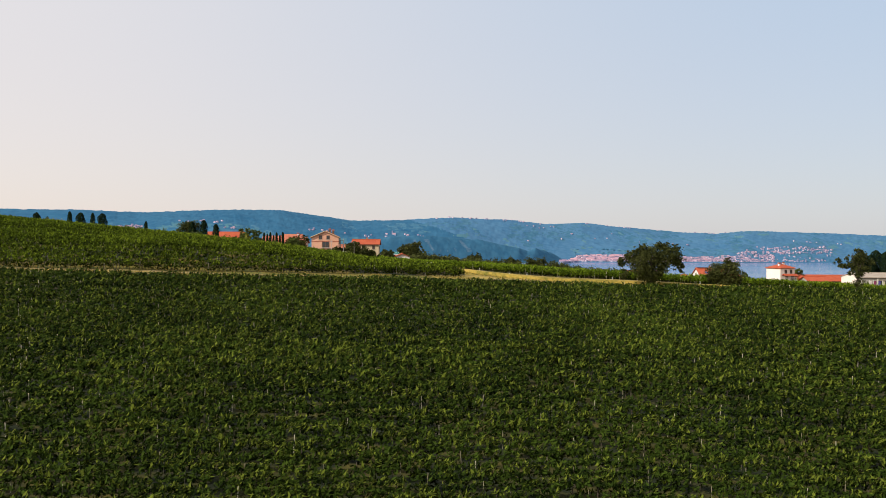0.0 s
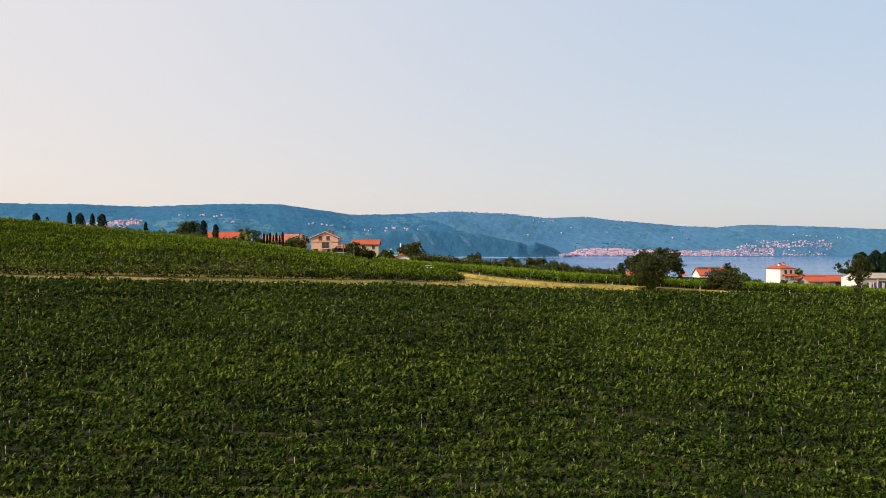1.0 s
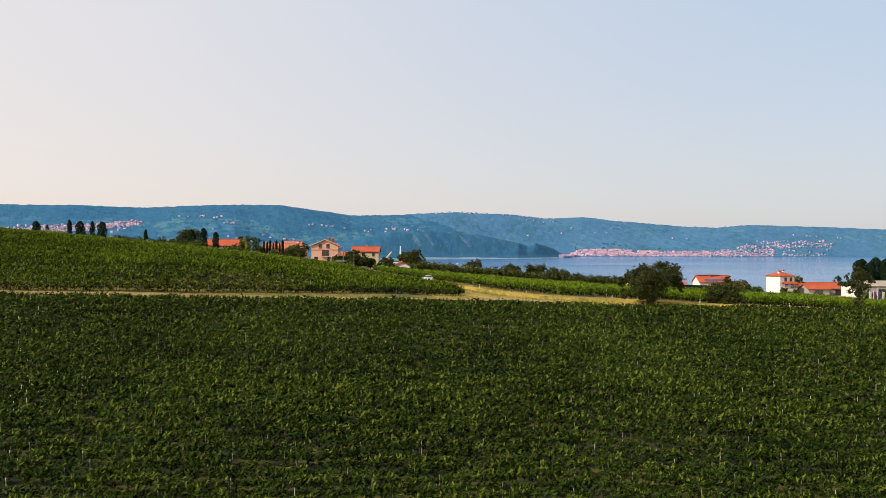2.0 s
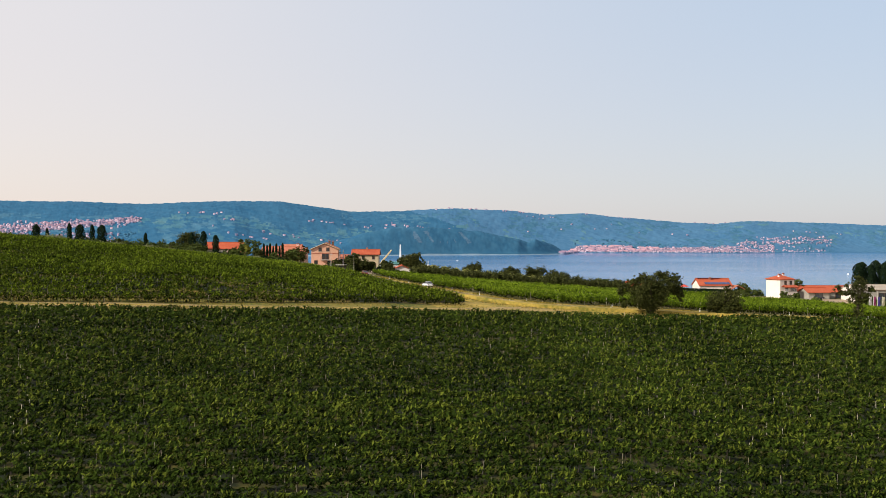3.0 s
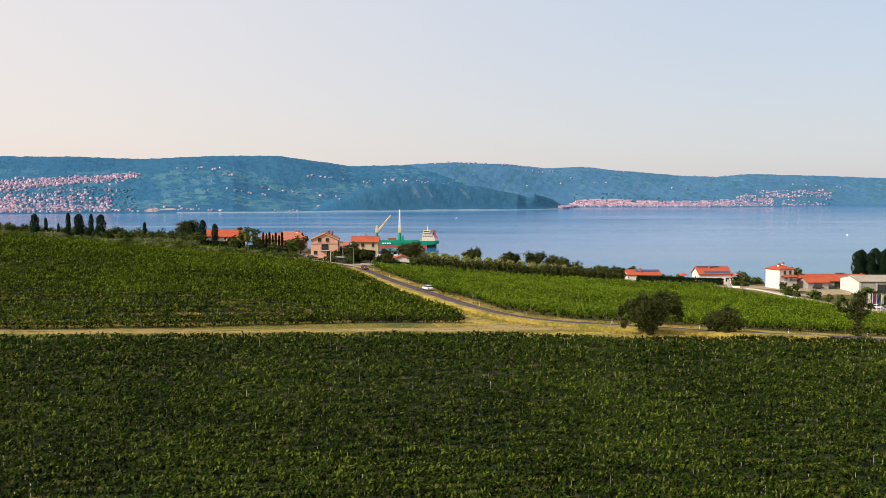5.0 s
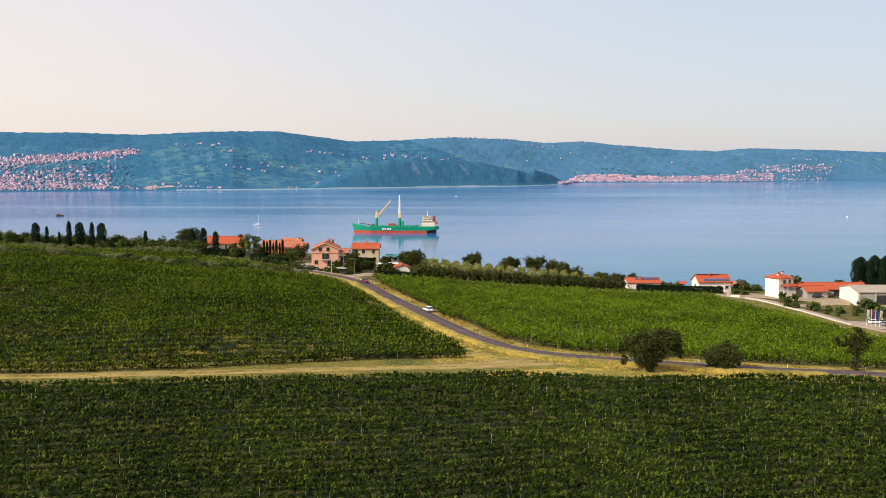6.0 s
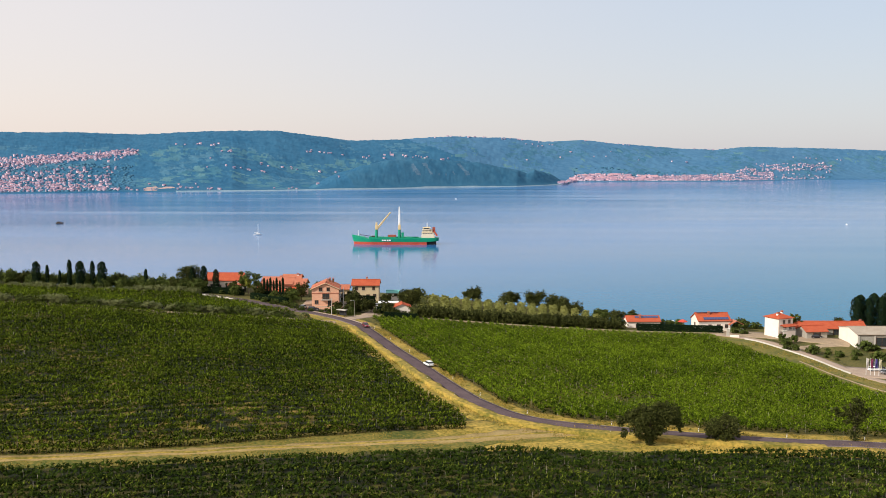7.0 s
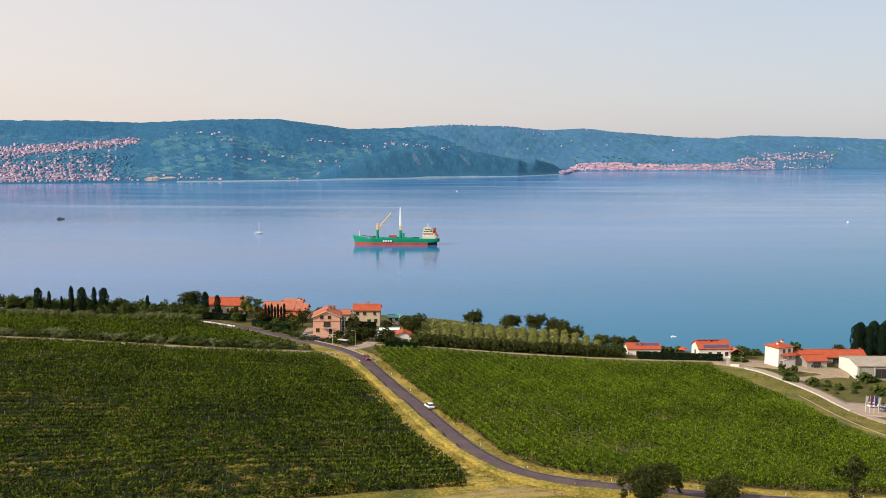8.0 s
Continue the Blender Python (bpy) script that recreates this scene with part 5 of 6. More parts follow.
def house(name, x, y, rz, w, d, h, rise, ridge, wall, roof, label, windows=(), doors=(), chimneys=(), hip=False, z=None, over=0.5, group="", shutters=None, category="house"):
    t = thing(name, pose(x, y, lz(x, y) if z is None else z, 0, 0, rz), label, category, group)
    part("wall", wall_box(w, d, h, rise, ridge, hip), wall, t)
    r = part("roof", roof_slab(w, d, h, rise, ridge, hip, over), roof, t)
    part("ridge_cap", ridge_cap(w, d, h, rise, ridge, hip, over), roof, r)
    if not hip:
        gutter(t, w, d, h, rise, ridge, over)
    for spec in windows:
        opening(t, *spec, w, d, "window", shutters)
    for spec in doors:
        opening(t, *spec, w, d, "door")
    for cx, cy, ch, cm in chimneys:
        chimney(t, cx, cy, h + rise * 0.7, ch, cm)
    return t


def railing(parent, x0, x1, y0, z, h=1.0, m=None, sides=()):
    bm = bmesh.new()
    box(bm, x0, x1, y0 - 0.03, y0 + 0.03, z + h - 0.06, z + h)
    n = max(3, int((x1 - x0) / 0.3))
    for k in range(n + 1):
        xx = x0 + (x1 - x0) * k / n
        box(bm, xx - 0.02, xx + 0.02, y0 - 0.02, y0 + 0.02, z, z + h - 0.063)
    return part("railing", bm, m or M_FRAME, parent)


pink = house("house", -43.6, 378.8, 4, 9.8, 12.0, 6.2, 2.1, "y", M_PINK, M_TILE_OLD, "salmon gabled house with an orange tiled roof",
             [("f", -1.7, 5.6, 1.0, 1.2), ("f", 1.1, 5.6, 1.0, 1.2), ("r", -3.5, 4.0, 1.1, 1.3), ("r", 0.5, 4.0, 1.1, 1.3), ("r", 3.8, 4.0, 1.1, 1.3), ("r", -3.5, 1.0, 1.1, 1.3), ("l", 0, 4, 1.1, 1.3), ("f", -3.2, 0.9, 1.1, 1.2)],
             [("f", 0.2, 2.6, 2.3, 2.1), ("f", 1.6, 0.0, 1.2, 2.0)], [(1.4, 1.0, 1.5, M_FRAME), (2.6, 3.2, 1.2, M_FRAME)], z=32.0)
part("string_course", boxed(-4.95, 4.95, -6.12, -6.003, 4.65, 4.85), M_TILE_OLD, pink)
part("balcony_slab", boxed(-1.5, 1.9, -7.1, -6.003, 2.25, 2.48), M_CONCRETE, pink)
railing(pink, -1.45, 1.85, -7.05, 2.483)
back = part("rear_wall", wall_box(8.6, 7.0, 6.6, 1.95, "y", False), M_PINK, pink)
back.matrix_basis = pose(0.2, 2.6, 0)
rear = part("rear_roof", roof_slab(8.6, 7.0, 6.6, 1.95, "y", False, 0.6), M_TILE_OLD, pink)
rear.matrix_basis = pose(0.2, 2.6, 0)
for sx in (-1, 1):
    bm = bmesh.new()
    tube(bm, [(sx * 5.45, -6.52, 6.15), (0, -6.52, 8.5)], [0.13, 0.13], 5)
    part("fascia", bm, M_CREAM, pink, "pale board along the gable edge")
terrace = tagged(new("terrace", None), "raised terrace with a salmon retaining wall", "terrace", kind="structure")
part("retaining_wall", boxed(-55.0, -36.5, 369.7, 370.0, 29.5, 32.05), M_PINK, terrace)
part("fill", boxed(-55.0, -36.5, 370.0, 388, 29.5, 31.95), M_LANE, terrace)
scaff = thing("scaffold", pose(-38.0, 376.5, lz(-38.0, 376.5), 0, 0, 4), "bluish steel scaffold beside the salmon house wall", "scaffold")
for sx in (0, 1.2):
    for sy in (-3.5, 0, 3.5):
        bm = bmesh.new()
        tube(bm, [(sx, sy, -0.3), (sx, sy, 7.0)], [0.06, 0.06], 6)
        part("standard", bm, M_STEEL, scaff)
for lz_ in (2.2, 4.4, 6.4):
    part("deck", boxed(-0.05, 1.25, -3.7, 3.7, lz_, lz_ + 0.08), M_DARK, scaff)
    for sx in (0, 1.2):
        bm = bmesh.new()
        tube(bm, [(sx, -3.7, lz_ + 0.9), (sx, 3.7, lz_ + 0.9)], [0.04, 0.04], 6)
        part("guard_rail", bm, M_STEEL, scaff)

house("house", -30.6, 406, 0, 10.4, 8.0, 6.0, 1.7, "x", M_CREAM, M_TILE, "cream two-storey house with a red tiled roof",
      [("f", -3.6, 4.2, 1.0, 1.2), ("f", -0.8, 4.2, 1.0, 1.2), ("f", 3.2, 4.2, 0.8, 1.2), ("f", -3.6, 1.3, 1.0, 1.2), ("f", 3.6, 1.3, 1.0, 1.2), ("r", 0, 4.2, 1.0, 1.2)], [("f", 1.0, 0.2, 1.2, 2.1)], [(0.3, 0.4, 1.2, M_CREAM)], z=30.0)
house("house", -39.5, 405, 0, 4.2, 6.0, 4.0, 1.2, "x", M_CREAM, M_TILE_OLD, "small cream annex with a tiled roof", [("f", 0, 1.6, 1.0, 1.1)], z=30.4)
house("house", -86.2, 405, -2, 14.0, 9.0, 4.0, 2.3, "x", M_WHITE, M_TILE, "long white house with a bright red tiled roof",
      [("f", -4.5, 1.2, 1.1, 1.2), ("f", 1.5, 1.2, 1.1, 1.2), ("f", 5, 1.2, 1.1, 1.2)], [("f", -1.5, 0.1, 1.1, 2.1)], [(6.0, 0.5, 1.2, M_CONCRETE)], z=34.0)
porch = thing("porch", pose(-80.5, 398.6, lz(-80.5, 398.6)), "low tiled porch roof beside the white house", "porch")
for sx in (-3, 3):
    for sy in (-1.2, 1.2):
        part("post", boxed(sx - 0.12, sx + 0.12, sy - 0.12, sy + 0.12, -0.5, 2.3), M_DARK, porch)
part("roof", roof_slab(6.6, 3.0, 2.3, 0.7, "x", False, 0.3), M_TILE_OLD, porch)

# terracotta house of several roofs
villa = house("house", -65.0, 404, -3, 12.0, 10.0, 4.3, 2.0, "x", M_CREAM, M_TILE_OLD, "rambling house with stepped terracotta tiled roofs",
              [("f", -4.2, 1.4, 1.1, 1.3), ("f", -1.4, 1.4, 1.1, 1.3), ("f", 3.4, 1.4, 1.4, 1.3)], [("f", 1.0, 0.1, 1.1, 2.1)], [(0.6, 1.0, 0.8, M_WHITEPAINT)], z=32.5)
wing = part("wing_wall", wall_box(9.0, 8.0, 4.6, 1.9, "x", False), M_PINK, villa)
wing.matrix_basis = pose(6.6, -1.0, -0.6)
wroof = part("wing_roof", roof_slab(9.0, 8.0, 4.6, 1.9, "x", False, 0.6), M_TILE_OLD, villa)
wroof.matrix_basis = pose(6.6, -1.0, -0.6)
low = part("veranda_roof", roof_slab(9.0, 3.4, 2.6, 0.8, "x", False, 0.3), M_TILE, villa)
low.matrix_basis = pose(6.0, -6.6, -0.9)
for k in range(4):
    part("veranda_post", boxed(2.2 + 2.5 * k, 2.5 + 2.5 * k, -8.2, -7.9, -1.7, 1.6), M_CREAM, villa)
for k, (vx, vy, vz, vw, vd) in enumerate(((5.0, 2.6, 1.7, 7.0, 6.0), (8.4, -3.6, -1.6, 4.6, 5.0), (0.2, -5.9, -2.2, 4.0, 3.0), (-4.6, -5.4, -2.0, 4.6, 3.2))):
    tier = part("tier_wall", wall_box(vw, vd, 4.2, 1.3, "x", False), (M_PINK, M_CREAM)[k % 2], villa)
    tier.matrix_basis = pose(vx, vy, vz)
    tier = part("tier_roof", roof_slab(vw, vd, 4.2, 1.3, "x", False, 0.5), (M_TILE_OLD, M_TILE)[k % 2], villa)
    tier.matrix_basis = pose(vx, vy, vz)
chimney(villa, 7.2, 2.0, 6.4, 1.0, M_WHITEPAINT, 0.9)
house("garage", -15.3, 379.0, 6, 5.8, 6.0, 2.2, 1.1, "y", M_WHITE, M_TILE, "small pale garage with an orange gabled roof", [], [("r", 0, 0.0, 2.2, 2.0)], z=lz(-15.3, 379.0) + 0.2, category="garage")
canopy = thing("carport", pose(-20.6, 384, lz(-20.6, 384), 0, 0, 4), "carport with a flat pale sheet roof", "carport")
for sx in (-3.4, 3.4):
    for sy in (-1.8, 1.8):
        part("post", boxed(sx - 0.09, sx + 0.09, sy - 0.09, sy + 0.09, -0.5, 2.6), M_STEEL, canopy)
part("roof", boxed(-3.9, 3.9, -2.3, 2.3, 2.6, 2.8), M_WHITEPAINT, canopy)
house("outbuilding", -20.2, 411, 0, 4.4, 4.0, 2.6, 0.7, "x", M_WHITE, M_TEALROOF, "pale outbuilding with a teal sheet roof", [("f", -1.2, 1.4, 1.0, 1.0), ("f", 1.2, 1.4, 1.0, 1.0)], [], z=29.4, category="shed")


def solar_array(parent, x0, x1, rows, h, rise, d, low=0.5, name="solar_panel"):
    """Panels in rows on the front slope of a roof with its ridge along x."""
    slope = math.atan2(rise, d / 2)
    length = math.hypot(rise, d / 2)
    n = max(2, int((x1 - x0) / 1.05))
    for r in range(rows):
        for k in range(n):
            p = part(name, boxed(0.03, 1.02, 0.02, 1.5, 0, 0.06), M_SOLAR, parent)
            p.matrix_basis = pose(x0 + (x1 - x0) * k / n, -d / 2, h + 0.34, math.degrees(slope)) @ pose(0, low, 0.02)


cot = house("cottage", 76.0, 387, 1, 12.4, 7.5, 3.0, 1.5, "x", M_WHITE, M_TILE, "low white cottage with solar panels on red tiles", [("f", 1.0, 0.9, 1.6, 1.2), ("f", 4.2, 0.9, 1.0, 1.2)], [("f", -2.5, 0.0, 1.0, 2.1)], [(-1.2, -1.6, 0.9, M_TILE_OLD)], z=21.8, over=0.35, category="house")
solar_array(cot, -3.0, 6.0, 1, 3.0, 1.5, 7.5, 2.2)
vil = house("house", 102.4, 387.5, 4, 12.2, 9.0, 3.8, 2.3, "x", M_WHITE, M_TILE, "white house with solar panels on its red roof",
            [("f", -1.8, 1.2, 1.0, 1.2), ("f", 1.6, 1.2, 1.3, 1.2), ("f", 4.6, 1.2, 1.0, 1.2), ("l", 0, 1.4, 1.0, 1.2)], [], [(-1.2, -1.0, 1.0, M_TILE_OLD)], z=21.4, over=0.4)
solar_array(vil, -4.0, 5.7, 1, 3.8, 2.3, 9.0, 0.3)
for k in range(4):
    p = part("solar_panel", boxed(-5.8 + 2.2 * k, -3.9 + 2.2 * k, -0.7, 0.7, 6.5, 6.58), M_SOLAR, vil)
perg = thing("pergola", pose(110.6, 384.5, lz(110.6, 384.5), 0, 0, 8), "dark open shelter with a gabled red roof", "shelter")
for sx in (-2.2, 2.2):
    for sy in (-1.8, 1.8):
        part("post", boxed(sx - 0.12, sx + 0.12, sy - 0.12, sy + 0.12, -0.5, 2.7), M_DARK, perg)
part("roof", roof_slab(5.0, 4.2, 2.7, 1.3, "y", False, 0.3), M_TILE_OLD, perg)
steps = thing("garden_stairs", pose(107.8, 381.5, lz(107.8, 381.5), 0, 0, -20), "white outdoor stairs beside the white house", "stairs")
for k in range(8):
    part("step", boxed(-0.7, 0.7, 0.3 * k, 0.3 * k + 0.32, -0.4, 0.17 * (k + 1)), M_WHITEPAINT, steps)

CORNER = Vector((122.7, 370.4, 0))
RZ = 26
mid = CORNER + Matrix.Rotation(radians(RZ), 3, "Z") @ Vector((3.45, 3.5, 0))
white = house("house", mid.x, mid.y, RZ, 6.9, 7.0, 6.9, 1.4, "x", M_WHITE, M_TILE, "three-storey white house with a hipped orange roof",
              [("f", -0.9, 5.0, 0.9, 1.2), ("f", 1.7, 5.0, 0.9, 1.2), ("f", -0.4, 2.7, 1.2, 1.3), ("f", 2.7, 0.8, 0.9, 1.2)], [("f", 2.4, 2.6, 1.4, 1.9), ("f", -1.2, 0.0, 1.2, 2.1)],
              [(-1.6, -1.0, 0.5, M_WHITEPAINT), (2.0, 0.6, 0.7, M_WHITEPAINT)], hip=True, z=21.2)
loggia = part("loggia_roof", roof_slab(6.0, 2.2, 4.0, 0.6, "x", False, 0.2), M_TILE, white)
loggia.matrix_basis = pose(0.45, -4.3, 0)
part("balcony_slab", boxed(-2.55, 3.45, -5.0, -3.503, 2.25, 2.5), M_CONCRETE, white)
part("porch_wall", boxed(-2.55, 3.45, -5.0, -4.75, -1.5, 2.245), M_WHITE, white)
railing(white, -2.5, 3.4, -4.9, 2.503, 1.0, M_WHITEPAINT)

house("barn", 145.0, 382, 0, 26.0, 8.5, 3.0, 1.9, "x", M_GREYWALL, M_TILE, "long low barn with an orange tiled roof", [("f", -4, 1.2, 1.0, 0.9), ("f", 6, 1.2, 1.0, 0.9)], [("f", 2, 0, 2.6, 2.5), ("f", 10, 0, 2.6, 2.5)], [(12.5, 0.5, 0.8, M_TILE_OLD)], z=20.3, category="barn")
house("barn", 136.4, 374.2, 8, 8.0, 7.5, 2.6, 1.5, "x", M_GREYWALL, M_TILE, "tiled barn wing beside the white house", [], [("f", 0, 0, 2.8, 2.4)], z=20.8, category="barn")
ware = house("warehouse", 159.6, 362.5, 0, 29.0, 17.0, 4.1, 1.4, "x", M_GREYWALL, M_GREYROOF, "grey farm warehouse with a low sheet roof", [], [("f", -6, 0, 4.0, 3.1), ("f", 1.5, 0, 4.0, 3.1)], z=21.0, over=0.3, category="warehouse")
gable = bmesh.new()
prism(gable, [(-8.45, -1.4), (8.45, -1.4), (8.45, 4.05), (0, 5.4), (-8.45, 4.05)], -14.53, -14.503)
bmesh.ops.rotate(gable, verts=gable.verts, matrix=Matrix.Rotation(-math.pi / 2, 3, "Z"))
part("gable_render", gable, M_WHITE, ware, "white rendered gable end")
for k in range(6):
    part("pilaster", boxed(-14.3 + 5.6 * k, -13.9 + 5.6 * k, -8.75, -8.503, -1.4, 3.9), M_CONCRETE, ware)


# ---- vehicles ----
def car(x, y, rz, paint, label, group="", z=None, long=4.2):
    t = thing("car", pose(x, y, (lz(x, y) + 0.10) if z is None else z, 0, 0, rz), label, "car", group)
    k = long / 4.2
    bm = bmesh.new()
    prism(bm, [(-2.1 * k, 0.35), (2.05 * k, 0.35), (2.1 * k, 0.75), (1.1 * k, 0.93), (-2.0 * k, 0.98), (-2.12 * k, 0.7)], -0.86, 0.86)
    bmesh.ops.bevel(bm, geom=bm.edges[:], offset=0.08, segments=2, affect="EDGES")
    body = part("body", bm, paint, t)
    bm = bmesh.new()
    lo, hi = [(-1.95 * k, -0.78), (1.0 * k, -0.78), (1.0 * k, 0.78), (-1.95 * k, 0.78)], [(-1.6 * k, -0.62), (0.25 * k, -0.62), (0.25 * k, 0.62), (-1.6 * k, 0.62)]
    a, b = [bm.verts.new((px, py, 0.9)) for px, py in lo], [bm.verts.new((px, py, 1.42)) for px, py in hi]
    for i in range(4):
        bm.faces.new((a[i], a[(i + 1) % 4], b[(i + 1) % 4], b[i]))
    bm.faces.new(b)
    part("windows", bm, M_GLASS, t, "dark glazed cabin").name = "glasshouse"
    bm = bmesh.new()
    box(bm, -1.58 * k, 0.26 * k, -0.64, 0.64, 1.41, 1.47)
    bmesh.ops.bevel(bm, geom=bm.edges[:], offset=0.025, segments=1, affect="EDGES")
    part("roof", bm, paint, t)
    for wx in (-1.3 * k, 1.3 * k):
        for wy in (-0.8, 0.8):
            bm = bmesh.new()
            tube(bm, [(wx, wy - 0.1, 0.31), (wx, wy + 0.1, 0.31)], [0.31, 0.31], 14)
            wheel = part("wheel", bm, M_TYRE, t)
            bm = bmesh.new()
            s = 1 if wy > 0 else -1
            tube(bm, [(wx, wy + s * 0.1, 0.31), (wx, wy + s * 0.115, 0.31)], [0.19, 0.17], 10)
            part("rim", bm, M_STEEL, wheel)
    for wy in (-0.6, 0.6):
        part("headlight", boxed(2.02 * k, 2.11 * k, wy - 0.16, wy + 0.16, 0.6, 0.75), M_WHITEPAINT, t)
        part("tail_light", boxed(-2.13 * k, -2.05 * k, wy - 0.14, wy + 0.14, 0.65, 0.82), M_CARRED, t)
    return t


car(-4.2, 281.5, 112, M_CARWHITE, "white hatchback driving on the country road")
car(-25.8, 338.5, -72, M_CARRED, "dark red car driving on the country road")
for x, y, rz, m, lab in ((-53.0, 368.0, 80, M_CARDARK, "dark parked car before the salmon house"), (-50.4, 367.0, 80, M_CARGREY, "silver parked car before the salmon house"), (-46.6, 365.0, 10, M_CARDARK, "dark parked car before the salmon house"),
                      (141.0, 330.0, 95, M_CARDARK, "dark van parked behind flagpoles"), (-24.2, 386.5, 5, M_CARGREY, "silver car parked on the drive"), (-23.2, 381.0, 5, M_CARWHITE, "white car parked on the drive"),
                      (136.5, 319.6, 8, M_CARWHITE, "white car parked in the car park"), (138.4, 314.6, 8, M_CARGREY, "silver car parked in the car park"), (139.0, 323.0, 8, M_CARDARK, "dark car parked in the car park"),
                      (141.5, 310.5, 8, M_CARDARK, "dark car parked in the car park"), (112.5, 380.0, 60, M_CARWHITE, "white car parked beside the white house"), (136.8, 371.0, 5, M_CARDARK, "dark car parked before the barn")):
    car(x, y, rz, m, lab, "parked cars")


# ---- poles, signs, shelter, markers ----
def pole(name, x, y, h, r, m, label, category):
    t = thing(name, pose(x, y, lz(x, y)), label, category)
    bm = bmesh.new()
    tube(bm, [(0, 0, -0.4), (0, 0, h)], [r, r * 0.7], 8)
    part("shaft", bm, m, t)
    return t


p = pole("utility_pole", -39.3, 358.0, 6.2, 0.13, M_CONCRETE, "grey concrete utility pole beside the road", "pole")
part("crossarm", boxed(-0.6, 0.6, -0.06, 0.06, 5.7, 5.82), M_STEEL, p)
p = pole("street_lamp", -31.2, 357.5, 6.0, 0.07, M_GREYWALL, "tall grey street lamp beside the road", "street lamp")
bm = bmesh.new()
tube(bm, [(0, 0, 5.95), (-0.5, -0.4, 6.2), (-1.0, -0.8, 6.25)], [0.06, 0.05, 0.04], 6)
part("arm", bm, M_STEEL, p)
part("lamp_head", boxed(-1.5, -0.9, -1.0, -0.7, 6.17, 6.29), M_STEEL, p)
shelter = thing("bus_shelter", pose(-35.6, 357.4, lz(-35.6, 357.4), 0, 0, -32), "small bus shelter with a flat pale roof", "bus shelter")
for sx in (-1.5, 1.5):
    for sy in (-0.6, 0.6):
        part("post", boxed(sx - 0.05, sx + 0.05, sy - 0.05, sy + 0.05, -0.3, 2.3), M_DARK, shelter)
part("roof", boxed(-1.9, 1.9, -0.9, 0.9, 2.3, 2.45), M_CONCRETE, shelter)
part("pane", boxed(-1.45, 1.45, 0.57, 0.6, 0.3, 2.1), M_GLASS, shelter)
part("bench", boxed(-1.2, 1.2, 0.1, 0.5, 0.42, 0.5), M_DARK, shelter)
for k, c in enumerate(((0.66, 0.62, 0.58), (0.30, 0.06, 0.14), (0.10, 0.08, 0.30), (0.62, 0.58, 0.40))):
    fl = pole("flagpole", 130.4 + 1.2 * k, 311.5 - 0.3 * k, 5.4, 0.06, M_WHITEPAINT, "white flagpole with a long hanging banner", "flagpole")
    tagged(fl, group="flagpoles")
    m = mat("banner cloth", tuple(0.85 * v_ for v_ in c), c, 2, 0.85)
    bm = bmesh.new()
    nn = 10
    front = [[bm.verts.new((0.08 + 0.75 * i / 4, 0.10 * math.sin(i * 1.3 + j * 0.5), 5.2 - 2.8 * j / nn - 0.1 * i / 4)) for i in range(5)] for j in range(nn + 1)]
    for j in range(nn):
        for i in range(4):
            bm.faces.new((front[j][i], front[j + 1][i], front[j + 1][i + 1], front[j][i + 1]))
    bmesh.ops.solidify(bm, geom=bm.faces[:], thickness=0.015)
    part("banner", bm, m, fl)


def roadside_marker():
    t = thing("delineator_post", pose(0, 0, 0), "white roadside marker post with a dark band", "marker post", "marker posts along the road")
    bm = bmesh.new()
    prism(bm, [(-0.07, -0.2), (0.07, -0.2), (0.06, 1.0), (-0.06, 0.92)], -0.05, 0.05)
    part("post", bm, M_WHITEPAINT, t)
    part("band", boxed(-0.075, 0.075, -0.056, 0.056, 0.68, 0.84), M_DARK, t)
    return t


marks = smooth_line(ROAD, 2.0)
nrm = side_of(marks)
spots = []
for k in range(30, len(marks) - 10, 9):
    for s in (-3.5, 3.5):
        q = marks[k] + nrm[k] * s
        if 218 < q[1] < 345 and q[0] < 125:
            spots.append((q[0], q[1], 0, 1.0))
place(roadside_marker(), spots)
gate = thing("gate_pillar", pose(104.6, 371.5, lz(104.6, 371.5)), "grey stone pillar at the lane", "pillar")
part("shaft", boxed(-0.45, 0.45, -0.45, 0.45, -0.5, 2.6), M_CONCRETE, gate)
part("cap", boxed(-0.6, 0.6, -0.6, 0.6, 2.603, 2.8), M_CONCRETE, gate)
slab = thing("concrete_block", pose(106.6, 370.0, lz(106.6, 370.0), 0, 0, -15), "low pale concrete block beside the pillar", "block")
part("body", boxed(-1.6, 1.6, -0.6, 0.6, -0.5, 0.7), M_WHITE, slab)
for x0, y0, x1, y1 in ((-93, 383, -77.5, 376.2),):
    wall = thing("roadside_wall", pose(0, 0, 0), "low pale concrete wall along the road bend", "wall")
    for k in range(8):
        a, b = Vector((x0, y0)).lerp(Vector((x1, y1)), k / 8), Vector((x0, y0)).lerp(Vector((x1, y1)), (k + 1) / 8)
        o = part("block", boxed(-0.99, 0.99, -0.15, 0.15, -0.6, 0.5), M_WHITE, wall)
        mid = (a + b) / 2
        o.matrix_basis = pose(mid.x, mid.y, lz(mid.x, mid.y), 0, 0, math.degrees(math.atan2(y1 - y0, x1 - x0)))


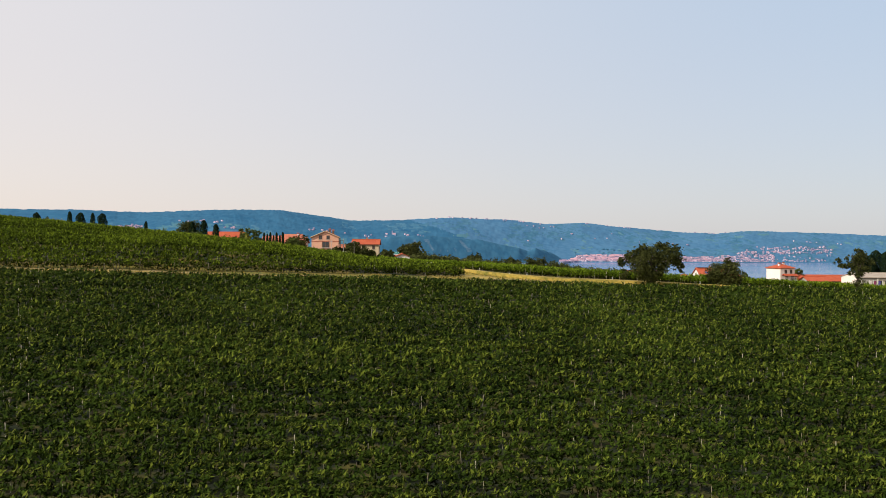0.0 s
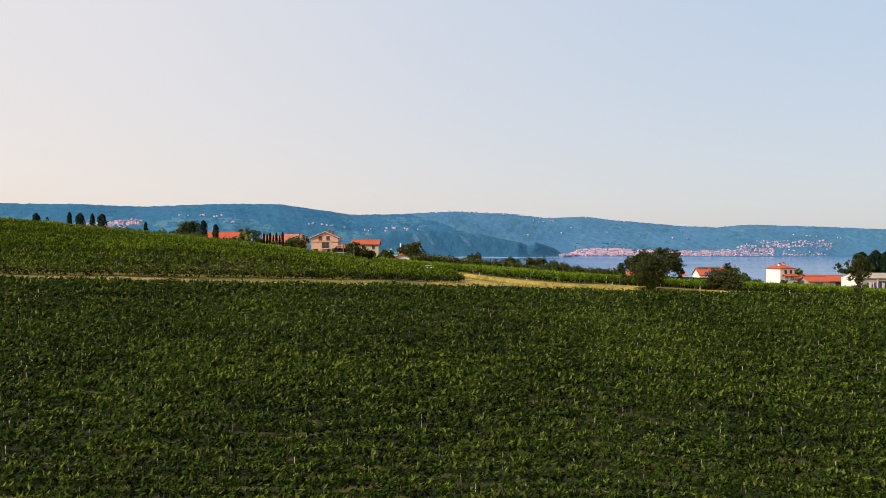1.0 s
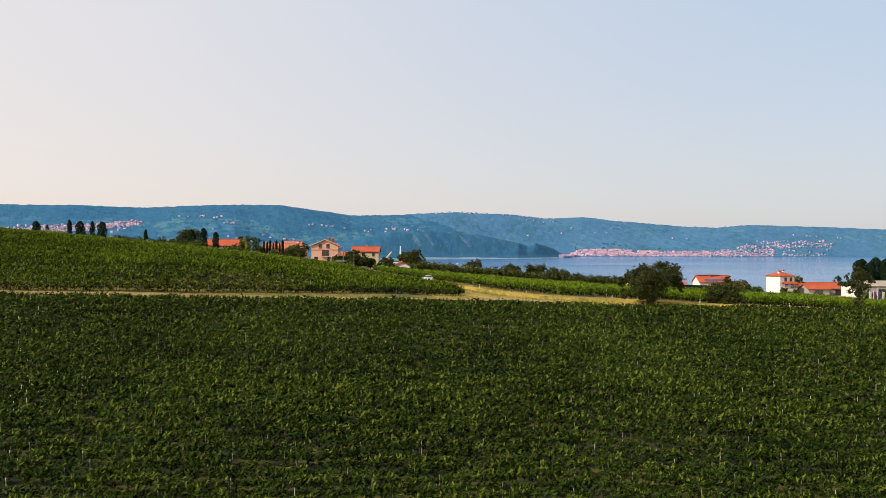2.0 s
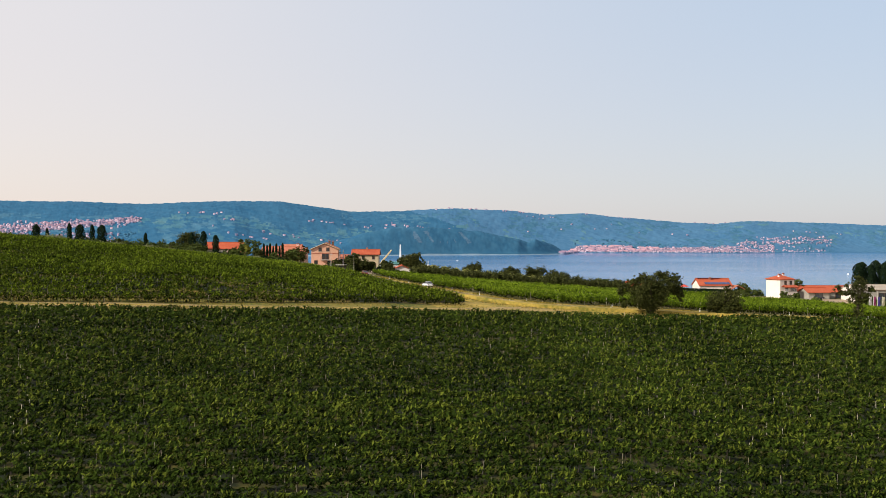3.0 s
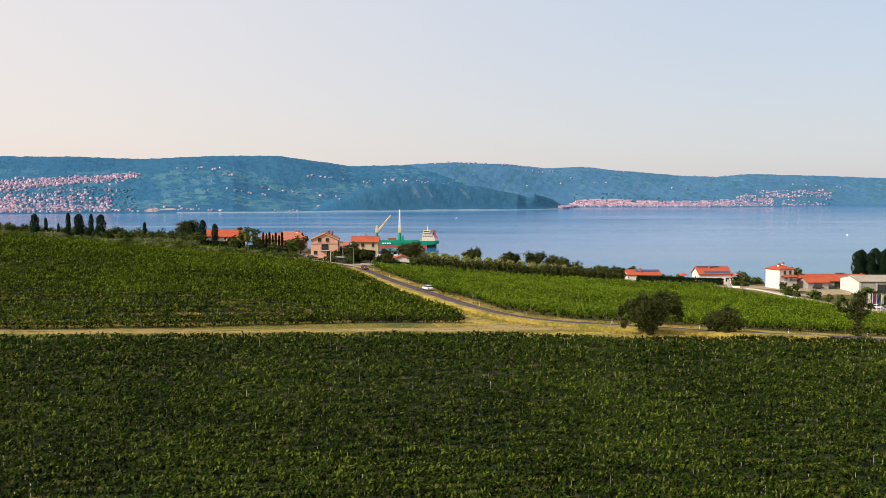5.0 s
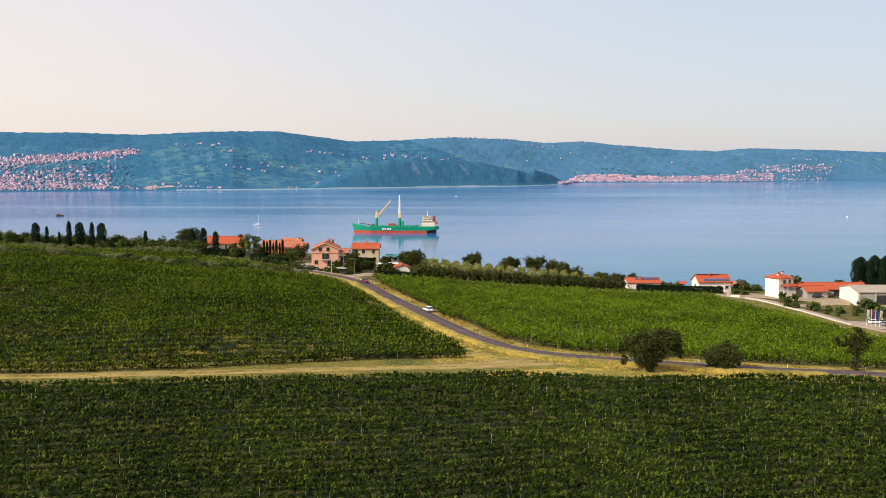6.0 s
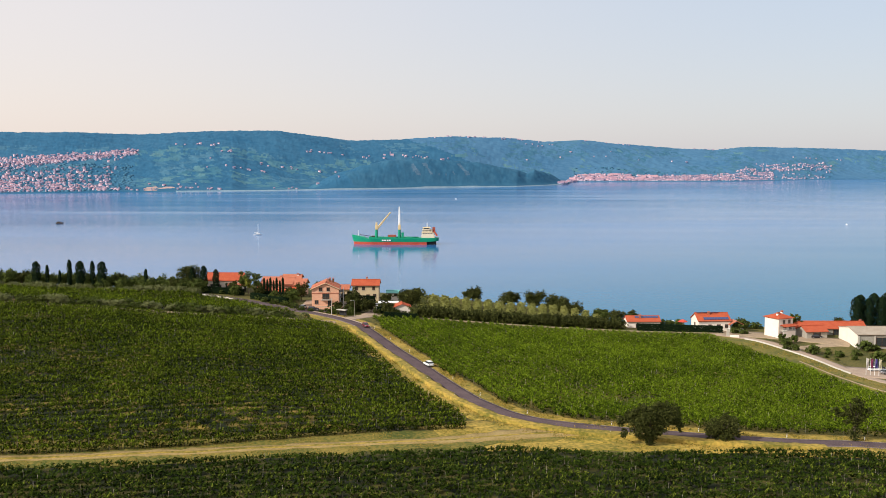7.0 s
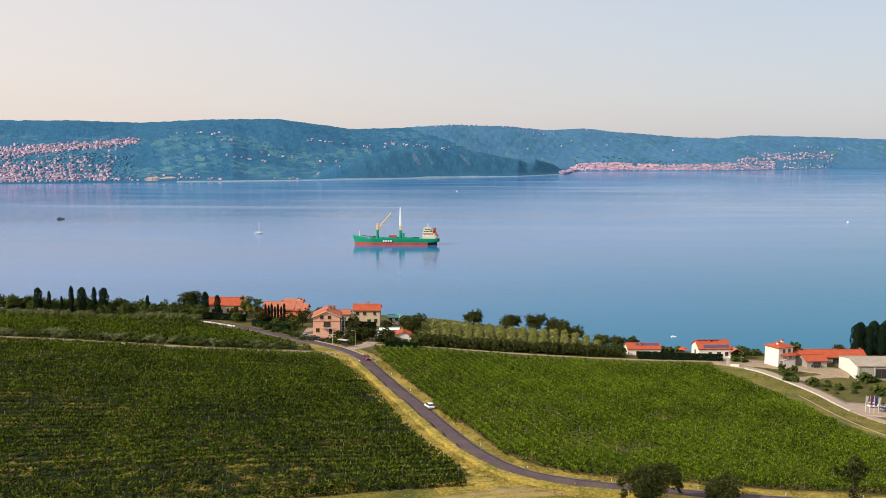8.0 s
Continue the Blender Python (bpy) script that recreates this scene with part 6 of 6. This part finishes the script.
parasol = thing("parasol", pose(91.0, 384.5, lz(91.0, 384.5)), "open red garden parasol behind the hedge", "parasol")
bm = bmesh.new()
tube(bm, [(0, 0, -0.3), (0, 0, 3.9)], [0.04, 0.04], 6)
part("pole", bm, M_STEEL, parasol)
bm = bmesh.new()
tube(bm, [(0, 0, 2.9), (0, 0, 3.5), (0, 0, 3.8)], [1.9, 0.9, 0.05], 8)
part("canopy", bm, M_PARASOL, parasol)


def boulder(x, y, r, seed):
    rng = random.Random(seed)
    t = thing("stone", pose(x, y, lz(x, y) + 0.2, 0, 0, rng.uniform(0, 360)), "pale rough boulder at the end of the field path", "stone", "pale stones at the path end")
    bm = bmesh.new()
    bmesh.ops.create_icosphere(bm, subdivisions=1, radius=r)
    for v_ in bm.verts:
        v_.co = Vector((v_.co.x * 1.3, v_.co.y, v_.co.z * 0.75)) * rng.uniform(0.8, 1.2)
    part("rock", bm, M_GRAVEL, t)


for k, (x, y, r) in enumerate(((-39.4, 341.6, 0.55), (-38.2, 341.0, 0.7), (-37.2, 341.8, 0.5), (-36.4, 340.4, 0.6), (-38.8, 340.2, 0.4), (-40.6, 342.2, 0.45))):
    boulder(x, y, r, k)


# ---- ships and boats ----
def cargo_ship(x, y, rz):
    t = thing("cargo_ship", pose(x, y, 0, 0, 0, rz), "green cargo ship with red boot topping and two deck cranes", "ship")
    L = 84.0

    def hull(z0, z1, material, name, label="", end=1.0, rise=0.0):
        bm = bmesh.new()
        rings = []
        for k in range(33):
            s = end * k / 32
            z0_ = z0 + rise * max(0, (s - 0.84) / 0.16)
            px = -L / 2 + L * s
            fine = min(1, (s / 0.2) ** 0.6) if s < 0.2 else (min(1, ((1 - s) / 0.08) ** 0.4 * 0.35 + 0.65) if s > 0.92 else 1)
            sheer = 2.6 * max(0, 1 - s / 0.16) ** 1.2 + (0.9 if s > 0.78 else 0) + (0.9 if s < 0.13 else 0)
            row = []
            for j, zz in enumerate(np.linspace(0, 1, 4)):
                z = z0_ + (z1 + (sheer if z1 > 5 else 0) - z0_) * zz
                flare = 0.82 + 0.18 * min(1, max(0, z) / 6)
                bow = -1.9 * max(0, z) / 8 * max(0, 1 - s / 0.12)
                half = max(0.12, 6.6 * fine * flare)
                row.append((px + bow + (0.5 * (z < 3) * (s > 0.97) * -1), half, z))
            rings.append([bm.verts.new((a, -b, c)) for a, b, c in row] + [bm.verts.new((a, b, c)) for a, b, c in row[::-1]])
        for r0, r1 in zip(rings, rings[1:]):
            for k in range(8):
                j = (k + 1) % 8
                bm.faces.new((r0[k], r1[k], r1[j], r0[j]))
        bm.faces.new(rings[0])
        bm.faces.new(rings[-1][::-1])
        bmesh.ops.recalc_face_normals(bm, faces=bm.faces)
        return part(name, bm, material, t, label)

    hull(-3, 2.6, M_BOOT, "boot_topping", "red lower hull", 0.86)
    hull(2.6, 6.0, M_HULL, "hull", "green upper hull", 1.0, 1.2)
    # hull under the counter as a dark block, its shadow put into the colour
    part("shaded_stern_run", boxed(29.5, 39.5, -3.4, 3.4, -3, 3.4), M_DARK, t, "run under the stern, dark to stand for its shadow")
    bm = bmesh.new()
    for s in (-1, 1):
        box(bm, -26, 22, s * 6.35 - 0.1, s * 6.35 + 0.1, 6.0, 7.1)
    part("bulwark", bm, M_HULL, t)
    for k in range(3):
        part("hatch_cover", boxed(-27 + 14.5 * k, -14.5 + 14.5 * k, -4.6, 4.6, 6.0, 7.4), M_HULL, t)
    part("deck_cargo", boxed(-8, -0.5, -3.5, 1.5, 7.403, 9.4), M_RUST, t, "rust-red deck cargo")
    part("deck_cargo", boxed(-24.5, -21, -2.5, 2.5, 7.403, 8.3), M_DARK, t)
    for cx, aim, tag in ((-19.5, (14.0, 0, 32.0), "raised"), (3.2, (0.0, 0, 37.5), "upright")):
        bm = bmesh.new()
        tube(bm, [(cx, -4.0, 5.5), (cx, -4.0, 14.8)], [1.55, 1.35], 12)
        ped = part("crane_pedestal", bm, M_HULL, t)
        bm = bmesh.new()
        box(bm, cx - 1.3, cx + 1.3, -5.3, -2.7, 14.803, 19.5)
        box(bm, cx - 0.8, cx + 0.8, -4.8, -3.2, 19.5, 21.8)
        bmesh.ops.bevel(bm, geom=bm.edges[:], offset=0.15, segments=1, affect="EDGES")
        part("crane_house", bm, M_CRANE, ped)
        a = Vector((cx + (1.0 if aim[0] else 0), -4.0, 16.0 if aim[0] else 19.0))
        b = Vector((cx + aim[0], -4.0, aim[2]))
        side = Vector((0, 0.55, 0))
        across = (b - a).normalized().cross(Vector((0, 1, 0))) * 0.6
        bm = bmesh.new()
        for sy in (-1, 1):
            for sa in (-1, 1):
                tube(bm, [tuple(a + side * sy + across * sa), tuple(b + side * sy * 0.4 + across * sa * 0.35)], [0.55, 0.42], 5)
        for j in range(11):
            p0, p1 = a.lerp(b, j / 11), a.lerp(b, (j + 1) / 11)
            f0, f1 = 1 - 0.6 * j / 11, 1 - 0.6 * (j + 1) / 11
            for sy in (-1, 1):
                tube(bm, [tuple(p0 + side * sy * f0 + across * f0), tuple(p1 + side * sy * f1 - across * f1)], [0.2, 0.2], 4)
                tube(bm, [tuple(p0 + side * sy * f0 - across * f0), tuple(p1 + side * sy * f1 + across * f1)], [0.2, 0.2], 4)
        part("jib", bm, M_CRANE if aim[0] else M_WHITEPAINT, ped)
        bm = bmesh.new()
        tube(bm, [(cx, -4.0, 21.8), tuple(b)], [0.07, 0.07], 4)
        part("cable", bm, M_DARK, ped)
        if not aim[0]:
            for j in (3, 7, 10):
                q = a.lerp(b, j / 11)
                part("band", boxed(q.x - 0.55, q.x + 0.55, -4.5, -3.5, q.z - 0.7, q.z + 0.7), M_RUST, ped)
    part("machinery_house", boxed(5.2, 7.4, -5.6, -1.0, 6.0, 12.0), M_HULL, t)
    sup = part("superstructure", boxed(25.0, 38.0, -6.0, 6.0, 6.9, 9.6), M_SHIPCREAM, t, "cream accommodation block")
    for k, (x0, x1, yy, z0, z1) in enumerate(((25.5, 37.0, 5.6, 9.603, 12.2), (26.0, 35.5, 5.2, 12.203, 14.6), (26.5, 33.0, 5.6, 14.603, 16.8))):
        part("deckhouse", boxed(x0, x1, -yy, yy, z0, z1), M_SHIPCREAM, sup)
        for j in range(6):
            part("porthole", boxed(x0 + 1.0 + j * (x1 - x0 - 1.6) / 6, x0 + 1.8 + j * (x1 - x0 - 1.6) / 6, -yy - 0.05, -yy + 0.05, z0 + 1.1, z0 + 1.9), M_GLASS, sup)
        part("deck_edge", boxed(x0 - 0.4, x1 + 0.8, -yy - 0.6, yy + 0.6, z1 - 0.12, z1 + 0.002), M_CRANE, sup)
    bm = bmesh.new()
    tube(bm, [(30.5, 0, 16.8), (30.5, 0, 21.5)], [0.4, 0.2], 8)
    for zz in (18.5, 20.0):
        box(bm, 30.4, 30.6, -1.8, 1.8, zz, zz + 0.15)
    part("radar_mast", bm, M_WHITEPAINT, t)
    part("funnel", boxed(35.8, 38.6, -2.2, 2.2, 12.2, 17.2), M_RUST, t, "red funnel")
    bm = bmesh.new()
    tube(bm, [(37.5, -5.2, 13.5), (40.5, -5.2, 9.0)], [0.9, 0.9], 8)
    part("lifeboat", bm, M_BOOT, t)
    bm = bmesh.new()
    tube(bm, [(-37.5, 0, 8.0), (-37.5, 0, 14.0)], [0.25, 0.12], 6)
    part("foremast", bm, M_WHITEPAINT, t)
    bm = bmesh.new()
    tube(bm, [(-36, -3, 9.8), (-24, -3, 7.9)], [0.3, 0.3], 5)
    part("derrick", bm, M_DARK, t)
    for k in range(4):
        part("letter_bar", boxed(-14.0 + 2.4 * k, -12.3 + 2.4 * k, -6.72, -6.62, 3.6, 5.0), M_WHITEPAINT, t)
    for x in np.arange(-40, 24, 4.0):
        part("rail_post", boxed(x, x + 0.08, -6.3, -6.2, 7.1, 8.1), M_HULL, t)
    return t


cargo_ship(-45.0, 1011, -0.6)


def sail_boat(x, y, rz):
    t = thing("sailing_boat", pose(x, y, 0, 0, 0, rz), "small white sailing boat with a bare mast", "boat")
    bm = bmesh.new()
    rings = []
    for k in range(9):
        s = k / 8
        half = 1.5 * math.sin(math.pi * (0.12 + 0.8 * s)) ** 0.7 * (1 if s < 0.95 else 0.6)
        px = -4.5 + 9 * s
        rings.append([bm.verts.new(q) for q in ((px, -half, 1.1), (px, -half * 0.7, -0.2), (px, half * 0.7, -0.2), (px, half, 1.1))])
    for r0, r1 in zip(rings, rings[1:]):
        for k in range(4):
            bm.faces.new((r0[k], r1[k], r1[(k + 1) % 4], r0[(k + 1) % 4]))
    bm.faces.new(rings[0])
    bm.faces.new(rings[-1][::-1])
    bmesh.ops.recalc_face_normals(bm, faces=bm.faces)
    part("hull", bm, M_WHITEPAINT, t)
    part("cabin", boxed(-1.5, 2.2, -0.8, 0.8, 1.1, 1.9), M_WHITEPAINT, t)
    bm = bmesh.new()
    tube(bm, [(0.4, 0, 1.0), (0.4, 0, 12.5)], [0.2, 0.14], 6)
    part("mast", bm, M_WHITEPAINT, t)
    bm = bmesh.new()
    tube(bm, [(0.4, 0, 2.6), (-3.8, 0, 2.7)], [0.25, 0.2], 6)
    part("boom", bm, M_WHITEPAINT, t)
    return t


def launch(x, y, rz, material, label, k=1.0):
    t = thing("motor_boat", pose(x, y, 0, 0, 0, rz) @ Matrix.Diagonal((k, k, k, 1)), label, "boat")
    bm = bmesh.new()
    prism(bm, [(-4, -0.3), (3.4, -0.3), (4.4, 1.3), (-4, 1.1)], -1.4, 1.4)
    bmesh.ops.bevel(bm, geom=bm.edges[:], offset=0.2, segments=1, affect="EDGES")
    part("hull", bm, material, t)
    bm = bmesh.new()
    prism(bm, [(-2.6, 1.1), (1.0, 1.1), (0.4, 2.3), (-2.4, 2.3)], -1.1, 1.1)
    part("cabin", bm, material, t)
    return t


sail_boat(-203, 1124, 15)
launch(-489, 1305, 5, M_DARK, "small dark working boat on the bay", 1.15)
launch(528, 1327, 80, M_CARWHITE, "small white motor boat on the bay", 0.6)
launch(122.3, 536, 10, M_CARWHITE, "small white motor boat near the shore", 0.35)
launch(30, 2100, 10, M_CARWHITE, "small white motor boat far out", 0.5)


# ---- towns of the far shore ----
def town(name, label, spots, seed):
    """Small gabled houses, too far to pick apart, on the slopes of the far shore."""
    rng = np.random.default_rng(seed)
    wv, wf, rv, rf = [], [], [], []
    for u, d, size, tall in spots:
        x, y = u * d, d
        z = float(hill(np.array(u), np.array(d)))
        w, dp, h = size * rng.uniform(0.7, 1.3), size * 0.8, tall
        a = rng.uniform(-0.5, 0.5)
        ca, sa = math.cos(a), math.sin(a)
        n = len(wv)
        for zz in (z - 3, z + h):
            for px, py in ((-w / 2, -dp / 2), (w / 2, -dp / 2), (w / 2, dp / 2), (-w / 2, dp / 2)):
                wv.append((x + px * ca - py * sa, y + px * sa + py * ca, zz))
        wf += [(n, n + 1, n + 5, n + 4), (n + 1, n + 2, n + 6, n + 5), (n + 2, n + 3, n + 7, n + 6), (n + 3, n, n + 4, n + 7)]
        n = len(rv)
        o = 0.25
        for px, py, pz in ((-w / 2 - o, -dp / 2 - o, 0), (w / 2 + o, -dp / 2 - o, 0), (w / 2 + o, dp / 2 + o, 0), (-w / 2 - o, dp / 2 + o, 0), (-w / 2 - o, 0, size * 0.24), (w / 2 + o, 0, size * 0.24)):
            rv.append((x + px * ca - py * sa, y + px * sa + py * ca, z + h + pz))
        rf += [(n, n + 1, n + 5, n + 4), (n + 2, n + 3, n + 4, n + 5), (n + 1, n + 2, n + 5, n + 5), (n + 3, n, n + 4, n + 4)]
    t = thing(name, pose(0, 0, 0), label, "town", kind="stuff")
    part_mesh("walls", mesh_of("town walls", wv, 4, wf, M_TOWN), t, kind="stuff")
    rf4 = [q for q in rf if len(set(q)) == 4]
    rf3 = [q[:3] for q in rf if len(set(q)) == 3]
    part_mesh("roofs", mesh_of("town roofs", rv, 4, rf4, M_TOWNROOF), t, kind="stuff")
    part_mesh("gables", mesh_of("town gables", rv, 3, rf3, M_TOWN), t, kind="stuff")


trng = np.random.default_rng(91)
spots = []
while len(spots) < 1900:
    u = trng.uniform(-0.50, -0.27)
    upper = trng.uniform() < 0.42
    s = trng.normal(0.41 + 0.95 * (u + 0.435), 0.026 + 0.22 * np.clip(-0.37 - u, 0, 0.1)) if upper else trng.beta(1.1, 1.2) * np.interp(u, (-0.5, -0.435, -0.33, -0.27), (0.28, 0.31, 0.38, 0.38))
    edge = -0.296 if upper else np.interp(s, (0, 0.03, 0.08, 0.2, 0.3, 0.4), (-0.272, -0.300, -0.318, -0.326, -0.318, -0.312))
    if u < edge and s > 0 and fbm(u * 2500, s * 900, 16, 3, 3.0) > (-0.75 if upper else -0.15 - 0.5 * (u < -0.35)):
        d = float(shore(u)) + 8 + s * float(crest(u) - shore(u))
        spots.append((u, d, trng.uniform(3.2, 6.4), trng.choice([2.2, 3.0, 3.8, 6], p=[0.2, 0.35, 0.3, 0.15])))
town("hillside_town", "pink and white town on the far hillside", spots, 92)
spots = []
while len(spots) < 2500:
    u = trng.uniform(0.117, 0.382)
    depth = np.interp(u, (0.108, 0.13, 0.2, 0.25, 0.285, 0.31, 0.34, 0.365, 0.385), (40, 105, 135, 180, 220, 310, 270, 285, 265))
    s = trng.beta(1.0, 1.25)
    if u > 0.325 and s < 0.6 and trng.uniform() < 0.8:
        continue
    if fbm(u * 3700, s * depth * 2, 20, 3, 1.0) > (-0.45 if u < 0.28 else -0.05):
        shed = u < 0.21 and trng.uniform() < 0.07
        spots.append((u, float(shore(u)) + 10 + s * depth, trng.uniform(14, 22) if shed else trng.uniform(3.0, 6.2), 3.5 if shed else trng.choice([2.2, 2.8, 3.8, 6], p=[0.3, 0.35, 0.2, 0.15])))
town("harbour_town", "pale harbour town along the far shore", spots, 93)
spots = []
for u0, s0, n, wide in ((-0.225, 0.66, 12, 0.012), (-0.21, 0.56, 8, 0.006), (-0.11, 0.66, 12, 0.014), (-0.075, 0.66, 8, 0.012), (-0.035, 0.67, 14, 0.016), (0.0, 0.66, 10, 0.01), (0.03, 0.97, 20, 0.02), (0.075, 0.95, 12, 0.010), (0.1, 0.88, 10, 0.008), (0.083, 0.42, 12, 0.004), (0.175, 0.95, 12, 0.02),
                        (0.27, 0.97, 8, 0.012), (-0.2, 0.35, 12, 0.03), (-0.15, 0.45, 14, 0.03), (-0.245, 0.05, 9, 0.012), (-0.265, 0.12, 8, 0.015), (-0.12, 0.1, 6, 0.03), (0.14, 0.7, 8, 0.02), (0.2, 0.55, 8, 0.03), (0.37, 0.62, 9, 0.02), (-0.22, 0.02, 6, 0.006), (-0.15, 0.02, 4, 0.006)):
    for k in range((2 * n) // 3):
        u, s = u0 + trng.normal(0, wide), max(0.02, s0 + trng.normal(0, 0.012))
        spots.append((u, float(shore(u)) + s * float(crest(u) - shore(u)), trng.uniform(4, 6.5), trng.uniform(2.2, 3.6)))
town("scattered_houses", "scattered pale houses on the far slopes", spots, 94)
cd = float(shore(-0.048)) + 0.68 * float(crest(-0.048) - shore(-0.048))
church = thing("church", pose(-0.048 * cd, cd, float(hill(np.array(-0.048), np.array(cd)))), "pale church with a pointed tower above the headland", "church")
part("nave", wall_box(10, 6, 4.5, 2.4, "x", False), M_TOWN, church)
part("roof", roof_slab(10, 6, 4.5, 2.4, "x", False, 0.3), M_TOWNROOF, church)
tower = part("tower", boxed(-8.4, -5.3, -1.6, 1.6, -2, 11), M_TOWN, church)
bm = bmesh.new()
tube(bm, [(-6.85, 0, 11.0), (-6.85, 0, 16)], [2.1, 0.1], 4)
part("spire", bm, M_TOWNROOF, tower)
# town trees wear the open slope's colour, with haze painted into it
gu, gs = trng.uniform(-0.46, -0.30, 950), trng.uniform(0.01, 0.42, 950)
far_wood("town_trees", (gu, shore(gu) + 8 + gs * (crest(gu) - shore(gu))), (6, 12), (2, 4), M_GROVE, "trees among the houses of the far town, coloured haze-blue", 95)
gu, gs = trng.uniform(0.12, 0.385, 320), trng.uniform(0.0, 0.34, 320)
far_wood("town_trees", (gu, shore(gu) + 8 + gs * (crest(gu) - shore(gu))), (8, 16), (2, 3.5), M_GROVE, "trees among the houses of the harbour town, coloured haze-blue", 96)
